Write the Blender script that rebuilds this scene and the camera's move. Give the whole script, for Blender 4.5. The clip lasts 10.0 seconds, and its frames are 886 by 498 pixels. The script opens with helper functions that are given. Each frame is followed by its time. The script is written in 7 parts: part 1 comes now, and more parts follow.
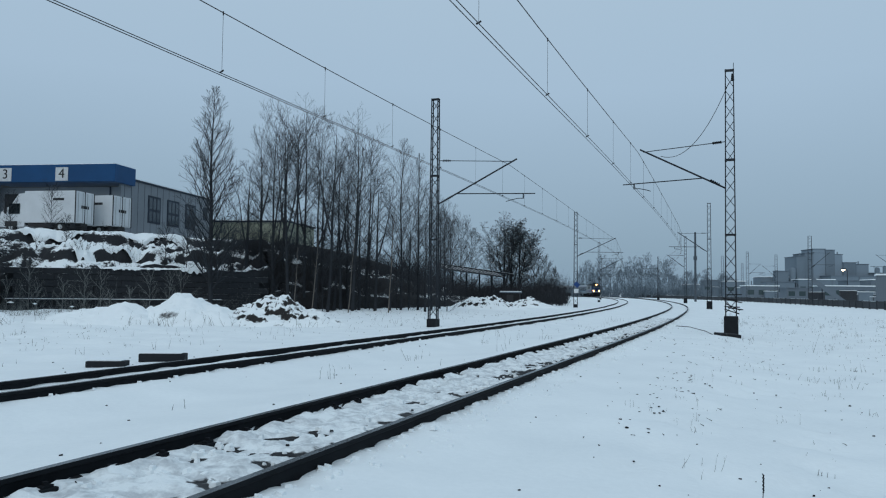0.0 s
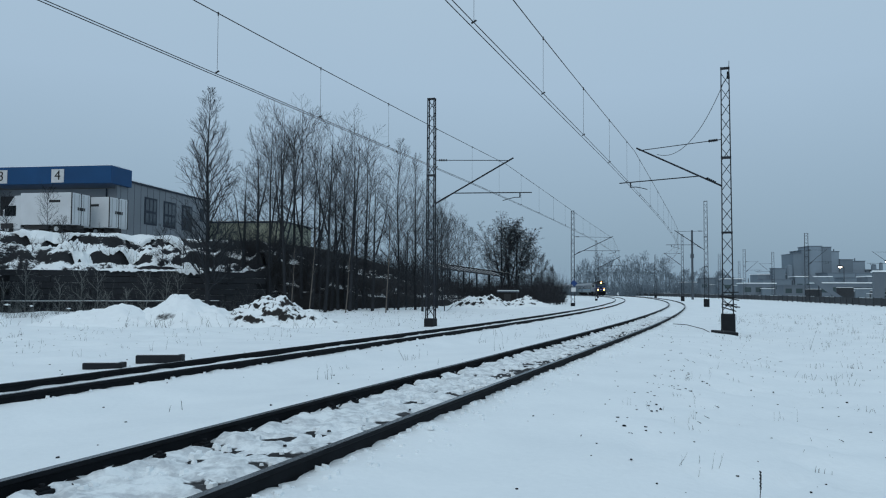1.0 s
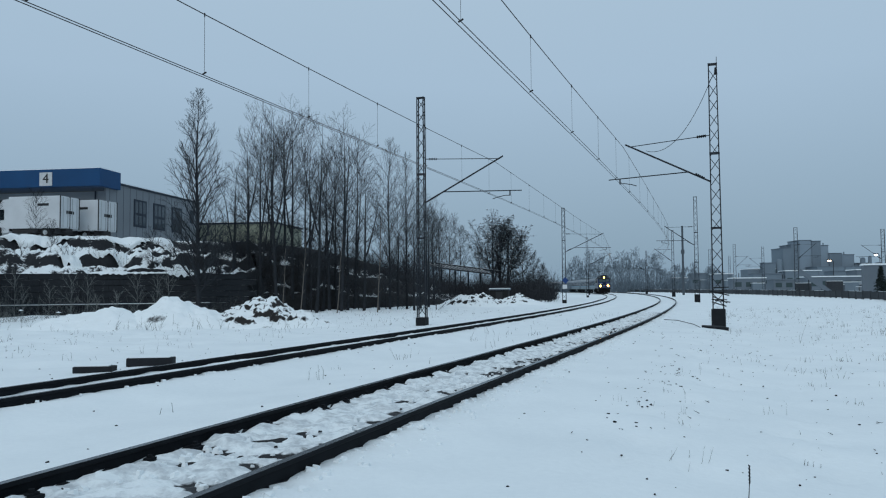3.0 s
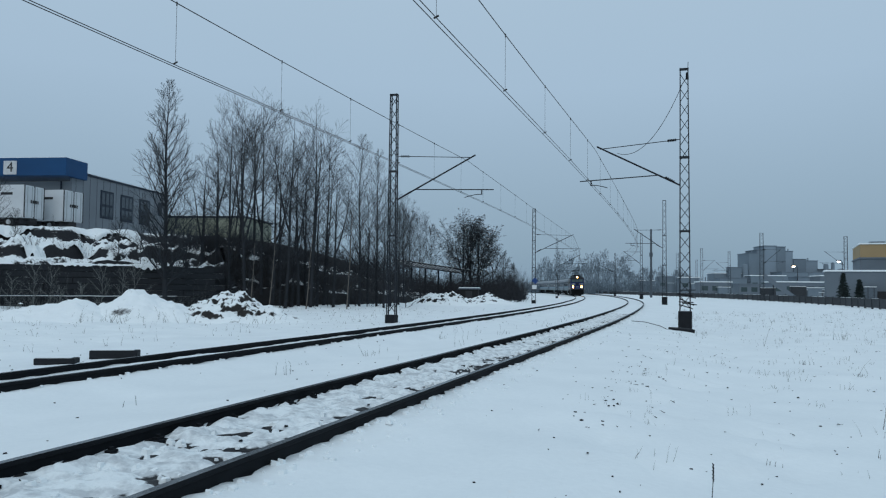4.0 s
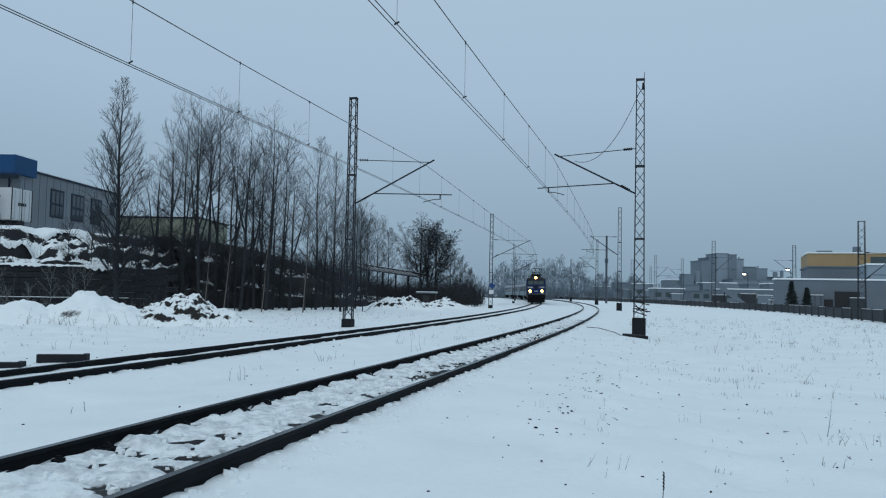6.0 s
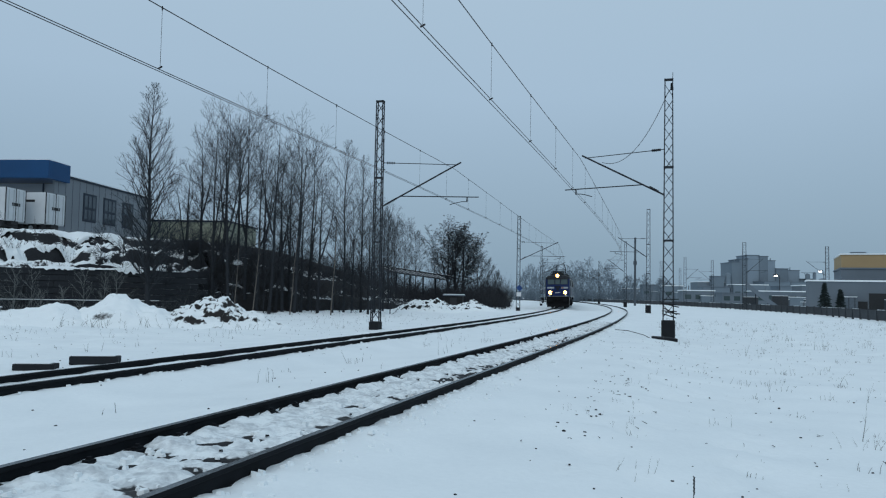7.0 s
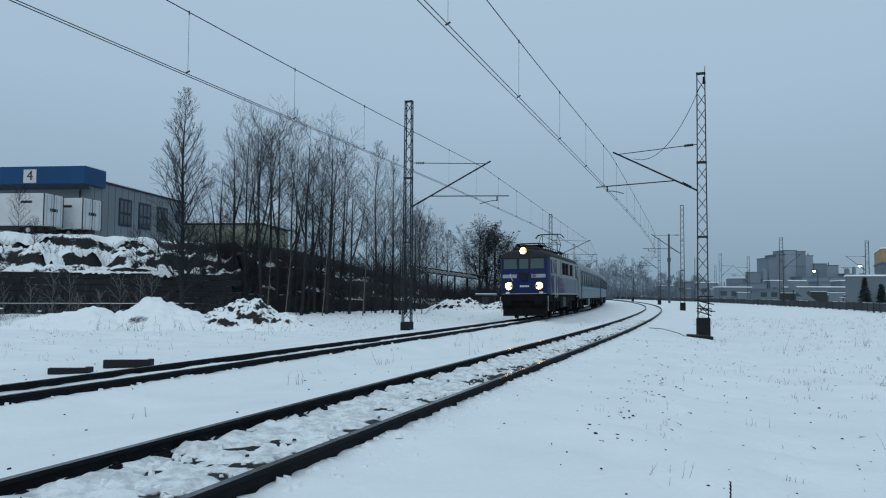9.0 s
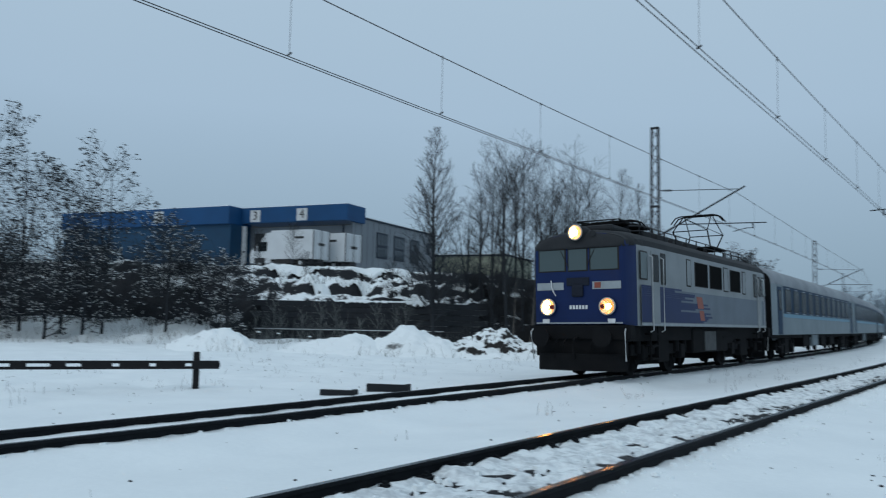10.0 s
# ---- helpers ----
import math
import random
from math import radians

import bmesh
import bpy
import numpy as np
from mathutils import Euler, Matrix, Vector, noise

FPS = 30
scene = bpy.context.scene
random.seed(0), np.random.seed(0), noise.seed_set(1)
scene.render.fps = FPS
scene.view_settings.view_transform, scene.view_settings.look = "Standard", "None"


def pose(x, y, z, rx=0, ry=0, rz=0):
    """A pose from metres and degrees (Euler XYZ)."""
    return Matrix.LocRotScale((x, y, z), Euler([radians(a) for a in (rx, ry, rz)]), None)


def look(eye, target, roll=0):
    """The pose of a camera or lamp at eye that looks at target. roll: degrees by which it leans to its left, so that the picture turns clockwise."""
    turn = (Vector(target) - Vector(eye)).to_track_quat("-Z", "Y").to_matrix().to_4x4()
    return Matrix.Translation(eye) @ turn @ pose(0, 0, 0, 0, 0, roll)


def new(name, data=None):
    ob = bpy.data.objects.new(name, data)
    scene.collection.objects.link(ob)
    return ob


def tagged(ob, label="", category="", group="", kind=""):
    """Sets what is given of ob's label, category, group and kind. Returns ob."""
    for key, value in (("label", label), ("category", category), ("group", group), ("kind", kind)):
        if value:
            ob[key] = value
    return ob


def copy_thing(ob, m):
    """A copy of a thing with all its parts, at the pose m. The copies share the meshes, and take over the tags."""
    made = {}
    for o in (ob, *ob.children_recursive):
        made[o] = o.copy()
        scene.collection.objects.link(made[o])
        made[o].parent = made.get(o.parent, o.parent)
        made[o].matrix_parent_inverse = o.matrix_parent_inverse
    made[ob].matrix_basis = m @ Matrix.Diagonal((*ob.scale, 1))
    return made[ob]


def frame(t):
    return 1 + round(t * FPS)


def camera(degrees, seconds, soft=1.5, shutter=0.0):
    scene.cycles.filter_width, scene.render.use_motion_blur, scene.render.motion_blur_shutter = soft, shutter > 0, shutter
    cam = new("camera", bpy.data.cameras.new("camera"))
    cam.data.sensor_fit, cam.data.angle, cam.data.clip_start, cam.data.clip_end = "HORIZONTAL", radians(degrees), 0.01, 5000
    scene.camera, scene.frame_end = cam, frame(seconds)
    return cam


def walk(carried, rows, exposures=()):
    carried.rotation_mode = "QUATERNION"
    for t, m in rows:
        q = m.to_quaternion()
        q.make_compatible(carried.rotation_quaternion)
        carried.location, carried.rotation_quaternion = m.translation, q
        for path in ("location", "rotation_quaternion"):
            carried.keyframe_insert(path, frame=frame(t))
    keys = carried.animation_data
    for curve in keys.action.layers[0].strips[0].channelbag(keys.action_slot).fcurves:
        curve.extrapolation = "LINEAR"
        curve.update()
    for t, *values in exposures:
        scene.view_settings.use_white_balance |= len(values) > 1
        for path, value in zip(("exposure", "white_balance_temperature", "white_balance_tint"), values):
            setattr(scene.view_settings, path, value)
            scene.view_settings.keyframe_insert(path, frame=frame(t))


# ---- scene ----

# ---------------------------------------------------------------- camera
cam = camera(57.53, 10.0, soft=1.15, shutter=0.25)
# seconds, x, y, z, yaw, pitch, roll: hand-held on one spot
PATH = [
    (0.0, 0.000, 0.000, 1.310, 0.000, 2.974, -0.646),
    (0.5, 0.005, 0.003, 1.310, -0.078, 2.953, -0.477),
    (1.0, 0.009, 0.003, 1.308, -0.180, 2.945, -0.267),
    (1.5, 0.006, 0.010, 1.307, -0.277, 2.929, -0.077),
    (2.0, 0.012, 0.002, 1.310, -0.391, 2.896, 0.094),
    (2.2, 0.022, -0.002, 1.312, -0.423, 2.877, 0.150),
    (3.3, 0.035, -0.015, 1.309, -0.825, 2.851, 0.551),
    (3.5, 0.037, -0.044, 1.307, -0.863, 2.914, 0.751),
    (3.7, 0.051, 0.010, 1.302, -1.615, 2.782, 0.791),
    (4.0, 0.033, 0.019, 1.282, -2.893, 2.757, -0.569),
    (4.5, 0.032, 0.010, 1.290, -3.920, 2.719, -1.299),
    (5.0, 0.038, 0.017, 1.293, -5.349, 2.775, -1.109),
    (5.2, 0.033, 0.010, 1.300, -5.604, 2.738, -1.176),
    (6.3, 0.034, 0.002, 1.323, -5.948, 3.207, -1.102),
    (6.5, 0.027, 0.014, 1.318, -5.820, 3.242, -1.089),
    (7.0, 0.045, 0.026, 1.319, -3.980, 3.218, -1.048),
    (7.5, 0.078, 0.117, 1.326, -3.024, 3.184, -0.869),
    (8.0, 0.100, 0.145, 1.338, -3.103, 3.162, -0.674),
    (8.5, 0.110, 0.158, 1.337, -2.661, 3.141, -0.555),
    (9.0, 0.109, 0.153, 1.337, -1.686, 3.150, -0.415),
    (9.5, 0.089, 0.134, 1.336, 1.694, 3.433, -0.428),
    (9.6, 0.068, 0.109, 1.337, 4.536, 3.749, -0.638),
    (9.7, 0.098, 0.086, 1.350, 8.260, 4.105, -0.825),
    (9.8, 0.069, 0.071, 1.354, 11.173, 4.454, -0.979),
    (9.9, 0.058, 0.067, 1.359, 13.437, 4.731, -1.188),
    (10.0, 0.022, 0.073, 1.353, 15.396, 5.047, -1.197),
]
walk(cam, [(t, pose(x, y, z, 90 + p, r, yaw)) for t, x, y, z, yaw, p, r in PATH])

# ---------------------------------------------------------------- world and light: a snowy overcast dusk
SUN_UP, SUN_TURN = 38.0, 200.0
world = bpy.data.worlds.new("overcast_sky")
scene.world = world
world.use_nodes = True
wn, wl = world.node_tree.nodes, world.node_tree.links
wn.clear()
sky = wn.new("ShaderNodeTexSky")
sky.sky_type, sky.sun_disc = "NISHITA", False
sky.sun_elevation, sky.sun_rotation = radians(SUN_UP), radians(SUN_TURN)
sky.air_density, sky.dust_density, sky.ozone_density = 1.0, 4.0, 1.0
coord = wn.new("ShaderNodeTexCoord")
split = wn.new("ShaderNodeSeparateXYZ")
cloud = wn.new("ShaderNodeValToRGB")
soft_cloud = wn.new("ShaderNodeTexNoise")
soft_cloud.inputs["Scale"].default_value = 1.6
soft_cloud.inputs["Detail"].default_value = 3.0
lift = wn.new("ShaderNodeMath")
lift.operation = "MULTIPLY_ADD"
lift.inputs[1].default_value = 0.10
wl.new(coord.outputs["Generated"], split.inputs[0])
wl.new(coord.outputs["Generated"], soft_cloud.inputs["Vector"])
wl.new(soft_cloud.outputs["Fac"], lift.inputs[0])
wl.new(split.outputs["Z"], lift.inputs[2])
wl.new(lift.outputs[0], cloud.inputs[0])
stops = [(0.00, (0.215, 0.325, 0.435)), (0.10, (0.290, 0.418, 0.535)), (0.30, (0.412, 0.562, 0.715)),
         (0.55, (0.47, 0.62, 0.755)), (1.0, (0.58, 0.735, 0.88))]
cloud.color_ramp.elements[0].position, cloud.color_ramp.elements[1].position = stops[0][0], stops[-1][0]
cloud.color_ramp.elements[0].color, cloud.color_ramp.elements[1].color = (*stops[0][1], 1), (*stops[-1][1], 1)
for at, col in stops[1:-1]:
    cloud.color_ramp.elements.new(at).color = (*col, 1)
overcast = wn.new("ShaderNodeBackground")
overcast.inputs["Strength"].default_value = 0.95
clear = wn.new("ShaderNodeBackground")
clear.inputs["Strength"].default_value = 0.05
both = wn.new("ShaderNodeMixShader")
both.inputs[0].default_value = 0.93
out = wn.new("ShaderNodeOutputWorld")
wl.new(cloud.outputs[0], overcast.inputs[0])
wl.new(sky.outputs[0], clear.inputs[0])
wl.new(clear.outputs[0], both.inputs[1])
wl.new(overcast.outputs[0], both.inputs[2])
wl.new(both.outputs[0], out.inputs[0])

sun_data = bpy.data.lights.new("sun", "SUN")
sun_data.energy, sun_data.angle, sun_data.color = 0.5, radians(40), (1.0, 0.97, 0.92)
sun = new("sun", sun_data)
sun.matrix_world = look((0, 0, 50), Vector((0, 0, 50)) - Vector((math.sin(radians(SUN_TURN)) * math.cos(radians(SUN_UP)),
                        math.cos(radians(SUN_TURN)) * math.cos(radians(SUN_UP)), math.sin(radians(SUN_UP)))))


# ---------------------------------------------------------------- materials
def material(name, base, rough=0.8, metal=0.0, other=None, scale=4.0, amount=0.5, fine=40.0, bump=0.2, dist=0.02,
             emit=None, power=0.0, island=0.0, contrast=0.25, spec=0.3, shift=0.0):
    """A surface of two tones mixed by two sizes of noise, with relief."""
    m = bpy.data.materials.new(name)
    m.use_nodes = True
    n, l = m.node_tree.nodes, m.node_tree.links
    b = n["Principled BSDF"]
    b.inputs["Roughness"].default_value, b.inputs["Metallic"].default_value = rough, metal
    b.inputs["Specular IOR Level"].default_value = spec
    tc = n.new("ShaderNodeTexCoord")
    big, small = n.new("ShaderNodeTexNoise"), n.new("ShaderNodeTexNoise")
    big.inputs["Scale"].default_value, big.inputs["Detail"].default_value = scale, 5.0
    small.inputs["Scale"].default_value, small.inputs["Detail"].default_value = fine, 3.0
    for t in (big, small):
        l.new(tc.outputs["Object"], t.inputs["Vector"])
    add = n.new("ShaderNodeMath")
    add.operation = "MULTIPLY_ADD"
    add.inputs[1].default_value = 0.35
    l.new(small.outputs["Fac"], add.inputs[0])
    l.new(big.outputs["Fac"], add.inputs[2])
    ramp = n.new("ShaderNodeMapRange")
    ramp.inputs["From Min"].default_value, ramp.inputs["From Max"].default_value = 0.675 + shift - contrast, 0.675 + shift + contrast
    ramp.inputs["To Max"].default_value = amount
    l.new(add.outputs[0], ramp.inputs["Value"])
    mix = n.new("ShaderNodeMix")
    mix.data_type = "RGBA"
    mix.inputs["A"].default_value = (*base, 1)
    mix.inputs["B"].default_value = (*(other or tuple(c * 0.55 for c in base)), 1)
    l.new(ramp.outputs[0], mix.inputs["Factor"])
    colour = mix.outputs["Result"]
    if island:
        geo = n.new("ShaderNodeObjectInfo")
        hsv = n.new("ShaderNodeHueSaturation")
        mr = n.new("ShaderNodeMapRange")
        mr.inputs["To Min"].default_value, mr.inputs["To Max"].default_value = 1 - island, 1 + island
        l.new(geo.outputs["Random"], mr.inputs["Value"])
        l.new(mr.outputs[0], hsv.inputs["Value"])
        l.new(colour, hsv.inputs["Color"])
        colour = hsv.outputs[0]
    l.new(colour, b.inputs["Base Color"])
    if bump:
        bp = n.new("ShaderNodeBump")
        bp.inputs["Strength"].default_value, bp.inputs["Distance"].default_value = bump, dist
        l.new(add.outputs[0], bp.inputs["Height"])
        l.new(bp.outputs[0], b.inputs["Normal"])
    if emit:
        b.inputs["Emission Color"].default_value = (*emit, 1)
        b.inputs["Emission Strength"].default_value = power
    return m


def glass_material(name, tint, rough=0.08, spec=0.9):
    m = bpy.data.materials.new(name)
    m.use_nodes = True
    b = m.node_tree.nodes["Principled BSDF"]
    b.inputs["Base Color"].default_value = (*tint, 1)
    b.inputs["Roughness"].default_value = rough
    b.inputs["Specular IOR Level"].default_value = spec
    return m


def lamp_material(name, colour, power):
    m = bpy.data.materials.new(name)
    m.use_nodes = True
    b = m.node_tree.nodes["Principled BSDF"]
    b.inputs["Base Color"].default_value = (0.22, 0.14, 0.08, 1)
    b.inputs["Emission Color"].default_value = (*colour, 1)
    b.inputs["Emission Strength"].default_value = power
    return m


SNOW = material("snow", (0.835, 0.885, 0.90), 0.65, other=(0.715, 0.77, 0.795), scale=0.7, amount=0.7, fine=14.0, bump=0.35, dist=0.05, spec=0.25)
RAIL_SIDE = material("rusty_rail_steel", (0.012, 0.0142, 0.0175), 0.8, 0.1, (0.0065, 0.0078, 0.0098), 6.0, 0.8, 60, 0.3, 0.004, spec=0.12)
RAIL_TOP = material("polished_rail_steel", (0.13, 0.135, 0.14), 0.2, 0.9, (0.045, 0.047, 0.05), 5.0, 0.8, 50, 0.1, 0.002)
SLEEPER = material("tarred_sleeper_wood", (0.034, 0.034, 0.035), 0.9, 0, (0.016, 0.016, 0.017), 5.0, 0.8, 50, 0.5, 0.01, island=0.3)
STEEL = material("weathered_mast_steel", (0.021, 0.026, 0.034), 0.75, 0.1, (0.011, 0.0135, 0.017), 3.0, 0.8, 30, 0.2, 0.004)
WIRE = material("dark_wire", (0.035, 0.035, 0.038), 0.55, 0.5, bump=0)
BLACK_BASE = material("tarred_concrete", (0.0085, 0.010, 0.0125), 0.9, 0, (0.018, 0.021, 0.025), 4.0, 0.5, 30, 0.4, 0.01)
BARK = material("wet_bark", (0.026, 0.030, 0.036), 0.9, 0, (0.014, 0.016, 0.019), 3.0, 0.8, 30, 0.4, 0.01)
PALE_BARK = material("pale_bark", (0.16, 0.145, 0.13), 0.9, 0, (0.05, 0.045, 0.04), 3.0, 0.8, 20, 0.4, 0.01)
TWIG = material("bare_twigs", (0.040, 0.046, 0.054), 0.9, 0, (0.024, 0.028, 0.033), 1.0, 0.8, 9, 0)
# the haze over the far trees is put into this pale blue-grey
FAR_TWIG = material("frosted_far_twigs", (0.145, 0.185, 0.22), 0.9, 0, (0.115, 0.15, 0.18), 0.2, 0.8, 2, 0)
BRUSH = material("dead_brush", (0.032, 0.035, 0.041), 0.95, 0, (0.018, 0.020, 0.024), 0.6, 0.9, 6, 0)
DRY_GRASS = material("dry_grass", (0.21, 0.225, 0.22), 0.9, 0, (0.085, 0.09, 0.088), 2.0, 0.8, 20, 0)
SOIL = material("dark_wet_soil", (0.018, 0.0195, 0.023), 0.95, 0, (0.009, 0.0098, 0.0115), 2.0, 0.8, 16, 0.6, 0.05)
PALE_WALL = material("grey_fence_concrete", (0.055, 0.062, 0.07), 0.9, 0, (0.03, 0.034, 0.038), 1.0, 0.9, 12, 0.4, 0.02, island=0.2)


def patchy_material(name, low, low2, snow_level, noise_scale=0.8, spread=0.16):
    """Dark ground under snow: the snow lies on the flatter lumps, with ragged edges, and is gone from steep faces."""
    m = bpy.data.materials.new(name)
    m.use_nodes = True
    n, l = m.node_tree.nodes, m.node_tree.links
    b = n["Principled BSDF"]
    b.inputs["Roughness"].default_value = 0.85
    b.inputs["Specular IOR Level"].default_value = 0.2
    tc, geo = n.new("ShaderNodeTexCoord"), n.new("ShaderNodeNewGeometry")
    sep = n.new("ShaderNodeSeparateXYZ")
    l.new(geo.outputs["Normal"], sep.inputs[0])
    big, fine = n.new("ShaderNodeTexNoise"), n.new("ShaderNodeTexNoise")
    big.inputs["Scale"].default_value, big.inputs["Detail"].default_value = noise_scale, 6.0
    fine.inputs["Scale"].default_value, fine.inputs["Detail"].default_value = 7.0, 4.0
    for t in (big, fine):
        l.new(tc.outputs["Object"], t.inputs["Vector"])
    a1, a2 = n.new("ShaderNodeMath"), n.new("ShaderNodeMath")
    a1.operation = a2.operation = "MULTIPLY_ADD"
    a1.inputs[1].default_value, a2.inputs[1].default_value = 0.9, 0.35
    l.new(big.outputs["Fac"], a1.inputs[0])
    l.new(sep.outputs["Z"], a1.inputs[2])
    l.new(fine.outputs["Fac"], a2.inputs[0])
    l.new(a1.outputs[0], a2.inputs[2])
    mr = n.new("ShaderNodeMapRange")
    mr.inputs["From Min"].default_value, mr.inputs["From Max"].default_value = snow_level - spread, snow_level + spread
    l.new(a2.outputs[0], mr.inputs["Value"])
    dark = n.new("ShaderNodeMix")
    dark.data_type = "RGBA"
    dark.inputs["A"].default_value, dark.inputs["B"].default_value = (*low, 1), (*low2, 1)
    l.new(fine.outputs["Fac"], dark.inputs["Factor"])
    mix = n.new("ShaderNodeMix")
    mix.data_type = "RGBA"
    mix.inputs["B"].default_value = (0.82, 0.868, 0.885, 1)
    l.new(dark.outputs["Result"], mix.inputs["A"])
    l.new(mr.outputs[0], mix.inputs["Factor"])
    l.new(mix.outputs["Result"], b.inputs["Base Color"])
    bp = n.new("ShaderNodeBump")
    bp.inputs["Strength"].default_value, bp.inputs["Distance"].default_value = 0.7, 0.08
    l.new(a2.outputs[0], bp.inputs["Height"])
    l.new(bp.outputs[0], b.inputs["Normal"])
    return m


BANK_SNOW = patchy_material("snow_over_dark_bank", (0.012, 0.0135, 0.016), (0.028, 0.031, 0.036), 1.50, 0.42, 0.05)
WOOD_FLOOR = patchy_material("leaf_litter_with_snow", (0.014, 0.0145, 0.016), (0.03, 0.03, 0.031), 1.62, 0.8, 0.06)
PILE_SNOW = patchy_material("snow_over_rubble", (0.022, 0.022, 0.023), (0.05, 0.048, 0.046), 1.17, 0.9, 0.10)
CLOD_SNOW = patchy_material("snow_over_clods", (0.016, 0.0155, 0.016), (0.035, 0.033, 0.032), 1.34, 1.6, 0.05)
OLD_WALL = patchy_material("dark_stained_concrete_with_snow", (0.011, 0.0128, 0.0155), (0.034, 0.038, 0.044), 1.58, 1.3, 0.05)


def thawed_snow(name):
    """Trodden snow, thawed through to wet ballast where the mesh says it is bare."""
    m = material(name, (0.80, 0.85, 0.865), 0.7, other=(0.42, 0.45, 0.475), scale=6.0, amount=0.75, fine=22.0, bump=0.8, dist=0.05, contrast=0.12, shift=0.03)
    n, l = m.node_tree.nodes, m.node_tree.links
    b = n["Principled BSDF"]
    colour = b.inputs["Base Color"].links[0].from_socket
    at, tc, grain = n.new("ShaderNodeAttribute"), n.new("ShaderNodeTexCoord"), n.new("ShaderNodeTexNoise")
    at.attribute_name = "bare"
    grain.inputs["Scale"].default_value, grain.inputs["Detail"].default_value = 11.0, 4.0
    l.new(tc.outputs["Object"], grain.inputs["Vector"])
    add, edge_, mix = n.new("ShaderNodeMath"), n.new("ShaderNodeMapRange"), n.new("ShaderNodeMix")
    add.operation = "MULTIPLY_ADD"
    add.inputs[1].default_value = 0.9
    l.new(grain.outputs["Fac"], add.inputs[0])
    l.new(at.outputs["Fac"], add.inputs[2])
    edge_.inputs["From Min"].default_value, edge_.inputs["From Max"].default_value = 0.86, 1.06
    l.new(add.outputs[0], edge_.inputs["Value"])
    mix.data_type = "RGBA"
    mix.inputs["B"].default_value = (0.022, 0.024, 0.027, 1)
    l.new(colour, mix.inputs["A"])
    l.new(edge_.outputs[0], mix.inputs["Factor"])
    l.new(mix.outputs["Result"], b.inputs["Base Color"])
    return m


THAWED = thawed_snow("thawed_trodden_snow")


# ---------------------------------------------------------------- mesh helpers
def mesh_object(name, bm, mats, parent=None, smooth=False):
    me = bpy.data.meshes.new(name)
    bm.to_mesh(me)
    bm.free()
    for m in (mats if isinstance(mats, (list, tuple)) else [mats]):
        me.materials.append(m)
    if smooth:
        me.shade_smooth()
    ob = new(name, me)
    ob.parent = parent
    return ob


def part(name, bm, mat, parent, label="", smooth=False):
    ob = mesh_object(name, bm, mat, parent, smooth)
    return tagged(ob, label) if label else ob


def thing(name, m, label, category, group="", kind=""):
    ob = new(name)
    ob.empty_display_size = 0.2
    ob.matrix_basis = m
    return tagged(ob, label, category, group, kind)


def box(bm, x0, x1, y0, y1, z0, z1, bevel=0.0, mat=0, m=None):
    r = bmesh.ops.create_cube(bm, size=1)
    vs = r["verts"]
    for v in vs:
        v.co = Vector(((x0 + x1) / 2 + v.co.x * (x1 - x0), (y0 + y1) / 2 + v.co.y * (y1 - y0), (z0 + z1) / 2 + v.co.z * (z1 - z0)))
        if m:
            v.co = m @ v.co
    fs = {f for v in vs for f in v.link_faces}
    if bevel:
        es = {e for v in vs for e in v.link_edges}
        fs = set(bmesh.ops.bevel(bm, geom=list(es), offset=bevel, segments=2, affect="EDGES", profile=0.5)["faces"]) | {f for f in fs if f.is_valid}
    for f in fs:
        f.material_index = mat
    return bm


def cyl(bm, a, b, r0, r1=None, n=8, mat=0, caps=True):
    a, b = Vector(a), Vector(b)
    r1 = r0 if r1 is None else r1
    d = (b - a).normalized()
    u = d.orthogonal().normalized()
    w = d.cross(u)
    ring = lambda c, r: [bm.verts.new(c + (u * math.cos(k * math.tau / n) + w * math.sin(k * math.tau / n)) * r) for k in range(n)]
    p, q = ring(a, r0), ring(b, r1)
    fs = [bm.faces.new((p[k], p[(k + 1) % n], q[(k + 1) % n], q[k])) for k in range(n)]
    if caps:
        fs += [bm.faces.new(p[::-1]), bm.faces.new(q)]
    for f in fs:
        f.material_index = mat
    return bm


def tube(bm, pts, r, n=5):
    """A round bar along a line of points."""
    pts = [Vector(p) for p in pts]
    rings = []
    for i, p in enumerate(pts):
        d = (pts[min(i + 1, len(pts) - 1)] - pts[max(i - 1, 0)]).normalized()
        u = d.cross(Vector((0, 0, 1)))
        u = u.normalized() if u.length > 1e-4 else Vector((1, 0, 0))
        w = u.cross(d)
        rings.append([bm.verts.new(p + (u * math.cos(k * math.tau / n) + w * math.sin(k * math.tau / n)) * r) for k in range(n)])
    for a, b in zip(rings, rings[1:]):
        for k in range(n):
            bm.faces.new((a[k], a[(k + 1) % n], b[(k + 1) % n], b[k]))
    bm.faces.new(rings[0])
    bm.faces.new(rings[-1][::-1])
    return bm


def sweep(bm, profile, stations, mats=None):
    """profile: (across, up) pairs, carried along stations of (point, left, up)."""
    rings = [[bm.verts.new(p + left * a + Vector((0, 0, 1)) * (h + up)) for a, h in profile] for p, left, up in stations]
    n = len(profile)
    for a, b in zip(rings, rings[1:]):
        for k in range(n):
            f = bm.faces.new((a[k], b[k], b[(k + 1) % n], a[(k + 1) % n]))
            f.material_index = mats[k] if mats else 0
    bm.faces.new(rings[0])
    bm.faces.new(rings[-1][::-1])
    return bm


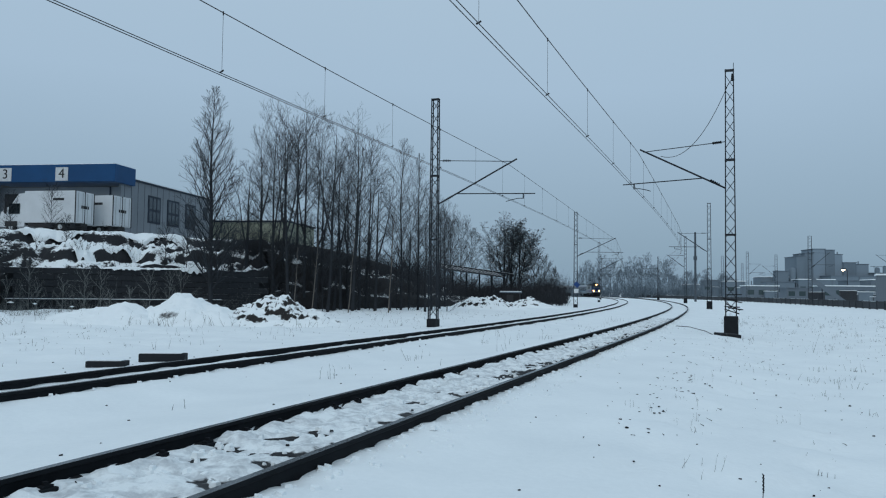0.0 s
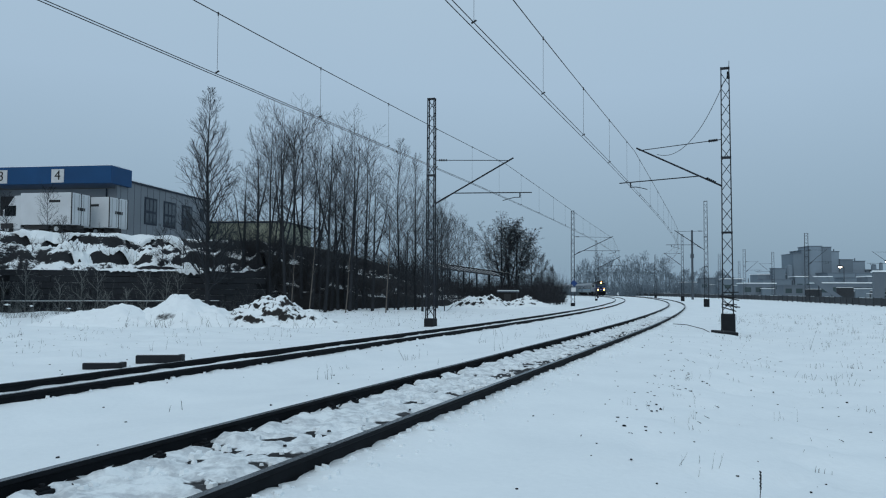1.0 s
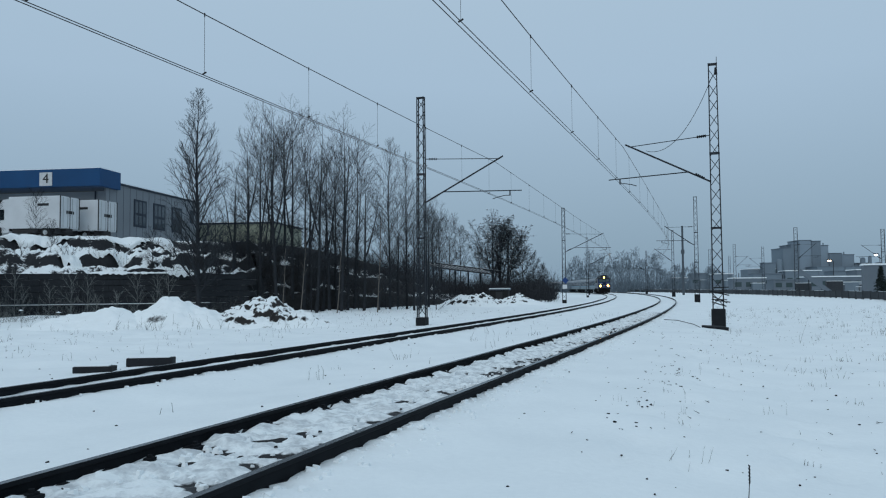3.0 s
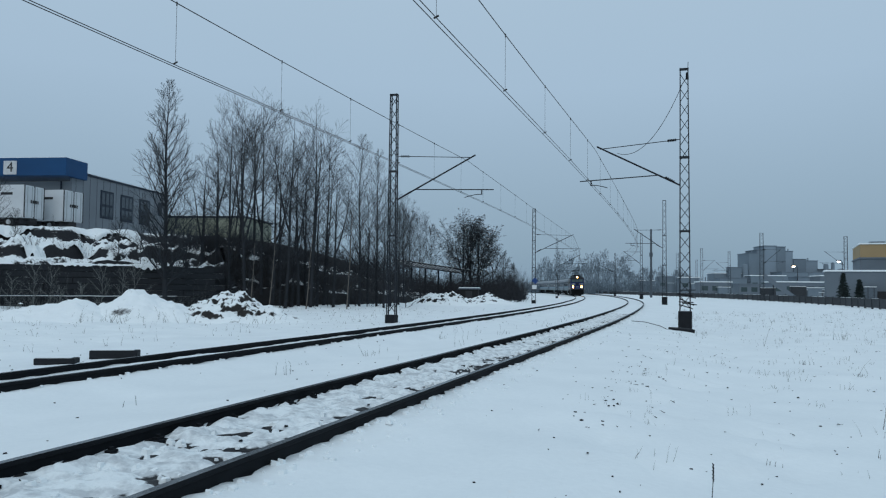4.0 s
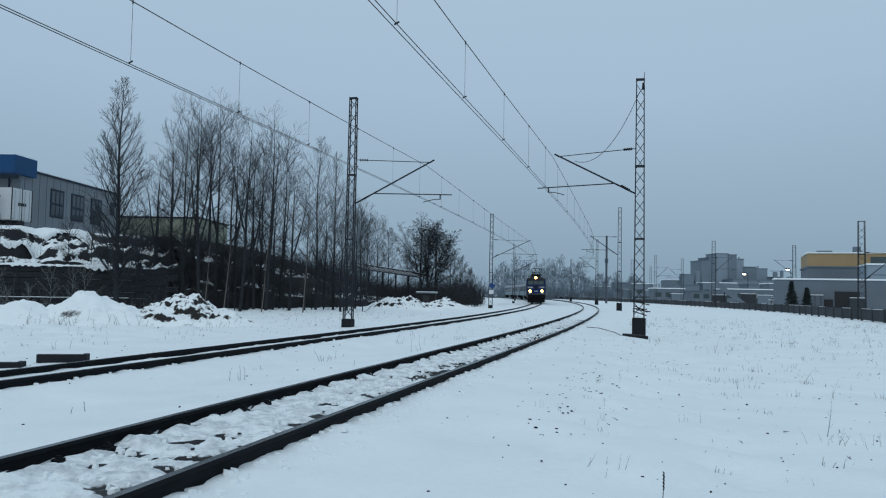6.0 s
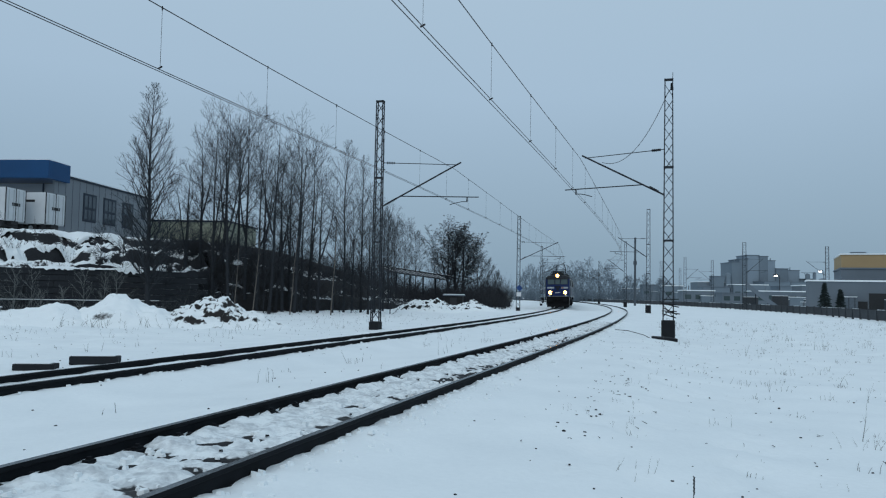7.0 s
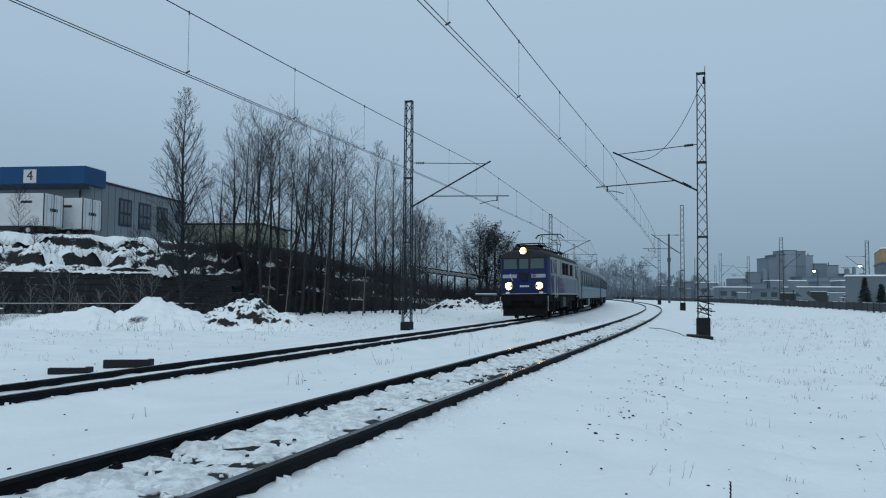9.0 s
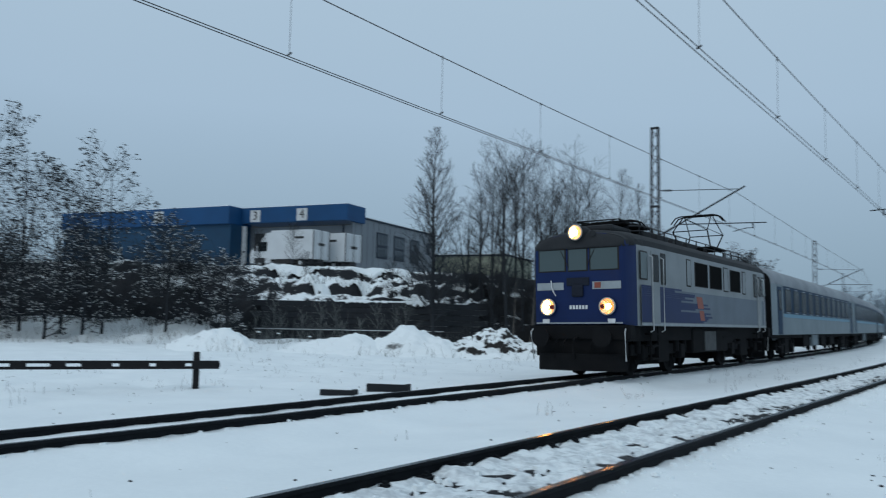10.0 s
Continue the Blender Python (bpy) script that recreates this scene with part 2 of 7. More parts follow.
# ---------------------------------------------------------------- the line of the two tracks
STEP = 0.75
BEND_AT = (0, 25, 50, 75, 100, 130, 170, 220, 300)
BEND = (-0.00124, 0.00149, 0.00088, 0.00171, 0.00125, 0.00090, 0.00091, 0.00137, 0.00138)
APART_AT, APART = (0, 40, 90, 160), (5.52, 6.03, 6.96, 7.05)
chain = np.arange(-60, 430, STEP)
zero = int(np.argmin(abs(chain)))
turn = np.interp(chain, BEND_AT, BEND)
head = np.concatenate([[0], np.cumsum((turn[1:] + turn[:-1]) / 2 * STEP)])
head += (-0.3531) - head[zero]
gx, gy = -np.sin(head) * STEP, np.cos(head) * STEP
near_x = np.concatenate([[0], np.cumsum((gx[1:] + gx[:-1]) / 2)])
near_y = np.concatenate([[0], np.cumsum((gy[1:] + gy[:-1]) / 2)])
near_x, near_y = near_x - near_x[zero] + (-1.671), near_y - near_y[zero] + 7
gap = np.interp(chain, APART_AT, APART)
FAR_Z = -0.11
CANT = 0.048                      # the far track leans into its bend: rise per metre to its outer rail


def on_track(s, side=0.0, far=False):
    """Place on a track at chainage s, metres to the left of its centre line, and the track's left."""
    x, y, h = (np.interp(s, chain, a) for a in (near_x, near_y, head))
    off = side + (np.interp(s, chain, gap) if far else 0)
    left = Vector((-math.cos(h), -math.sin(h), 0))
    z = FAR_Z + 0.036 - CANT * max(-1.3, min(1.3, side)) if far else 0.0
    return Vector((x, y, z)) + left * float(off), left


# distance to the near centre line and the place along it, for the ground
line_pts = np.stack([near_x, near_y], -1)[::2]
line_s = chain[::2]
line_left = np.stack([-np.cos(head), -np.sin(head)], -1)[::2]


def track_coords(x, y):
    d = (line_pts[:, 0] - x) ** 2 + (line_pts[:, 1] - y) ** 2
    i = int(d.argmin())
    side = (x - line_pts[i, 0]) * line_left[i, 0] + (y - line_pts[i, 1]) * line_left[i, 1]
    return line_s[i], side


# ---------------------------------------------------------------- ground
FOOT = [Vector(p) for p in ((-120, 22, 0), (-60, 40, 0), (-28, 51.5, 0), (-17, 56, 0), (-8, 63, 0), (0, 80, 0), (9, 112, 0), (17, 150, 0), (24, 200, 0), (26, 300, 0))]


def past_foot(x, y):
    """Metres behind the foot of the bank that runs along the left of the line (negative: in front)."""
    best, sign = 1e9, 1
    p = Vector((x, y, 0))
    for a, b in zip(FOOT, FOOT[1:]):
        ab = b - a
        u = max(0, min(1, (p - a).dot(ab) / ab.length_squared))
        d = (p - a - ab * u).length
        if d < best:
            best, sign = d, (1 if ab.cross(p - a).z > 0 else -1)
    return best * sign


def smooth(a, b, v):
    v = max(0.0, min(1.0, (v - a) / (b - a)))
    return v * v * (3 - 2 * v)


def bank_top(x):
    return 0.9 + 4.6 * (1 - smooth(-14, 8, x))


def ground_z(x, y):
    s, side = track_coords(x, y)
    g = float(np.interp(s, chain, gap))
    n1 = noise.noise((x * 0.13, y * 0.13, 0.3))
    n2 = noise.noise((x * 0.9, y * 0.9, 4.1))
    n3 = noise.noise((x * 3.1, y * 3.1, 7.7))
    z = -0.20 + 0.05 * n1 + 0.022 * n2 + 0.008 * n3
    z += -0.10 * smooth(0.5, 4, side) - 0.06 * smooth(g + 1.5, g + 5, side)          # lower towards the far side
    z += -0.28 * smooth(2.5, 5.5, -side) + 0.12 * smooth(6, 14, -side)                # hollow beyond the near track
    z += 0.07 * n2 * smooth(3, 8, -side)
    z += (0.09 * n2 + 0.045 * n3) * smooth(g + 3.5, g + 8, side) * (1 - smooth(45, 70, s))
    if -6 < side < -2.4:                                                              # a trodden line of dents
        z -= 0.055 * smooth(0.18, 0.42, noise.noise((x * 2.4, y * 1.8, 6.6))) * smooth(2.4, 3.2, -side) * (1 - smooth(4.6, 6, -side))
    for c, base in ((0.0, 0.0), (g, FAR_Z)):
        d = abs(side - c)
        if d < 2.2:
            inner = base - 0.118 + 0.018 * n2 + 0.016 * n3 + 0.03 * noise.noise((s * 1.3, side * 4, 2.2))
            if c:
                inner += 0.036 - CANT * (side - c)
            if c == 0.0:
                inner -= 0.05 * (1 - smooth(0.66, 0.74, d)) * (s < 44)
            k = 1 - smooth(0.95, 2.2, d)
            z = z * (1 - k) + inner * k
            z += 0.04 * noise.noise((x * 5.2, y * 5.2, 8.8)) * smooth(0.7, 0.8, d) * (1 - smooth(1.1, 1.9, d))
            if d > 0.8:
                z -= 0.012 * smooth(0.8, 0.95, d) * (1 - smooth(1.1, 1.7, d))
    if y > 15:
        p = past_foot(x, y)
        if p > 0:
            z += (bank_top(x) + 0.3) * smooth(3, 15, p) - 0.6 * smooth(0.5, 2.0, p) * (1 - smooth(15.2, 15.8, p))
        elif p > -9:
            z += 0.12 * smooth(-9, -1, p) + 0.10 * n2 + (1.3 * smooth(-10, 0, p) + 0.25 * n2) * smooth(0.56, 0.64, -x / y)
    return z


def spread(lo, hi, a, b, fine, grow):
    """Grid lines: even between a and b, widening to lo and hi."""
    v = list(np.arange(a, b, fine))
    d = fine
    while v[-1] < hi:
        d = min(d * grow, 120)
        v.append(v[-1] + d)
    d = fine
    while v[0] > lo:
        d = min(d * grow, 120)
        v.insert(0, v[0] - d)
    return v


gxs, gys = spread(-1500, 1500, -14, 16, 0.17, 1.045), spread(-400, 3500, 3.5, 30, 0.17, 1.03)
verts = [(x, y, ground_z(x, y)) for y in gys for x in gxs]
w = len(gxs)
faces = [(j * w + i, j * w + i + 1, (j + 1) * w + i + 1, (j + 1) * w + i) for j in range(len(gys) - 1) for i in range(w - 1)]
me = bpy.data.meshes.new("ground")
me.from_pydata(verts, [], faces)
me.materials.append(SNOW)
me.materials.append(SOIL)
for poly in me.polygons:
    c = poly.center
    if -12 < c.x < 17 and 2 < c.y < 46:
        if abs(track_coords(c.x, c.y)[1]) < 0.72:
            poly.material_index = 1
me.shade_smooth()
ground = tagged(new("ground", me), "snow-covered railway land with old footprints", "ground", kind="structure")


# ---------------------------------------------------------------- tracks
RAIL_PROFILE = [(-0.036, 0), (0.036, 0), (0.036, -0.035), (0.009, -0.05), (0.009, -0.14), (0.075, -0.155), (0.075, -0.172),
                (-0.075, -0.172), (-0.075, -0.155), (-0.009, -0.14), (-0.009, -0.05), (-0.036, -0.035)]
RAIL_FACES = [1] + [0] * 11


def build_track(name, far, label):
    track = thing(name, Matrix(), label, "railway track", kind="structure")
    for o in (0.7525, -0.7525):
        bm = bmesh.new()
        st = []
        for s in np.concatenate([np.arange(-25, 60, 0.75), np.arange(60, 425, 1.5)]):
            p, left = on_track(s, o, far)
            st.append((p, left, 0.0))
        sweep(bm, RAIL_PROFILE, st, RAIL_FACES)
        part("rail", bm, [RAIL_SIDE, RAIL_TOP], track, "dark rusty rail with a worn running surface")
    return track


near_track = build_track("near_track", False, "curving track with dark rails half sunk in snow")
far_track = build_track("far_track", True, "parallel curving track with dark rails in snow")


# trodden, lumpy snow between the rails of the near track, worn through beside one rail
vs, fs, bare = [], [], []
across = np.linspace(0.675, -0.675, 33)
strip = np.arange(-9.0, 43, 0.065)
for s in strip:
    for a in across:
        p, left = on_track(s, float(a))
        lump = 0.020 * noise.noise((s * 1.7, a * 3.1, 1.1)) + 0.022 * noise.noise((s * 4.3, a * 6.5, 5.5)) + 0.010 * noise.noise((s * 10, a * 12, 9.1))
        over_sleeper = 0.5 + 0.5 * math.cos((s + 4.0) / 0.62 * math.tau)                    # thawed through where the sleepers lie
        ragged = noise.noise((s * 0.8, a * 1.3, 3.3)) + 0.55 * noise.noise((s * 3.6, a * 3.0, 6.1)) + 0.4 * noise.noise((s * 9.0, a * 7.0, 2.4))
        # the term in a also puts the rail's shadow into the mask's edge
        worn = smooth(0.34, 0.66, 0.24 * over_sleeper + 0.50 * ragged + 0.50 * smooth(0.30, -0.62, a) + 0.04)
        bare.append(worn)
        vs.append((p.x, p.y, -0.128 + lump * 2.3 * (1 - 0.5 * worn) - 0.035 * worn + 0.02 * smooth(0.5, 0.67, abs(a))))
nw = len(across)
for j in range(len(strip) - 1):
    for i in range(nw - 1):
        k = j * nw + i
        fs.append((k, k + 1, k + nw + 1, k + nw))
me = bpy.data.meshes.new("trodden_snow")
me.from_pydata(vs, [], fs)
me.materials.append(THAWED)
me.attributes.new("bare", "FLOAT", "POINT").data.foreach_set("value", bare)
me.shade_smooth()
tagged(new("trodden_snow", me), "lumpy trodden snow between the rails with dark worn patches", "snow", kind="structure")


# ---------------------------------------------------------------- overhead line
def lattice_mast(place, height, turn, base_w=0.62, group="masts beside the tracks", label="slim lattice steel mast on a black concrete footing",
                 foot=0.75, lean=(0.0, 0.0), w0=0.40, w1=0.30):
    """Two channel legs with zigzag lacing; turn: heading of the wide side in degrees."""
    mast = thing("overhead_line_mast", Matrix.Translation(place) @ pose(0, 0, 0, lean[0], lean[1], turn), label, "mast", group)
    z0 = foot - 0.02
    d = 0.11
    half = lambda z: (w0 + (w1 - w0) * (z - z0) / (height - z0)) / 2
    for sgn in (-1, 1):
        bm = bmesh.new()
        for yy in (-d, d):
            cyl(bm, (sgn * half(z0), yy, z0), (sgn * half(height), yy, height), 0.034, 0.03, 4)
        bm2 = box(bm, sgn * half(height) - 0.03, sgn * half(height) + 0.03, -d, d, height - 0.06, height)
        k = 0
        z = z0 + 0.3
        while z < height - 0.3:
            cyl(bm, (sgn * half(z), -d, z), (sgn * half(z + 0.25), d, z + 0.25), 0.012, n=4)
            z += 0.5
        part("leg", bm2, STEEL, mast)
    for yy in (-d, d):
        z, k = z0 + 0.15, 1 if yy > 0 else -1
        while z < height - 0.5:
            part("lacing_bar", cyl(bmesh.new(), (-k * half(z), yy, z), (k * half(z + 0.48), yy, z + 0.48), 0.017, n=4), STEEL, mast)
            z += 0.60
    for z, e in ((height * 0.38, 0.035), (height * 0.66, 0.035), (height - 0.03, 0.022)):
        bm = box(bmesh.new(), -half(z) - 0.03, half(z) + 0.03, -d - 0.02, d + 0.02, z - e, z + e)
        part("tie_plate", bm, STEEL, mast)
    if foot:
        bm = box(bmesh.new(), -base_w / 2, base_w / 2, -0.3, 0.3, -0.9, foot, 0.03)
        part("footing", bm, BLACK_BASE, mast, "tarred concrete footing")
    return mast


def cantilever(mast_at, rail_at, base_z, left_name, wire_z=5.6, top_z=7.25, root=1.0):
    """Bracket from a mast to above a track: raking tube, tie wire, registration tube, steady arm, insulators."""
    a, b = Vector(mast_at), Vector(rail_at)
    out_dir = Vector((b.x - a.x, b.y - a.y, 0))
    reach = out_dir.length
    out_dir.normalize()
    P = lambda d, z: (a.x + out_dir.x * d, a.y + out_dir.y * d, base_z + z)
    c = thing("cantilever", Matrix(), "raking overhead-line bracket with insulators fixed to a lattice mast", "bracket", "brackets on the masts")
    bm = cyl(bmesh.new(), P(0.2, wire_z - 0.15), P(reach + 0.15, top_z + 0.12), 0.036, n=8)
    part("raking_tube", bm, STEEL, c)
    bm = cyl(bmesh.new(), P(0.2, top_z + 0.02), P(reach, top_z), 0.017, n=6)
    part("top_tie", bm, STEEL, c)
    k = 0.28
    bm = cyl(bmesh.new(), P(reach * k, wire_z + 0.33), P(reach + 1.0, wire_z + 0.36), 0.024, n=8)
    part("registration_tube", bm, STEEL, c)
    bm = cyl(bmesh.new(), P(reach + 0.45, wire_z + 0.36), P(reach + 0.45, wire_z + 0.12), 0.03, n=6)
    part("drop_bracket", bm, STEEL, c)
    bm = tube(bmesh.new(), [P(reach + 0.45, wire_z + 0.14), P(reach + 0.2, wire_z + 0.13), P(reach - 0.1, wire_z + 0.06), P(reach - 0.35, wire_z - 0.02)], 0.018)
    part("steady_arm", bm, STEEL, c)
    for (d0, z0), (d1, z1) in (((0.45, wire_z + 0.0), (0.85, wire_z + 0.23)), ((0.35, top_z + 0.02), (0.75, top_z + 0.02))):
        p, q = Vector(P(d0, z0)), Vector(P(d1, z1))
        bm = bmesh.new()
        for i in range(5):
            m = p.lerp(q, (i + 0.2) / 5)
            e = p.lerp(q, (i + 0.75) / 5)
            cyl(bm, m, e, 0.065, 0.035, 8)
        part("insulator", bm, BLACK_BASE, c)
    return c


def wires_over(name, far, posts, label, sag=0.62, top=7.25, low=5.6, stagger=0.22, drop=(7, 0.5)):
    """Contact wires, messenger wire and droppers over one track, hung at the chainages in posts."""
    line = thing(name, Matrix(), label, "overhead wire", "wires over the tracks")
    con, mes = [], []
    spans = list(zip(posts, posts[1:]))
    drops = []
    base = FAR_Z if far else 0.0
    for i, (a, b) in enumerate(spans):
        n = 24
        for k in range(n if i < len(spans) - 1 else n + 1):
            u = k / n
            s = a + (b - a) * u
            off = (stagger if i % 2 else -stagger) * (1 - 2 * u)
            p, left = on_track(s, off, far)
            zc = base + low - 0.05 * 4 * u * (1 - u)
            zm = base + top - sag * 4 * u * (1 - u)
            con.append(Vector((p.x, p.y, zc)))
            mes.append(Vector((p.x, p.y, zm)))
        for k in range(drop[0]):
            u = (k + drop[1]) / drop[0]
            s = a + (b - a) * u
            off = (stagger if i % 2 else -stagger) * (1 - 2 * u)
            p, left = on_track(s, off, far)
            drops.append((Vector((p.x, p.y, base + low)), Vector((p.x, p.y, base + top - sag * 4 * u * (1 - u)))))
    side = Vector((0.045, -0.015, 0))
    for sg in (-1, 1):
        part("contact_wire", tube(bmesh.new(), [p + side * sg for p in con], 0.0085), WIRE, line)
    part("messenger_wire", tube(bmesh.new(), mes, 0.011), WIRE, line)
    for lo, hi in drops:
        bm = cyl(bmesh.new(), lo, hi, 0.0045, n=4)
        cyl(bm, lo - Vector((0.04, 0, 0.01)), lo + Vector((0.04, 0, 0.04)), 0.016, n=6)
        cyl(bm, hi - Vector((0, 0, 0.05)), hi + Vector((0, 0, 0.03)), 0.014, n=6)
        part("dropper", bm, WIRE, line)
    return line


NEAR_POSTS = [(29.5, 11.4, 32.0), (79.0, 26.7, 81.0), (128.0, 38.7, 129.0), (200.0, 53.0, 199.0)]
FAR_POSTS = [(30.0, -0.44, 37.3), (86.0, 14.7, 89.6), (140.0, 27.6, 143.0), (195.0, 38.2, 196.0)]
for far, posts in ((False, NEAR_POSTS), (True, FAR_POSTS)):
    for i, (s, x, y) in enumerate(posts):
        gz = ground_z(x, y) - (0.12 if not far and i == 0 else 0.03)
        h = math.degrees(np.interp(s, chain, head))
        lattice_mast((x, y, gz), 10.65 if far else 10.72, h, foot=0.85 if not far else 0.4, base_w=0.54 if not far else 0.44)
        p, left = on_track(s, 0, far)
        cantilever((x, y), (p.x, p.y), FAR_Z if far else 0.0, "", 5.6 if far else 5.7, 7.45 if far else 7.4)
wires_over("far_overhead_wires", True, [-26] + [p[0] for p in FAR_POSTS] + [250, 305], "contact wires, messenger wire and droppers over the far track", sag=0.42, top=7.3, low=5.7, drop=(13, 0.72))
wires_over("near_overhead_wires", False, [-21] + [p[0] for p in NEAR_POSTS] + [250, 305], "contact wires, messenger wire and droppers over the near track", sag=0.5, top=7.4, low=5.68, drop=(10, 0.42))


# ---------------------------------------------------------------- the train
BLUE = material("loco_blue_paint", (0.003, 0.0165, 0.080), 0.45, 0, (0.0022, 0.0105, 0.052), 1.5, 0.7, 30, 0.05, 0.004, spec=0.2)
LOCO_GREY = material("loco_grey_paint", (0.225, 0.25, 0.265), 0.5, 0, (0.14, 0.155, 0.165), 1.2, 0.7, 25, 0.05, 0.004, spec=0.2)
ROOF_DARK = material("sooty_roof", (0.023, 0.026, 0.030), 0.8, 0.0, (0.013, 0.0145, 0.017), 1.5, 0.8, 20, 0.2, 0.01)
DOOR_GREY = material("dirty_grey_door", (0.07, 0.076, 0.08), 0.7, 0, (0.03, 0.032, 0.034), 3.0, 0.8, 20, 0.1, 0.005)
BLACK = material("greasy_black_underframe", (0.0062, 0.007, 0.0085), 0.9, 0.0, (0.0135, 0.0135, 0.014), 3.0, 0.6, 30, 0.3, 0.01, spec=0.1)
PALE_STRIPE = material("light_grey_stripe", (0.29, 0.325, 0.35), 0.5, 0, bump=0)
RED_MARK = material("faded_red_paint", (0.27, 0.075, 0.05), 0.5, 0, bump=0)
WINDOW = glass_material("dark_window_glass", (0.006, 0.009, 0.011), 0.15, 0.08)
CAB_GLASS = glass_material("cab_glass", (0.055, 0.08, 0.085), 0.2, 0.5)
GRILLE = material("black_air_grille", (0.006, 0.0065, 0.007), 0.9, 0, bump=0, spec=0.03)
SOCKET = material("dark_blue_fittings", (0.004, 0.008, 0.02), 0.7, 0, bump=0)
LOWER_BAND = material("blue_grey_band", (0.13, 0.16, 0.195), 0.55, 0, (0.09, 0.11, 0.135), 1.2, 0.7, 25, 0.05, 0.004, spec=0.2)
RUBBER = material("rubber_gasket", (0.02, 0.02, 0.02), 0.8, 0, bump=0)
BULB = lamp_material("lit_headlamp_bulb", (1.0, 0.46, 0.14), 40.0)
LAMP_BOWL = material("silvered_lamp_bowl", (0.80, 0.66, 0.46), 0.12, 1.0, (0.70, 0.56, 0.38), 6.0, 0.5, 40, 0)
LAMP_RIM = material("lamp_rim_ring", (0.50, 0.47, 0.40), 0.4, 0.6, bump=0)
LIT_BOWL = material("glowing_lamp_bowl", (0.80, 0.66, 0.46), 0.14, 1.0, (0.70, 0.56, 0.38), 6.0, 0.5, 40, 0, emit=(1.0, 0.36, 0.09), power=0.95)
RED_LENS = material("red_lamp_glass", (0.16, 0.012, 0.01), 0.25, 0, bump=0)
WHITE_BAR = material("white_marking", (0.7, 0.72, 0.73), 0.5, 0, bump=0)
CHROME = material("handrail_steel", (0.5, 0.52, 0.53), 0.4, 0.4, bump=0)


def loft(bm, sections, mat=0, cap=True):
    """Rings of points, one after another, joined into a skin."""
    rings = [[bm.verts.new(p) for p in s] for s in sections]
    n = len(rings[0])
    for a, b in zip(rings, rings[1:]):
        for k in range(n):
            f = bm.faces.new((a[k], a[(k + 1) % n], b[(k + 1) % n], b[k]))
            f.material_index = mat
    if cap:
        for r in (rings[0][::-1], rings[-1]):
            bm.faces.new(r).material_index = mat
    bmesh.ops.recalc_face_normals(bm, faces=bm.faces[:])
    return bm


def body_ring(y, hw, z0, z1, zr, rnd=0.12):
    """Cross-section of a vehicle body with its roof curve, from sill z0 over the cornice z1 to the crown zr."""
    pts = [Vector((-hw, y, z0)), Vector((-hw, y, z1))]
    for k in range(1, 12):
        a = math.pi * k / 12
        pts.append(Vector((-hw * math.copysign(abs(math.cos(a)) ** 0.75, math.cos(a)), y, z1 + (zr - z1) * math.sin(a) ** 0.8)))
    return pts + [Vector((hw, y, z1)), Vector((hw, y, z0))]


def lathe(bm, centre, axis, profile, n=24):
    """A turned shape: (radius, height along the axis) pairs, open at both ends."""
    c, d = Vector(centre), Vector(axis).normalized()
    u = d.orthogonal().normalized()
    w = d.cross(u)
    rings = [[bm.verts.new(c + d * h + (u * math.cos(k * math.tau / n) + w * math.sin(k * math.tau / n)) * r) for k in range(n)] for r, h in profile]
    for a, b in zip(rings, rings[1:]):
        for k in range(n):
            bm.faces.new((a[k], a[(k + 1) % n], b[(k + 1) % n], b[k]))
    return bm


def wheelset(parent, y, r, name="wheelset"):
    bm = bmesh.new()
    cyl(bm, (-0.9, 0, 0), (0.9, 0, 0), 0.09, n=10)
    for sx in (-1, 1):
        cyl(bm, (sx * 0.70, 0, 0), (sx * 0.82, 0, 0), r, r - 0.015, 28)
        cyl(bm, (sx * 0.68, 0, 0), (sx * 0.70, 0, 0), r + 0.028, n=28)
        for k in range(8):
            a = k * math.tau / 8
            cyl(bm, (sx * 0.83, 0, 0), (sx * 0.83, math.cos(a) * r * 0.8, math.sin(a) * r * 0.8), 0.04, n=5)
    ob = part(name, bm, BLACK, parent)
    ob.matrix_basis = pose(0, y, r)
    return ob


def bogie(parent, y, r, base):
    bm = bmesh.new()
    for sx in (-1, 1):
        box(bm, sx * 1.02 - 0.09, sx * 1.02 + 0.09, y - base / 2 - 0.7, y + base / 2 + 0.7, r * 0.9, r * 0.9 + 0.32, 0.04)
        for dy in (-base / 2, base / 2):
            box(bm, sx * 1.12 - 0.14, sx * 1.12 + 0.14, y + dy - 0.2, y + dy + 0.2, r - 0.2, r + 0.22, 0.05)
            for e in (-0.34, 0.34):
                cyl(bm, (sx * 1.14, y + dy + e, r + 0.0), (sx * 1.14, y + dy + e, r + 0.42), 0.1, n=10)
        box(bm, sx * 1.05 - 0.16, sx * 1.05 + 0.16, y - 0.45, y + 0.45, r * 0.55, r + 0.45, 0.05)
        cyl(bm, (sx * 1.16, y - 1.0, r + 0.5), (sx * 1.16, y + 1.0, r + 0.1), 0.045, n=8)
        for dy in (-base / 2 - 0.75, base / 2 + 0.75):
            cyl(bm, (sx * 0.95, y + dy, r * 1.1), (sx * 0.85, y + dy, 0.18), 0.05, n=8)
    box(bm, -1.0, 1.0, y - 0.25, y + 0.25, r * 0.8, r + 0.35, 0.04)
    return part("bogie_frame", bm, BLACK, parent)


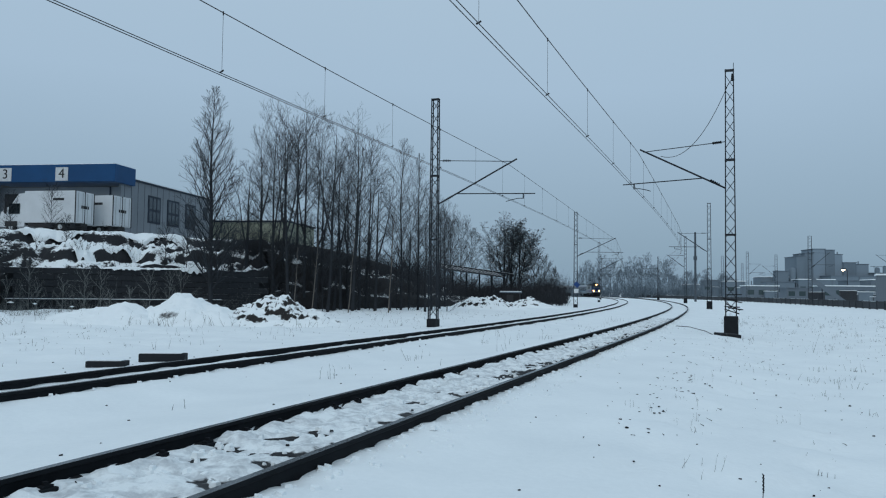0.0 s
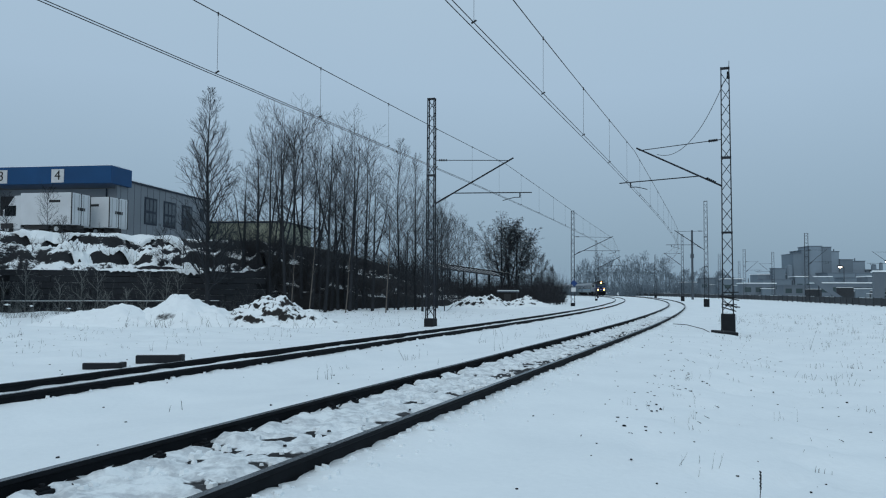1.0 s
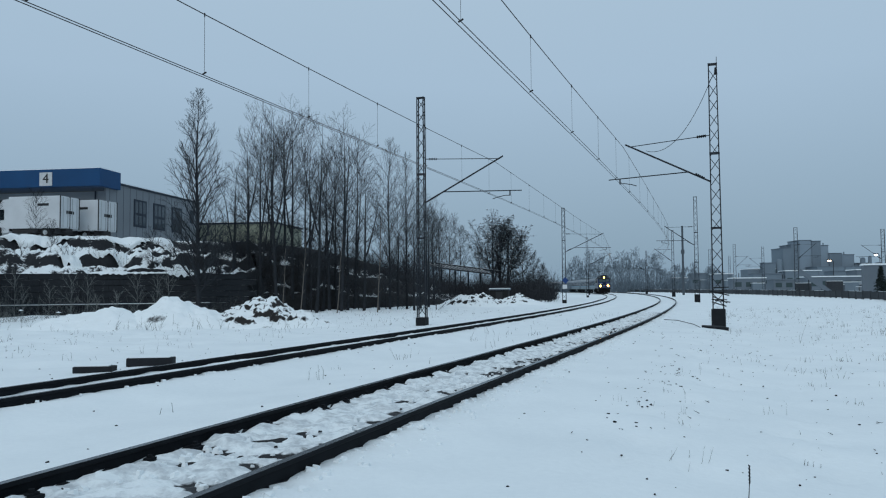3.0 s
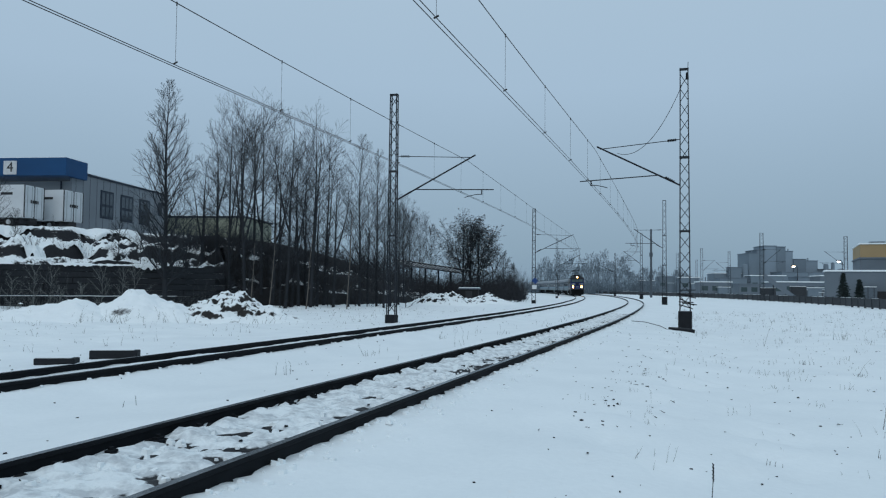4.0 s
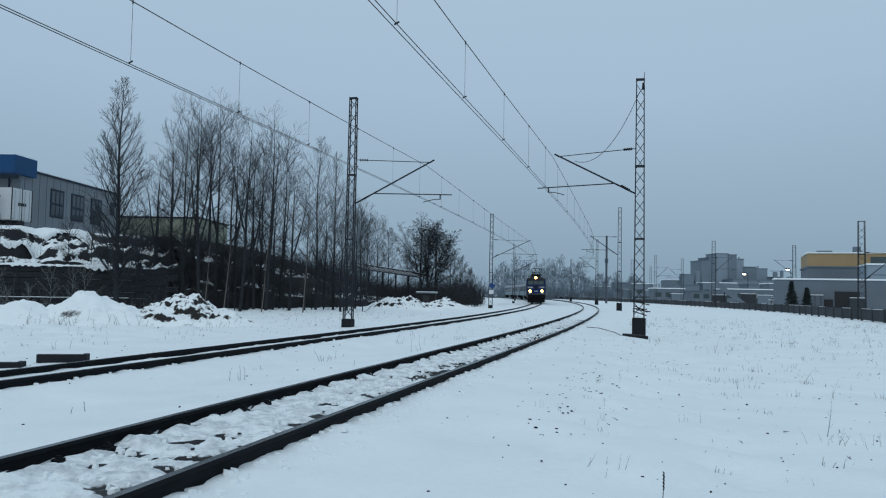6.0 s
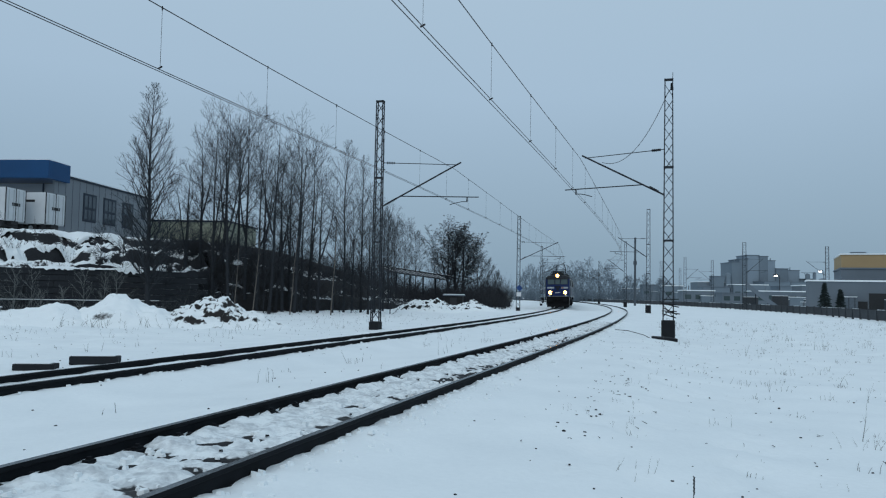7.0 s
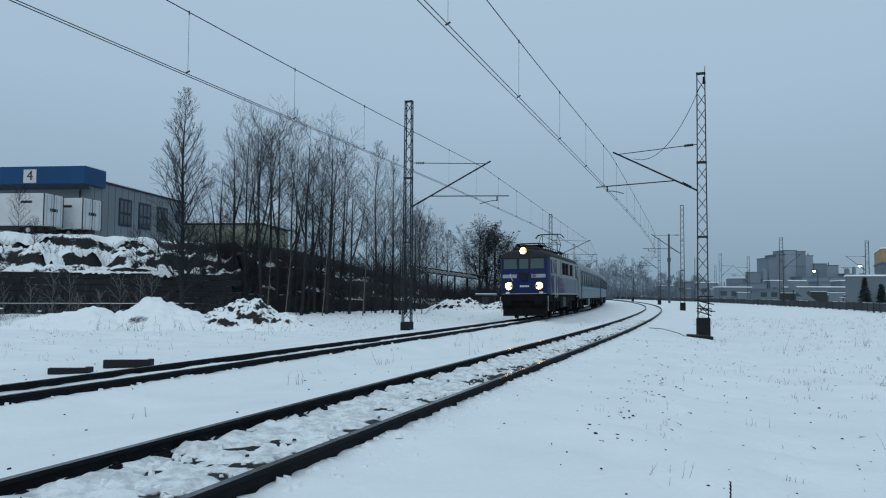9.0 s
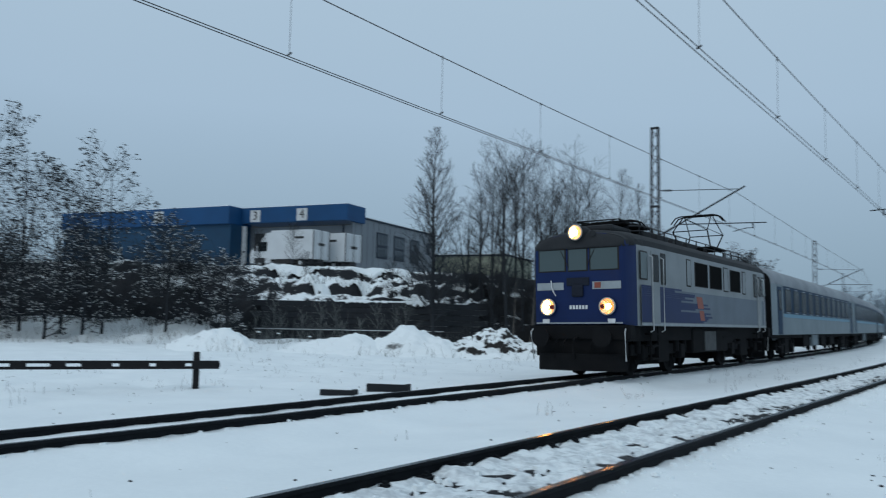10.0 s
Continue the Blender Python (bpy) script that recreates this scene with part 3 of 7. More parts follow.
def framed_pane(parent, name, corners, glass, frame_mat, normal, proud=0.012, edge=0.045):
    """A window on a face: rubber frame and a pane of glass, from four corners."""
    c = [Vector(p) for p in corners]
    n = Vector(normal).normalized()
    mid = sum(c, Vector()) / 4
    bm = bmesh.new()
    o = [bm.verts.new(p + (p - mid).normalized() * edge + n * 0.002) for p in c]
    i = [bm.verts.new(p + n * (proud + 0.008)) for p in c]
    for k in range(4):
        bm.faces.new((o[k], o[(k + 1) % 4], i[(k + 1) % 4], i[k]))
    win = part(name, bm, frame_mat, parent)
    bm = bmesh.new()
    v = [bm.verts.new(p + n * (proud + 0.004)) for p in c]
    w = [bm.verts.new(p - n * 0.02) for p in c]
    bm.faces.new(v)
    bm.faces.new(w[::-1])
    for k in range(4):
        bm.faces.new((v[k], w[k], w[(k + 1) % 4], v[(k + 1) % 4]))
    part("pane", bm, glass, win)
    return win


def locomotive():
    L = 14.6
    loco = thing("electric_locomotive", Matrix(), "blue and grey electric locomotive with lit headlamps and raised pantograph", "locomotive")
    # y = 0 at the front face, running backwards to -L; z = 0 on the rail head
    hw, z0, z1, zr = 1.48, 1.36, 3.50, 3.98
    secs = []
    for y, k, low, d1, d2 in ((0.02, 0.86, 1.40, 0.10, 0.40), (-0.10, 0.90, 1.37, 0.02, 0.14), (-0.55, 0.96, 1.36, 0, 0.04), (-1.3, 1.0, 1.36, 0, 0), (-L / 2, 1.0, 1.36, 0, 0),
                             (-L + 1.3, 1.0, 1.36, 0, 0), (-L + 0.55, 0.96, 1.36, 0, 0.04), (-L + 0.10, 0.90, 1.37, 0.02, 0.14), (-L - 0.02, 0.86, 1.40, 0.10, 0.40)):
        secs.append(body_ring(y, hw * k, low, z1 - d1, zr - d2))
    bm = loft(bmesh.new(), secs)
    for f in bm.faces:
        c = f.calc_center_median()
        if c.z > z1 + 0.005 and abs(f.normal.y) < 0.9:
            f.material_index = 1
        elif abs(f.normal.y) > 0.35 or c.y > -0.55 or c.y < -L + 0.55:
            f.material_index = 2
    body = part("body", bm, [LOCO_GREY, ROOF_DARK, BLUE], loco, "light grey body sides and blue cab ends", True)
    bpy.data.objects[body.name].data.set_sharp_from_angle(angle=radians(28))
    # lower blue band on the sides, breaking up into streaks towards the rear
    for sx in (-1, 1):
        random.seed(5)
        z = 1.46
        while z < 2.42:
            h = 0.055
            end = -3.2 - random.random() * 3.2 - (2.42 - z) * 0.8
            bm = box(bmesh.new(), sx * (hw + 0.001), sx * (hw + 0.006), end, -0.72, z, z + h - (0.0 if z < 2.1 else 0.004))
            part("blue_streak", bm, BLUE, loco)
            z += h
        part("lower_band", box(bmesh.new(), sx * (hw + 0.0005), sx * (hw + 0.003), -L + 0.7, -0.7, 1.46, 2.4), LOWER_BAND, loco)
        bm = box(bmesh.new(), sx * (hw + 0.001), sx * (hw + 0.012), -L + 0.7, -0.7, 1.37, 1.44)
        part("sill_strip", bm, PALE_STRIPE, loco)
        bm = bmesh.new()
        for (ya, yb), (za, zb), lean_ in (((-6.05, -5.62), (1.55, 1.86), 0.10), ((-5.98, -5.40), (1.92, 2.28), 0.16)):
            q = [bm.verts.new((sx * (hw + 0.011), y + (lean_ if z == zb else 0), z)) for y, z in ((ya, za), (yb, za), (yb, zb), (ya, zb))]
            bm.faces.new(q[::sx])
        part("red_emblem", bm, RED_MARK, loco)
        for a, b, lo, hi, g in ((-1.16, -0.68, 2.62, 3.32, CAB_GLASS), (-2.55, -2.2, 2.55, 3.36, WINDOW), (-4.78, -4.4, 2.6, 3.36, LOCO_GREY), (-6.45, -5.2, 2.62, 3.34, GRILLE),
                                (-8.0, -6.72, 2.62, 3.34, GRILLE), (-8.75, -8.25, 2.6, 3.36, LOCO_GREY), (-10.3, -9.05, 2.62, 3.34, GRILLE), (-11.0, -10.6, 2.6, 3.36, LOCO_GREY),
                                (-12.6, -12.2, 2.55, 3.36, WINDOW), (-13.92, -13.44, 2.62, 3.3, CAB_GLASS)):
            k = 0.994 if a > -1.2 or b < -13.4 else 1.0
            framed_pane(loco, "side_window", [(sx * hw * k, a, lo), (sx * hw * k, b, lo), (sx * hw * k, b, hi), (sx * hw * k, a, hi)][::sx], g, RUBBER, (sx, 0, 0))
        for yd in (-1.75, -12.95):
            bm = box(bmesh.new(), sx * (hw + 0.001), sx * (hw + 0.014), yd - 0.31, yd + 0.31, 1.42, 3.4, 0.0)
            door = part("door", bm, LOCO_GREY, loco)
            framed_pane(door, "door_window", [(sx * (hw + 0.014), yd - 0.2, 2.6), (sx * (hw + 0.014), yd + 0.2, 2.6), (sx * (hw + 0.014), yd + 0.2, 3.28), (sx * (hw + 0.014), yd - 0.2, 3.28)][::sx], WINDOW, RUBBER, (sx, 0, 0))
            for dy in (-0.42, 0.42):
                bm = tube(bmesh.new(), [(sx * (hw + 0.0), yd + dy, 1.2), (sx * (hw + 0.09), yd + dy, 1.24), (sx * (hw + 0.09), yd + dy, 3.22), (sx * hw, yd + dy, 3.26)], 0.02)
                part("handrail", bm, CHROME, loco)
            for z in (0.45, 0.8, 1.12):
                part("step", box(bmesh.new(), sx * 1.2, sx * 1.46, yd - 0.28, yd + 0.28, z, z + 0.04), BLACK, loco)
            for dy in (-0.28, 0.28):
                part("step_hanger", cyl(bmesh.new(), (sx * 1.42, yd + dy, 1.36), (sx * 1.42, yd + dy, 0.43), 0.02, n=5), BLACK, loco)
    # both cab fronts
    for sg, y0 in ((1, 0.0), (-1, -L)):
        F = lambda x, z, o=0.0: (x * sg, y0 + sg * (0.022 + o), z)
        for x0, x1 in ((-1.14, -0.38), (-0.26, 0.26), (0.38, 1.14)):
            framed_pane(loco, "windscreen", [F(x0, 2.84), F(x1, 2.84), F(x1, 3.40), F(x0, 3.40)], CAB_GLASS, RUBBER, (0, sg, 0), edge=0.05)
        for x0, x1 in ((-1.22, -0.42), (0.42, 1.22)):
            part("front_stripe", box(bmesh.new(), x0 * sg, x1 * sg, *sorted((y0 + sg * 0.02, y0 + sg * 0.034)), 2.32, 2.52), PALE_STRIPE, loco)
        part("red_emblem", box(bmesh.new(), -0.66 * sg, -0.48 * sg, *sorted((y0 + sg * 0.03, y0 + sg * 0.040)), 2.35, 2.50), RED_MARK, loco)
        for i in range(6):
            part("marking_bar", box(bmesh.new(), (-0.27 + i * 0.092) * sg, (-0.27 + i * 0.092 + 0.06) * sg, *sorted((y0 + sg * 0.02, y0 + sg * 0.032)), 1.80, 1.90), WHITE_BAR, loco)
        bm = box(bmesh.new(), -0.17, 0.17, *sorted((y0, y0 + sg * 0.10)), 2.12, 2.45, 0.05)
        box(bm, -0.33, 0.33, *sorted((y0, y0 + sg * 0.05)), 2.42, 2.64, 0.02)
        part("socket_panel", bm, SOCKET, loco, "dark jumper sockets on the front")
        for x, z, r in ((-0.86, 1.86, 0.20), (0.86, 1.86, 0.20), (0.0, 3.84, 0.18)):
            oy = 0.0 if z < 3 else 0.05
            depth, lit = 0.12, sg > 0
            bm = lathe(bmesh.new(), F(x, z, oy), (0, sg, 0), [(r + 0.035, -0.05 if z < 3 else -0.5), (r + 0.035, 0.085), (r + 0.02, 0.1)])
            lamp = part("headlamp", bm, BLUE if z < 3 else ROOF_DARK, loco, smooth=True)
            part("rim", lathe(bmesh.new(), F(x, z, oy), (0, sg, 0), [(r + 0.035, 0.085), (r + 0.03, 0.105), (r + 0.0, 0.108), (r - 0.004, 0.095)]), LAMP_RIM, lamp, smooth=True)
            bowl = [(max(r * k / 9, 0.004), 0.10 - depth + depth * (k / 9) ** 2) for k in range(10)]
            part("reflector", lathe(bmesh.new(), F(x, z, oy), (0, sg, 0), bowl), LIT_BOWL if lit else LAMP_BOWL, lamp, "warm glowing reflector bowl" if lit else "silvered reflector bowl", smooth=True)
            if lit:
                bm = lathe(bmesh.new(), F(x + (0.04 if x > 0 else -0.04 if x < 0 else 0), z, oy), (0, sg, 0), [(0.012, 0.045), (0.052, 0.06), (0.074, 0.085), (0.068, 0.105), (0.04, 0.120), (0.004, 0.126)])
                part("bulb", bm, BULB, lamp, "lit warm bulb", smooth=True)
            if z < 3:
                k = -0.13 if x > 0 else 0.13
                part("tail_lens", cyl(bmesh.new(), F(x + k, z, oy + 0.06), F(x + k, z, oy + 0.112), 0.065, 0.055, 14), RED_LENS, lamp, "dark red tail lens")
        part("front_sill_strip", box(bmesh.new(), -1.25, 1.25, *sorted((y0 + sg * 0.02, y0 + sg * 0.035)), 1.41, 1.45), PALE_STRIPE, loco)
        for x in (-0.95, 0.95):
            part("marker_light", box(bmesh.new(), x * sg - 0.1, x * sg + 0.1, *sorted((y0 + sg * 0.0, y0 + sg * 0.06)), 1.42, 1.54, 0.01), WHITE_BAR, loco)
        bm = box(bmesh.new(), -1.46, 1.46, *sorted((y0 - sg * 0.3, y0 + sg * 0.08)), 1.0, 1.37, 0.03)
        box(bm, -1.30, 1.30, *sorted((y0 - sg * 0.2, y0 - sg * 0.02)), 0.55, 1.05, 0.03)
        part("buffer_beam", bm, BLACK, loco)
        bm = bmesh.new()
        secs = [[Vector((x, y0 + sg * yy, z)) for x, yy in ((-1.28, -0.15), (-1.1, 0.12), (0, 0.28), (1.1, 0.12), (1.28, -0.15), (0, -0.2))] for z in (0.18, 0.62)]
        part("snow_plough", loft(bm, secs), BLACK, loco)
        for x in (-0.875, 0.875):
            bm = cyl(bmesh.new(), (x, y0 + sg * 0.05, 1.06), (x, y0 + sg * 0.50, 1.06), 0.11, 0.09, 12)
            cyl(bm, (x, y0 + sg * 0.50, 1.06), (x, y0 + sg * 0.55, 1.06), 0.25, 0.26, 20)
            part("buffer", bm, BLACK, loco)
        bm = tube(bmesh.new(), [(0, y0 + sg * 0.08, 1.05), (0, y0 + sg * 0.32, 1.0), (0, y0 + sg * 0.36, 0.7), (0, y0 + sg * 0.28, 0.5)], 0.04)
        part("coupling", bm, BLACK, loco)
        for x in (-0.45, 0.35, 0.6):
            bm = tube(bmesh.new(), [(x, y0 + sg * 0.06, 1.0), (x, y0 + sg * 0.22, 0.9), (x + 0.03, y0 + sg * 0.2, 0.5)], 0.025)
            part("brake_hose", bm, BLACK, loco)
        for x in (-1.33, 1.33):
            bm = tube(bmesh.new(), [(x, y0 + sg * 0.02, 1.32), (x * 1.02, y0 + sg * 0.16, 1.2), (x, y0 + sg * 0.05, 0.45)], 0.022)
            part("corner_handrail", bm, CHROME, loco)
        bm = tube(bmesh.new(), [F(0.78, 2.58, 0.03), F(0.76, 2.40, 0.05), F(0.70, 2.26, 0.05), F(0.64, 2.16, 0.04)], 0.014)
        part("lifting_handle", bm, WHITE_BAR, loco, "bent white handle")
        bm = cyl(bmesh.new(), F(-0.45, 3.78, -0.25), F(-0.45, 3.80, 0.02), 0.035, 0.09, 14)
        part("horn", bm, ROOF_DARK, loco)
        for x in (-0.55, 0.55):
            bm = cyl(bmesh.new(), F(x * 0.9, 3.38, 0.02), F(x * 0.5, 2.95, 0.035), 0.01, n=4)
            part("wiper", bm, RUBBER, loco)
    for sg, y0 in ((1, 0.0), (-1, -L)):
        secs = []
        for yy, w, z0h, zh in ((0.07, 1.12, 3.42, 3.62), (0.0, 1.30, 3.42, 3.80), (-0.35, 1.40, 3.46, 3.95), (-1.0, 1.46, 3.50, 4.0)):
            secs.append([Vector((w * math.cos(math.pi * k / 14) * sg, y0 + sg * yy, z0h + (zh - z0h) * math.sin(math.pi * k / 14) ** 0.7)) for k in range(15)])
        part("roof_hood", loft(bmesh.new(), secs), ROOF_DARK, loco, "dark rounded roof hood over the windscreens", True)
    # roof equipment
    bm = bmesh.new()
    box(bm, -0.75, 0.75, -2.0, -0.62, 3.88, 4.12, 0.10)
    part("roof_cowl", bm, ROOF_DARK, loco)
    for y in (-3.6, -5.0, -6.4, -7.8):
        part("roof_resistor", box(bmesh.new(), -0.55, 0.55, y - 0.55, y + 0.5, 3.9, 4.22, 0.05), ROOF_DARK, loco)
    for x in (-0.95, 0.95):
        for z in (4.06, 4.2):
            part("roof_rail", tube(bmesh.new(), [(x, -1.2, z - 0.1), (x, -2.2, z), (x, -L + 2.2, z), (x, -L + 1.2, z - 0.1)], 0.018), ROOF_DARK, loco)
        for k in range(11):
            part("roof_stanchion", cyl(bmesh.new(), (x, -2.0 - k * 1.02, 3.7), (x, -2.0 - k * 1.02, 4.22), 0.022, n=5), ROOF_DARK, loco)
    for x, y in ((-0.6, -3.0), (0.6, -3.0), (-0.6, -1.9), (0.6, -1.9), (-0.6, -9.2), (0.6, -9.2), (0, -9.9), (-0.6, -11.6), (0.6, -11.6)):
        bm = bmesh.new()
        for k in range(4):
            cyl(bm, (x, y, 3.93 + k * 0.07), (x, y, 3.98 + k * 0.07), 0.085, 0.05, 10)
        part("insulator", bm, ROOF_DARK, loco)
    # front pantograph folded, rear pantograph raised
    for yc, up in ((-2.45, 0.06), (-10.4, 1.18)):
        panto = part("pantograph", box(bmesh.new(), -0.75, 0.75, yc - 0.95, yc + 0.95, 4.22, 4.27), BLACK, loco, "raised pantograph" if up > 1 else "folded pantograph")
        zt = 4.3 + up
        for x in (-0.55, 0.55):
            for sy in (-1, 1):
                knee = (x * 1.15, yc + sy * (1.15 if up < 1 else 0.98), 4.3 + up * 0.48)
                bm = cyl(bmesh.new(), (x, yc + sy * 0.35, 4.28), knee, 0.026, n=6)
                cyl(bm, knee, (x * 0.95, yc + sy * 0.12, zt), 0.020, n=6)
                part("arm", bm, BLACK, panto)
        for sy in (-1, 1):
            k1 = 4.3 + up * 0.48
            bm = cyl(bmesh.new(), (-0.63, yc + sy * (1.15 if up < 1 else 0.98), k1), (0.63, yc + sy * (1.15 if up < 1 else 0.98), k1), 0.02, n=6)
            cyl(bm, (-0.63, yc + sy * (1.15 if up < 1 else 0.98), k1), (0.52, yc + sy * 0.12, zt), 0.012, n=5)
            part("cross_tube", bm, BLACK, panto)
            bm = tube(bmesh.new(), [(-0.98, yc + sy * 0.16, zt - 0.22), (-0.8, yc + sy * 0.16, zt + 0.0), (-0.6, yc + sy * 0.16, zt + 0.05), (0.6, yc + sy * 0.16, zt + 0.05),
                                    (0.8, yc + sy * 0.16, zt + 0.0), (0.98, yc + sy * 0.16, zt - 0.22)], 0.026)
            part("collector_bow", bm, BLACK, panto)
    # running gear
    sets = []
    for yb in (-3.05, -11.55):
        bogie(loco, yb, 0.625, 3.05)
        for dy in (1.525, -1.525):
            sets.append(wheelset(loco, yb + dy, 0.625))
    bm = box(bmesh.new(), -1.3, 1.3, -9.2, -5.4, 0.55, 1.3, 0.06)
    part("battery_box", bm, BLACK, loco)
    for sx in (-1, 1):
        part("equipment_door", box(bmesh.new(), sx * 1.3, sx * 1.33, -7.7, -6.5, 0.6, 1.22, 0.01), DOOR_GREY, loco)
        part("air_tank", cyl(bmesh.new(), (sx * 1.1, -9.9, 1.0), (sx * 1.1, -8.6, 1.0), 0.22, n=14), BLACK, loco)
    part("underframe", box(bmesh.new(), -1.25, 1.25, -L + 0.2, -0.2, 0.95, 1.362), BLACK, loco)
    part("traction_motor", box(bmesh.new(), -0.6, 0.6, -5.0, -1.1, 0.25, 0.95, 0.05), BLACK, loco)
    part("traction_motor", box(bmesh.new(), -0.6, 0.6, -13.5, -9.6, 0.25, 0.95, 0.05), BLACK, loco)
    return loco, sets


COACH_BLUE = material("coach_dark_blue", (0.014, 0.04, 0.082), 0.5, 0, (0.010, 0.026, 0.05), 0.8, 0.7, 20, 0.03, 0.003, spec=0.05)
COACH_GREY = material("coach_light_grey", (0.22, 0.265, 0.29), 0.6, 0, (0.15, 0.18, 0.20), 0.8, 0.7, 20, 0.03, 0.003, spec=0.05)
COACH_CYAN = material("coach_light_blue_line", (0.11, 0.26, 0.36), 0.45, 0, bump=0)
COACH_ROOF = material("frosted_coach_roof", (0.15, 0.17, 0.19), 0.6, 0.0, (0.30, 0.33, 0.36), 0.7, 0.8, 12, 0.1, 0.01)


def coach():
    L, hw = 26.1, 1.41
    c = thing("passenger_coach", Matrix(), "long dark blue and light grey passenger coach with a frosted roof", "railway coach", "coaches of the train")
    secs = [body_ring(y, hw * k, 1.08, 3.22, 4.02 - d) for y, k, d in ((0, 0.93, 0.14), (-0.25, 0.98, 0.03), (-0.6, 1, 0), (-L / 2, 1, 0), (-L + 0.6, 1, 0), (-L + 0.25, 0.98, 0.03), (-L, 0.93, 0.14))]
    bm = loft(bmesh.new(), secs)
    for f in bm.faces:
        z = f.calc_center_median().z
        if z > 3.24 and abs(f.normal.y) < 0.9:
            f.material_index = 1
        elif abs(f.normal.y) > 0.5:
            f.material_index = 2
    body = part("body", bm, [COACH_GREY, COACH_ROOF, BLACK], c, "light grey lower body under a frosted roof", True)
    body.data.set_sharp_from_angle(angle=radians(30))
    for sx in (-1, 1):
        part("window_band", box(bmesh.new(), sx * (hw + 0.001), sx * (hw + 0.008), -L + 2.05, -2.05, 2.0, 3.2), COACH_BLUE, c)
        part("light_blue_line", box(bmesh.new(), sx * (hw + 0.001), sx * (hw + 0.008), -L + 2.05, -2.05, 1.84, 1.99), COACH_CYAN, c)
        part("cornice_strip", box(bmesh.new(), sx * (hw + 0.001), sx * (hw + 0.02), -L + 0.5, -0.5, 3.21, 3.27), COACH_ROOF, c)
        for k in range(11):
            y = -3.1 - k * 1.99
            win = framed_pane(c, "window", [(sx * (hw + 0.008), y - 0.62, 2.12), (sx * (hw + 0.008), y + 0.62, 2.12), (sx * (hw + 0.008), y + 0.62, 3.04), (sx * (hw + 0.008), y - 0.62, 3.04)][::sx], WINDOW, RUBBER, (sx, 0, 0))
            for z in (2.02, 3.09):
                part("window_label", box(bmesh.new(), sx * (hw + 0.008), sx * (hw + 0.014), y - 0.35, y + 0.35, z, z + 0.05), PALE_STRIPE, c)
        for yd in (-1.2, -L + 1.2):
            d = part("door", box(bmesh.new(), sx * (hw + 0.001), sx * (hw + 0.02), yd - 0.45, yd + 0.45, 1.1, 3.12), COACH_BLUE, c)
            framed_pane(d, "door_window", [(sx * (hw + 0.02), yd - 0.25, 2.15), (sx * (hw + 0.02), yd + 0.25, 2.15), (sx * (hw + 0.02), yd + 0.25, 2.95), (sx * (hw + 0.02), yd - 0.25, 2.95)][::sx], WINDOW, RUBBER, (sx, 0, 0))
            part("step", box(bmesh.new(), sx * 1.1, sx * 1.38, yd - 0.4, yd + 0.4, 0.55, 0.6), BLACK, c)
        for y in (-8.5, -11.2, -14.0, -17.2):
            part("underfloor_box", box(bmesh.new(), sx * 0.6, sx * 1.22, y - 0.9, y + 0.9, 0.5, 1.05, 0.03), BLACK if y != -11.2 else COACH_GREY, c)
    for yb in (-3.55, -L + 3.55):
        bogie(c, yb, 0.46, 2.5)
        for dy in (1.25, -1.25):
            wheelset(c, yb + dy, 0.46)
    part("underframe", box(bmesh.new(), -1.2, 1.2, -L + 0.15, -0.15, 0.92, 1.082), BLACK, c)
    for y, e in ((0, 1), (-L, -1)):
        part("gangway", box(bmesh.new(), -0.75, 0.75, *sorted((y, y + e * 0.38)), 1.1, 3.3, 0.05), RUBBER, c)
        for x in (-0.875, 0.875):
            part("buffer", cyl(bmesh.new(), (x, y, 1.03), (x, y + e * 0.30, 1.03), 0.14, 0.2, 14), BLACK, c)
    return c


loco, loco_wheels = locomotive()
coaches = [coach()]
for _ in range(4):
    coaches.append(copy_thing(coaches[0], Matrix()))

# time and chainage of the locomotive's front
RUN_T, RUN_S = (0.0, 2.0, 4.5, 6.5, 7.5, 8.5, 9.0, 9.5, 10.0), (257.0, 213.6, 152.5, 102.8, 77.4, 51.8, 39.0, 26.38, 13.70)


def train_s(t):
    return float(np.interp(t, RUN_T, RUN_S))


def vehicle_pose(front, pivot_a, pivot_b):
    """The pose of a vehicle whose two bogies sit on the far track behind its front."""
    a, _ = on_track(front + pivot_a, 0, True)
    b, _ = on_track(front + pivot_b, 0, True)
    d = (a - b).normalized()
    o = a + d * pivot_a
    return Matrix.Translation(o) @ pose(0, 0, 0, 0, 1.3, math.degrees(math.atan2(-d.x, d.y)))


def motions():
    times = [k * 0.25 for k in range(41)]
    walk(loco, [(t, vehicle_pose(train_s(t), 3.05, 11.55)) for t in times])
    for i, c in enumerate(coaches):
        walk(c, [(t, vehicle_pose(train_s(t) + 15.6 + 26.8 * i, 3.55, 22.55)) for t in times])
    for ob in loco_wheels:
        y = ob.matrix_basis.translation.y
        walk(ob, [(k / 30, pose(0, y, 0.625, math.degrees((263 - train_s(k / 30)) / 0.625) * -1)) for k in range(301)])


# ---------------------------------------------------------------- the bank along the line
def foot_at(d):
    """Place d metres along the foot of the bank, and its way backwards (away from the line)."""
    for a, b in zip(FOOT, FOOT[1:]):
        L = (b - a).length
        if d <= L:
            t = (b - a) / L
            return a + t * d, Vector((-t.y, t.x, 0))
        d -= L
    return FOOT[-1].copy(), Vector((-1, 0, 0))


foot_len = sum((b - a).length for a, b in zip(FOOT, FOOT[1:]))


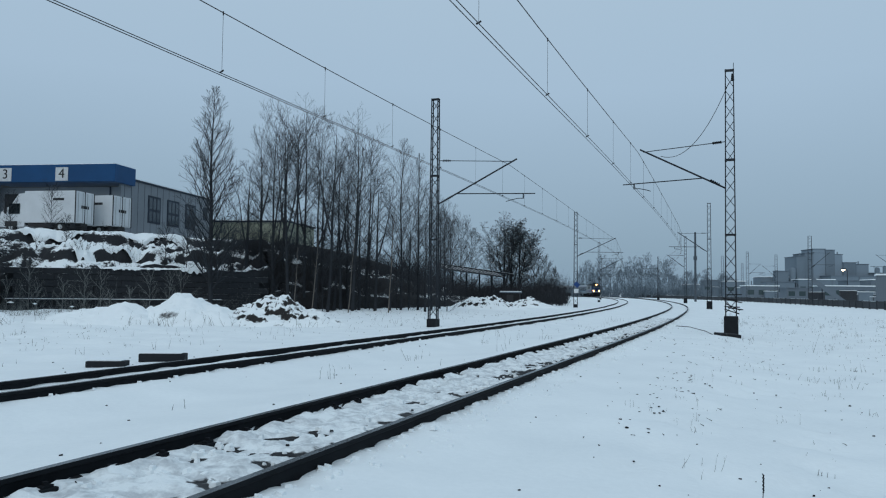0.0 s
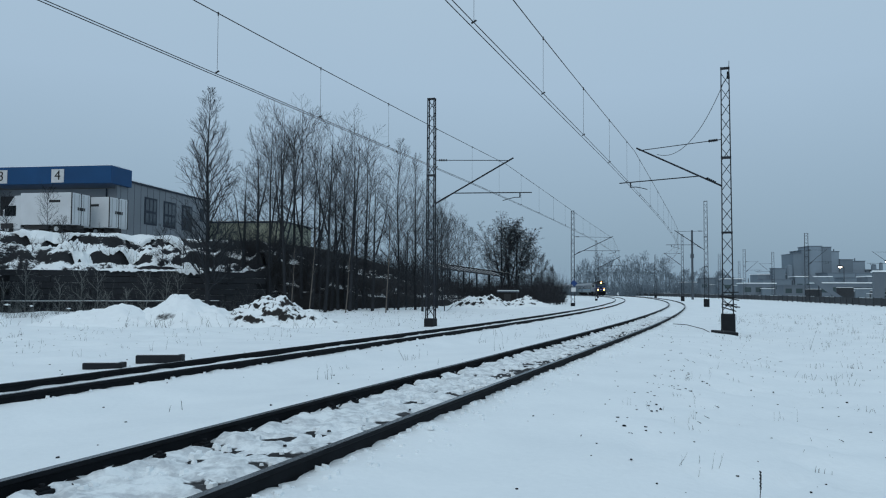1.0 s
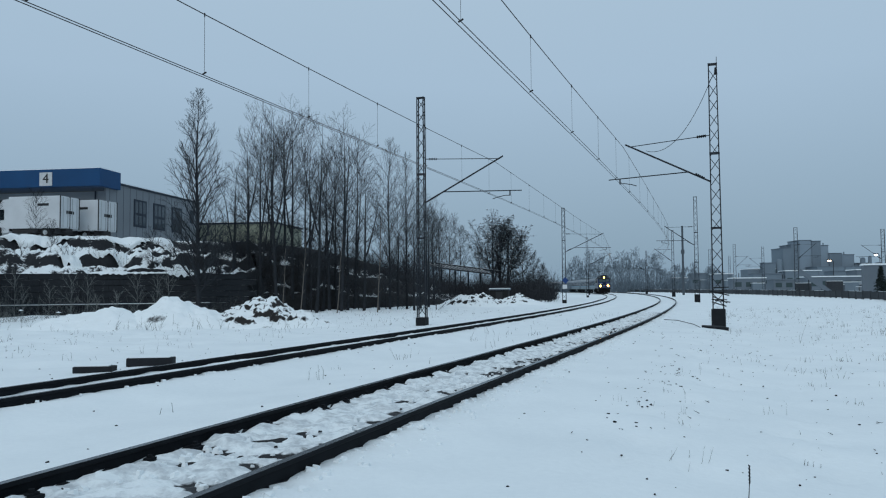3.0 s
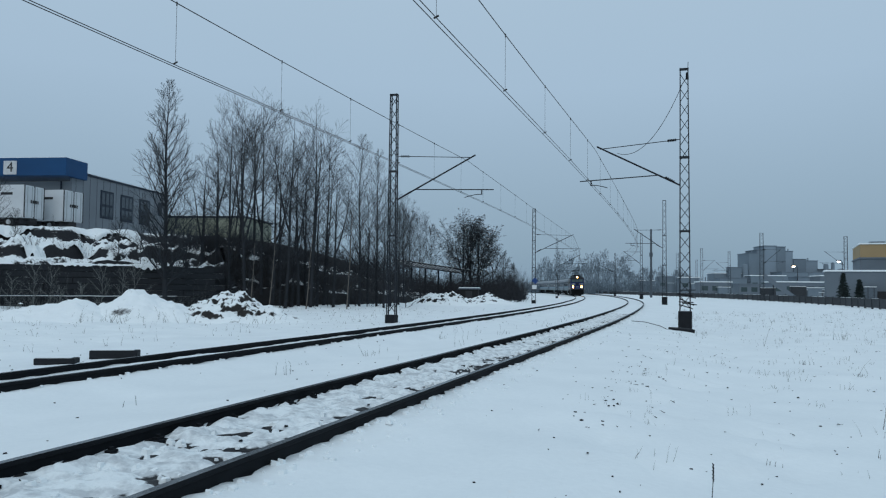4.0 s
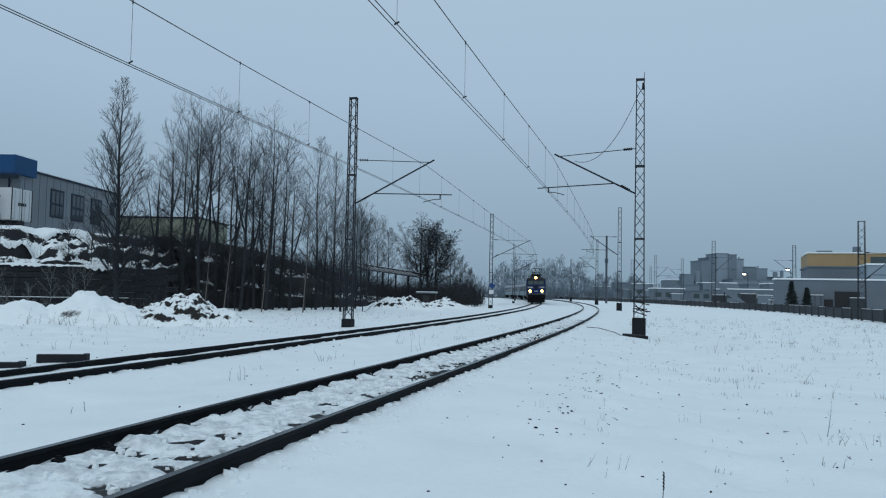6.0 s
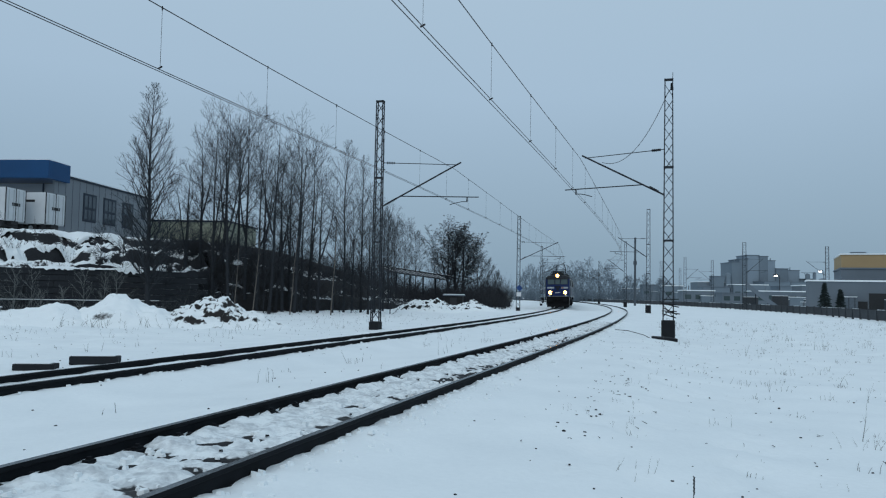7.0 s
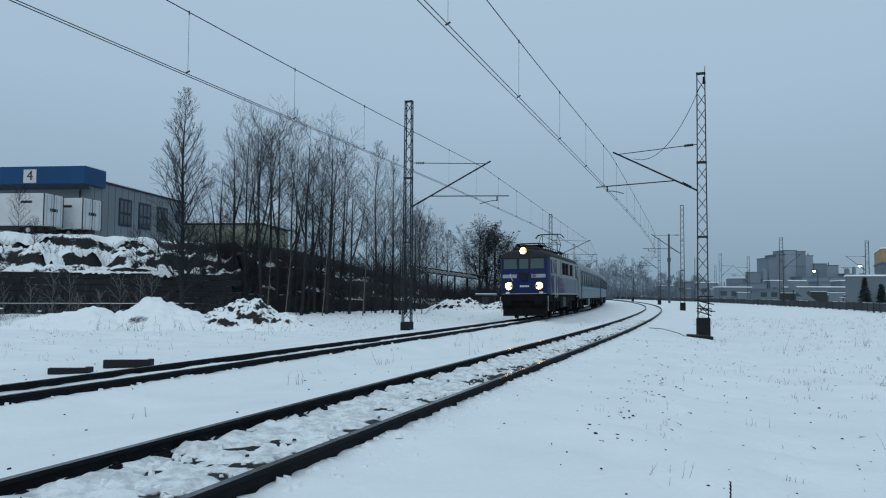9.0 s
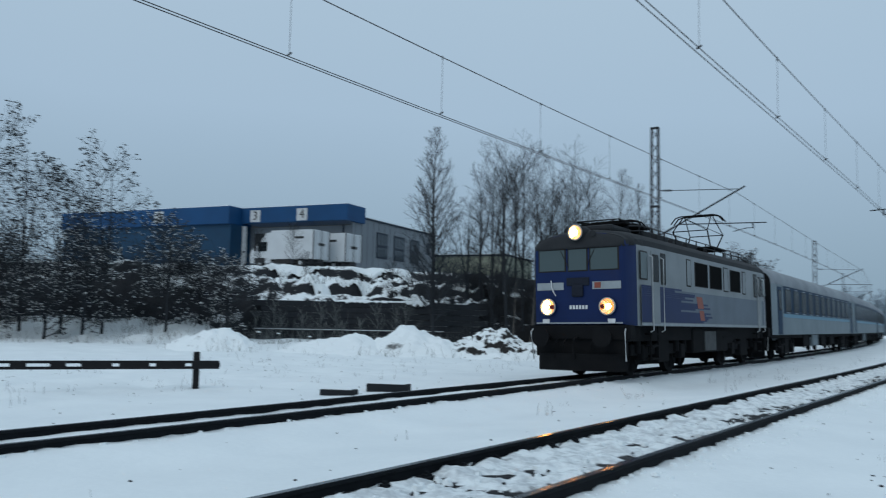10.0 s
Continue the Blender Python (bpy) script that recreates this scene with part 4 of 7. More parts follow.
def soft_foot(d):
    ps = [foot_at(max(0, min(foot_len, d + k))) for k in (-4, -2, 0, 2, 4)]
    return sum((p for p, _ in ps), Vector()) / 5, sum((q for _, q in ps), Vector()).normalized()


def bank_height(x, y, p):
    """Terraces: a walled foot, a rough shelf, a second step and the yard's edge."""
    top = bank_top(x) + 0.25
    wall = min(2.72, top * 0.85) if x < -13 else 0.6 * top * 0.4
    r1 = noise.noise((x * 0.33, y * 0.33, 9))
    r2 = noise.noise((x * 1.1, y * 1.1, 5))
    r3 = noise.noise((x * 2.9, y * 2.9, 1))
    sh = 2.3 * r1 + 1.8 * noise.noise((x * 0.12, y * 0.12, 2))
    open_end = smooth(-0.53, -0.60, x / max(y, 1.0))                       # the wall ends and the bank runs out as a slope
    up = wall * ((1 - open_end) * smooth(0.62, 0.74, p) + open_end * smooth(0.2, 6.0, p)) + (top - wall) * (0.16 * smooth(0.6, 2.8, p + sh) + 0.36 * smooth(3.2, 4.3, p + sh) + 0.12 * smooth(5, 7, p + sh) + 0.36 * smooth(7.6, 9.6, p + 0.6 * sh))
    mid = smooth(0.5, 1.5, p) * (1 - smooth(8.2, 9.4, p))
    return -0.30 + up + mid * (0.6 * r2 + 0.3 * r3) + (0.05 * r2)


def build_bank(name, d0, d1, mat, label, step=0.4):
    bm = bmesh.new()
    ps = [0.0, 0.3, 0.58, 0.64, 0.70, 0.76] + list(np.arange(0.95, 16.2, 0.3)) + [18, 22]
    rows = []
    d = d0
    while d <= d1:
        o, back = soft_foot(d)
        rows.append([bm.verts.new((o.x + back.x * p, o.y + back.y * p, bank_height(o.x + back.x * p, o.y + back.y * p, p) if p > 0 else -0.5)) for p in ps])
        d += step
    for a, b in zip(rows, rows[1:]):
        for k in range(len(ps) - 1):
            bm.faces.new((a[k], b[k], b[k + 1], a[k + 1]))
    bmesh.ops.recalc_face_normals(bm, faces=bm.faces[:])
    if sum(f.normal.z for f in bm.faces) < 0:
        bmesh.ops.reverse_faces(bm, faces=bm.faces[:])
    return tagged(mesh_object(name, bm, mat, smooth=True), label, "earth bank", kind="structure")


def along(x):
    """Length along the foot at which it passes the given x."""
    d = 0.0
    while d < foot_len and foot_at(d)[0].x < x:
        d += 0.25
    return d


D_WOOD = along(-11.5)
build_bank("bank_terraced", along(-75), D_WOOD, BANK_SNOW, "terraced dark earth bank with ragged snow on its shelves", 0.35)
build_bank("bank_wooded", D_WOOD, along(25), WOOD_FLOOR, "dark wooded bank under leafless trees", 0.8)

# retaining wall of stacked dark concrete beams along the foot of the bank
wall = thing("retaining_wall", Matrix(), "low retaining wall of dark weathered concrete beams with snow on its ledge", "retaining wall", kind="structure")
beam_data = {}
random.seed(11)
d = along(-62)
while d < along(-15.0):
    L = 2.4
    o, back = soft_foot(d + L / 2)
    ang = math.degrees(math.atan2(-back.x, back.y))
    for row in range(7 if o.x > -0.55 * o.y else 0):
        key = random.randrange(3)
        if key not in beam_data:
            bm = box(bmesh.new(), -L / 2 + 0.012, L / 2 - 0.012, -0.14, 0.14, 0.012, 0.40, 0.02)
            for v in bm.verts:
                v.co += Vector((0, 0.012 * random.uniform(-1, 1), 0.008 * random.uniform(-1, 1)))
            mdata = bpy.data.meshes.new("concrete_beam")
            bm.to_mesh(mdata)
            bm.free()
            mdata.materials.append(OLD_WALL)
            beam_data[key] = mdata
        ob = new("concrete_beam", beam_data[key])
        ob.parent = wall
        ob.matrix_basis = Matrix.Translation((o.x + back.x * (0.085 * row + random.uniform(-0.012, 0.012)) + (0.35 if row % 2 else -0.35) * back.y,
                                              o.y + back.y * 0.085 * row - (0.35 if row % 2 else -0.35) * back.x, -0.32 + 0.41 * row)) @ pose(0, 0, 0, 0, 0, ang)
    d += L
bm = bmesh.new()
pts = []
d = along(-62)
while d < along(-15.5):
    o, back = soft_foot(d)
    if o.x < -0.55 * o.y:
        d += 0.5
        continue
    pts.append((Vector((o.x - back.x * 0.22, o.y - back.y * 0.22, 0.52 + 0.02 * noise.noise((d, 0, 0)))), back, 0.0))
    d += 0.5
sweep(bm, [(-0.05, -0.02), (-0.05, 0.012), (0.0, 0.025), (0.06, 0.012), (0.06, -0.02)], pts)
part("ledge_snow", bm, SNOW, wall, "line of snow on the wall's ledge")

# snow that lies on the shelves and hangs over their edges in ragged tongues
def snow_fringe(name, owner, b0, b1, lip_at, depth, droop, thick0, label, base=None, seed=0.0):
    """Between two bearings along the bank (x over y): lip_at metres behind the foot, reaching depth metres back."""
    bm = bmesh.new()
    rows = []
    d = along(-62)
    while d < along(-13.5):
        o, back = soft_foot(d)
        b = o.x / o.y
        if b0 < b < b1:
            n1, n2, n3 = noise.noise((d * 0.45, seed, 2.2)), noise.noise((d * 1.7, seed, 7.1)), noise.noise((d * 4.6, seed, 4.4))
            end = smooth(b0, b0 + 0.012, b) * (1 - smooth(b1 - 0.012, b1, b))
            hang = end * max(0.0, droop * (0.35 + 1.3 * n1 + 1.1 * n2 + 0.8 * n3))
            thick = max(0.02, end * (thick0 + 0.16 * n1 + 0.10 * n2 + 0.05 * n3))
            lip = lip_at - 0.25 * max(0, n2) + (0.8 * noise.noise((d * 0.22, seed, 1.1)) if base is None else 0.0)
            reach = depth * end + 0.05
            P = lambda q: (o.x + back.x * q, o.y + back.y * q)
            Z = lambda q: base if base is not None else bank_height(*P(q), max(q, 0.31))
            zl = Z(lip + 0.35)
            row = []
            for f in (1.0, 0.8, 0.6, 0.4, 0.22):
                q = lip + reach * f
                row.append(bm.verts.new((*P(q), max(Z(q), zl - 0.1) + thick * min(1.0, 2.4 * (1 - f)) + 0.05 * noise.noise((d * 2.2, f * 4, seed)) - (0.06 if f == 1.0 else 0))))
            for q, z in ((lip + 0.06, thick * 0.8), (lip, thick * 0.3 - 0.1 * hang), (lip - 0.03, -hang), (lip + 0.07, -hang * 0.9)):
                row.append(bm.verts.new((*P(q), zl + z)))
            rows.append(row)
        d += 0.09
    for a, b in zip(rows, rows[1:]):
        for k in range(len(a) - 1):
            bm.faces.new((a[k], b[k], b[k + 1], a[k + 1]))
    part(name, bm, SNOW, owner, label)


snow_fringe("snow_fringe", wall, -0.425, -0.287, 0.24, 1.6, 0.26, 0.16, "snow hanging over the wall's top edge", 2.555)
terrace = bpy.data.objects["bank_terraced"]
for b0, b1, lip, deep, droop, th, sd in ((-0.56, -0.27, 8.9, 2.6, 0.22, 0.16, 1.7), (-0.425, -0.325, 4.3, 1.3, 0.36, 0.16, 3.9), (-0.565, -0.482, 4.6, 1.4, 0.36, 0.14, 5.2), (-0.492, -0.440, 5.2, 3.8, 0.45, 0.22, 8.3),
                                         (-0.375, -0.290, 6.6, 1.2, 0.30, 0.12, 9.6), (-0.470, -0.425, 3.0, 1.2, 0.40, 0.14, 11.1), (-0.335, -0.270, 2.6, 1.0, 0.30, 0.12, 12.7)):
    snow_fringe("snow_shelf", terrace, b0, b1, lip, deep, droop, th, "ragged snow lying over a shelf of the bank", None, sd)

# ---------------------------------------------------------------- snow heaps pushed up beside the far track


def heap(name, at, rx, ry, h, mat, label, seed, lump=0.3, turn=0):
    bm = bmesh.new()
    bmesh.ops.create_grid(bm, x_segments=70, y_segments=70, size=1.25)
    for v in bm.verts:
        r = math.hypot(v.co.x, v.co.y)
        k = 1 - smooth(0.12, 1.0, r)
        wx, wy = v.co.x * rx, v.co.y * ry
        n1 = noise.noise((wx * 0.55 + seed, wy * 0.55, seed))
        n2 = noise.noise((wx * 1.7, wy * 1.7 + seed, 3))
        n3 = noise.noise((wx * 4.5, wy * 4.5, seed))
        z = h * (k * (1 + 0.55 * n1) + lump * (n2 * 0.6 + n3 * 0.6) * min(1, k * 2.5)) - 0.16 * smooth(0.8, 1.1, r) - 0.05
        v.co = Vector((wx, wy, z))
    ob = mesh_object(name, bm, mat, smooth=True)
    ob.matrix_basis = Matrix.Translation(at) @ pose(0, 0, 0, 0, 0, turn)
    return tagged(ob, label, "mound", "mounds beside the track")


heap("snow_mound", (-11.7, 38.0, -0.30), 3.9, 2.7, 1.12, PILE_SNOW, "rounded white snow heap beside the far track", 1.3, 0.26)
heap("snow_mound", (-15.2, 37.0, -0.30), 4.2, 2.6, 0.72, PILE_SNOW, "low rounded snow heap with weeds", 4.1, 0.34)
heap("snow_mound", (-7.9, 38.2, -0.30), 3.9, 2.3, 1.12, CLOD_SNOW, "snow heap with dark frozen earth showing through", 7.7, 0.42)
heap("snow_mound", (-22.0, 36.5, -0.30), 3.2, 2.0, 0.95, PILE_SNOW, "small white snow heap beside the far track", 9.2, 0.28)
heap("snow_mound", (4.0, 76, -0.25), 4.5, 2.4, 0.9, CLOD_SNOW, "brushwood heap under snow", 2.9, 0.5)
heap("snow_mound", (8.6, 84, -0.25), 4.0, 2.2, 0.7, CLOD_SNOW, "low brushwood heap under snow", 6.2, 0.5)

# ---------------------------------------------------------------- trees


def stick(vs, fs, a, b, ra, rb, n):
    d = (b - a).normalized()
    u = d.orthogonal().normalized()
    w = d.cross(u)
    i = len(vs)
    for c, r in ((a, ra), (b, rb)):
        for k in range(n):
            vs.append(c + (u * math.cos(k * math.tau / n) + w * math.sin(k * math.tau / n)) * r)
    for k in range(n):
        fs.append((i + k, i + (k + 1) % n, i + n + (k + 1) % n, i + n + k))


def from_lists(name, vs, fs, mat, parent=None):
    me = bpy.data.meshes.new(name)
    me.from_pydata([tuple(v) for v in vs], [], fs)
    me.materials.append(mat)
    ob = new(name, me)
    ob.parent = parent
    return ob


def bare_tree(at, height, seed, spread=0.34, upright=0.75, trunk_r=0.14, mat=BARK, twig=TWIG, first=0.22, n_limbs=26, label="tall leafless tree with dense fine twigs on the bank", lean=0.0, leaves=0.0,
              thick=1.0, group="bare trees on the bank", leaders=0, spire=False, kids=(6, 5), snow=0.0):
    """A tapering trunk that may part into leaders, ascending limbs with side branches on both hands, and a haze of fine twigs."""
    rnd = random.Random(seed)
    tree = thing("tree", Matrix.Translation(at), label, "tree", group)
    tv, tf, cv, cf_, tips = [], [], [], [], []
    N = 12
    drift = Vector((rnd.uniform(-1, 1) * 0.5 + lean, rnd.uniform(-1, 1) * 0.5, 0))

    def axis(o, top, r0, sd):
        pts = []
        for k in range(N + 1):
            u = k / N
            wob = Vector((noise.noise((sd, u * 2.5, 0)), noise.noise((sd, u * 2.5, 9)), 0)) * height * 0.016 * u
            bow = Vector((top.x - o.x, top.y - o.y, 0)) * (u ** 0.75 - u)
            pts.append(o.lerp(top, u) + bow + wob)
        rad = [max(0.010, r0 * (1 - k / N) ** 0.9) for k in range(N + 1)]
        for k in range(N):
            stick(tv, tf, pts[k], pts[k + 1], rad[k], rad[k + 1], 7)
        return pts, rad

    axes = [axis(Vector((0, 0, -0.4)), Vector((drift.x * height * 0.05, drift.y * height * 0.05, height)), trunk_r, seed)]
    for k in range(leaders):
        main = axes[0][0]
        o = main[rnd.randint(3, 5)]
        a = rnd.uniform(0, math.tau)
        h = height * rnd.uniform(0.78, 0.97)
        out_ = height * rnd.uniform(0.07, 0.16)
        axes.append(axis(o, Vector((o.x + math.cos(a) * out_, o.y + math.sin(a) * out_ * 0.6, h)), trunk_r * 0.55, seed + 31 * (k + 1)))

    def branch(o, d, length, r, level):
        n = (4, 3, 1)[level]
        p, pts = o, [o]
        for k in range(n):
            d = (d + Vector((rnd.gauss(0, 1), rnd.gauss(0, 1), rnd.gauss(0, 0.6))) * (0.09, 0.14, 0.2)[level] + Vector((0, 0, 0.09 * upright))).normalized()
            q = p + d * (length / n)
            ra, rb = r * (1 - k / n * 0.7), r * (1 - (k + 1) / n * 0.7)
            if level == 0:
                stick(tv, tf, p, q, ra, rb, 4)
            else:
                stick(cv, cf_, p, q, max(ra, 0.0055 * thick), max(rb, 0.004 * thick), 3)
            p = q
            pts.append(p)
        if level < 2:
            m = kids[level]
            turn_ = rnd.uniform(0, math.tau)
            for k in range(m):
                u = 0.15 + 0.82 * (k + rnd.random() * 0.7) / m
                i = min(int(u * n), n - 1)
                e = (pts[i + 1] - pts[i]).normalized()
                side = e.orthogonal().normalized()
                side.rotate(Matrix.Rotation(turn_ + (k % 2) * math.pi + rnd.uniform(-0.8, 0.8), 3, e))
                nd = (e + side * rnd.uniform(0.55, 1.0) + Vector((0, 0, 0.16 * upright))).normalized()
                branch(pts[i].lerp(pts[i + 1], u * n - i), nd, length * (0.50 * (1 - u) + 0.20) * rnd.uniform(0.7, 1.25), r * 0.48, level + 1)
        if level and rnd.random() < leaves:
            tips.append(p)

    for k in range(n_limbs):
        pts, rad = axes[k % len(axes)]
        lo = first if k % len(axes) == 0 else 0.12
        u = lo + (0.985 - lo) * (k + rnd.random()) / n_limbs
        v = (u - lo) / (1 - lo)
        i = min(int(u * N), N - 1)
        o = pts[i].lerp(pts[i + 1], u * N - i)
        a = k * 2.4 + rnd.uniform(-0.5, 0.5)
        if spire:
            L = height * spread * ((0.50 + 0.62 * math.sin(math.pi * min(1.0, v * 0.9 + 0.08))) * (1 - v) ** 0.45 + 0.05)
        else:
            L = height * spread * (0.40 + 0.70 * math.sin(math.pi * (0.12 + 0.76 * v)))
        open_ = radians(46 - 12 * v if spire else (64 - 34 * v) - 22 * (upright - 0.6))
        d = Vector((math.cos(a) * math.sin(open_), math.sin(a) * math.sin(open_), math.cos(open_)))
        branch(o, d, L * rnd.uniform(0.75, 1.1), max(0.016, rad[i] * 0.40), 0)
    from_lists("trunk", tv, tf, mat, tree)
    from_lists("crown", cv, cf_, twig, tree)
    if tips:
        for name, share, lift, flat, m in (("foliage", 1.0, 0.0, 0.5, SNOWY_LEAF), ("twig_snow", snow, 0.07, 0.28, SNOW)):
            vs, fs = [], []
            for c in tips:
                if rnd.random() < share:
                    for _ in range(2):
                        s = rnd.uniform(0.045, 0.115) * (0.8 if lift else 1.0) * thick ** 0.35
                        tuft(vs, fs, c + Vector((rnd.gauss(0, 0.10), rnd.gauss(0, 0.10), rnd.gauss(0, 0.05) + lift)), s, flat, rnd)
            if vs:
                tagged(from_lists(name, vs, fs, m, tree), kind="stuff")
    return tree


def tuft(vs, fs, c, s, flat, rnd):
    """A small ragged clump with an uneven outline."""
    i = len(vs)
    a = rnd.uniform(0, math.tau)
    for k in range(5):
        r = s * rnd.uniform(0.55, 1.5)
        vs.append(c + Vector((math.cos(a + k * 1.257) * r, math.sin(a + k * 1.257) * r, s * rnd.uniform(-0.4, 0.2) * flat)))
    vs += [c + Vector((0, 0, s * flat)), c - Vector((0, 0, s * flat * 0.7))]
    for k in range(5):
        fs += [(i + k, i + (k + 1) % 5, i + 5), (i + (k + 1) % 5, i + k, i + 6)]


SNOWY_LEAF = material("withered_leaves", (0.034, 0.040, 0.047), 0.9, 0, (0.06, 0.066, 0.072), 1.9, 0.9, 6.0, 0)


def tree_on_bank(px, y, height, seed, **kw):
    """px: bearing as x over y."""
    x = px * y
    p = past_foot(x, y)
    z = bank_height(x, y, p) if p > 0.3 else ground_z(x, y)
    return bare_tree((x, y, z), height, seed, **kw)


tree_on_bank(-0.287, 55.0, 15.6, 1, spread=0.235, upright=1.0, trunk_r=0.19, first=0.10, n_limbs=64, spire=True, kids=(7, 5), thick=1.1, label="tall narrow spire-shaped leafless tree")
for b, y, h, sd, sp, nl, lean, ld in ((-0.212, 60, 14.0, 2, 0.26, 46, -0.5, 2), (-0.190, 58, 14.2, 3, 0.22, 40, -0.6, 2), (-0.172, 62, 13.6, 4, 0.22, 38, 0.3, 1), (-0.158, 61, 12.0, 5, 0.22, 32, 0.2, 1),
                                      (-0.143, 59, 14.0, 6, 0.22, 42, 0.4, 2), (-0.126, 61, 12.0, 7, 0.22, 34, -0.3, 1), (-0.112, 60, 14.0, 8, 0.24, 48, 0.7, 2), (-0.096, 64, 12.8, 9, 0.22, 38, 0.6, 1),
                                      (-0.084, 62, 10.2, 10, 0.22, 30, 0.3, 1), (-0.226, 62, 10.6, 19, 0.24, 34, -0.5, 1), (-0.245, 60, 7.4, 22, 0.26, 28, 0.1, 1), (-0.264, 58, 5.6, 25, 0.28, 26, 0.2, 1),
                                      (-0.200, 64, 11.6, 26, 0.22, 32, 0.4, 1), (-0.150, 65, 11.4, 27, 0.24, 32, -0.3, 1), (-0.118, 65, 11.0, 28, 0.24, 32, 0.2, 1), (-0.182, 66, 10.6, 61, 0.26, 32, 0.0, 1),
                                      (-0.135, 63, 9.4, 62, 0.26, 30, 0.3, 1), (-0.104, 62, 8.6, 63, 0.26, 28, 0.2, 1)):
    tree_on_bank(b, y, h, sd, spread=sp, upright=0.7, trunk_r=0.135, first=0.26, n_limbs=int(nl * 0.8), thick=1.2, lean=lean, leaders=ld, kids=(6, 4))
for b, y, h, sd, nl in ((-0.052, 64, 13.6, 11, 46), (-0.031, 66, 12.8, 12, 42), (-0.014, 68, 9.4, 13, 32), (-0.066, 62, 7.4, 23, 26), (0.003, 78, 9.4, 14, 32), (-0.042, 70, 9.0, 29, 28), (-0.004, 72, 8.0, 30, 28), (-0.022, 64, 7.0, 64, 26)):
    tree_on_bank(b, y, h, sd, spread=0.25, upright=0.85, trunk_r=0.11, first=0.18, n_limbs=nl, thick=1.05, spire=nl > 40, kids=(6, 4), label="slim leafless young tree on the bank")
rnd = random.Random(90)
for k in range(16):
    b = -0.27 + 0.285 * (k + rnd.random()) / 16
    tree_on_bank(b, rnd.uniform(58, 66) + 60 * max(0, b + 0.06), rnd.uniform(3.2, 6.0), 400 + k, spread=0.3, upright=0.8, trunk_r=0.045, first=0.05, n_limbs=20, thick=1.05, kids=(5, 4), label="bushy leafless sapling between the taller trees")
for b, y, h, sd in ((-0.068, 59, 7.0, 31), (-0.185, 56, 4.6, 32), (-0.118, 57.5, 5.6, 34), (-0.163, 56.5, 5.8, 35)):
    tree_on_bank(b, y, h, sd, spread=0.10, upright=1.4, trunk_r=0.05, mat=PALE_BARK, n_limbs=9, lean=1.5, kids=(3, 2), label="thin pale leaning sapling")
for b, y, h, sd in ((-0.488, 61.5, 3.2, 71), (-0.538, 61.0, 2.6, 72), (-0.468, 60.5, 2.0, 73), (-0.345, 57.5, 2.4, 74), (-0.318, 56.5, 3.4, 75)):
    tree_on_bank(b, y, h, sd, spread=0.42, upright=0.7, trunk_r=0.03, first=0.04, n_limbs=22, thick=0.9, kids=(5, 3), label="low bare bush on the edge of the yard")
for k in range(11):
    b = -0.54 + 0.022 * k + rnd.uniform(-0.008, 0.008)
    o = next(soft_foot(q / 4)[0] for q in range(int(4 * along(-46)), int(4 * foot_len)) if soft_foot(q / 4)[0].x / soft_foot(q / 4)[0].y > b)
    bare_tree((o.x + 0.2, o.y - 0.8, ground_z(o.x + 0.2, o.y - 0.8)), rnd.uniform(1.2, 2.8), 500 + k, spread=0.45, upright=0.6, trunk_r=0.025, mat=DRY_GRASS, twig=DRY_GRASS, first=0.04, n_limbs=10, thick=0.55, kids=(4, 3),
              label="pale dry bush before the dark wall", group="dry bushes before the wall")
# the round-crowned tree and the thicket further along
for b, y, h, sd in ((0.076, 112, 10.2, 41), (0.094, 114, 9.8, 42), (0.085, 116, 9.6, 76)):
    tree_on_bank(b, y, h, sd, spread=0.40, upright=0.45, trunk_r=0.22, first=0.30, n_limbs=46, thick=1.7, leaders=3, leaves=0.22, snow=0.12, kids=(8, 5), label="broad round-crowned tree with tufts of withered leaves")
for b, y, h, sd in ((0.010, 118, 9.6, 43), (0.022, 130, 10.4, 44), (0.036, 128, 9.4, 45), (0.112, 122, 7.2, 46), (0.126, 128, 6.4, 47), (0.138, 132, 5.0, 48), (0.060, 118, 6.5, 49), (-0.004, 112, 9.0, 50)):
    tree_on_bank(b, y, h, sd, spread=0.32, upright=0.8, trunk_r=0.12, first=0.06, n_limbs=34, kids=(7, 5), thick=1.9, label="leafless tree in a distant thicket", twig=TWIG)
# leafy bushes beyond the end of the terraces
for x, y, h, sd, sp in ((-41.2, 39.5, 13.6, 51, 0.30), (-38.6, 41.5, 11.4, 58, 0.28), (-36.4, 42.5, 9.4, 52, 0.30), (-33.8, 43.0, 11.0, 53, 0.27), (-30.6, 45.0, 6.8, 54, 0.36), (-38.0, 38.5, 6.4, 55, 0.36), (-34.0, 41.5, 5.6, 56, 0.40),
                        (-27.4, 47.0, 4.6, 57, 0.42), (-42.0, 43.5, 6.2, 65, 0.4), (-36.8, 45.5, 5.4, 66, 0.42), (-32.2, 47.5, 4.8, 67, 0.42), (-35.4, 40.0, 4.0, 68, 0.45), (-40.0, 41.0, 5.0, 69, 0.42), (-30.4, 48.5, 4.2, 70, 0.45)):
    bare_tree((x, y, ground_z(x, y)), h, sd, spread=sp, upright=0.2, trunk_r=0.11, first=0.10, n_limbs=34, leaves=0.36, snow=0.6, thick=1.3, leaders=2, kids=(6, 4),
              label="bush with withered leaves and snow on its twigs", group="bushes beside the terraces")


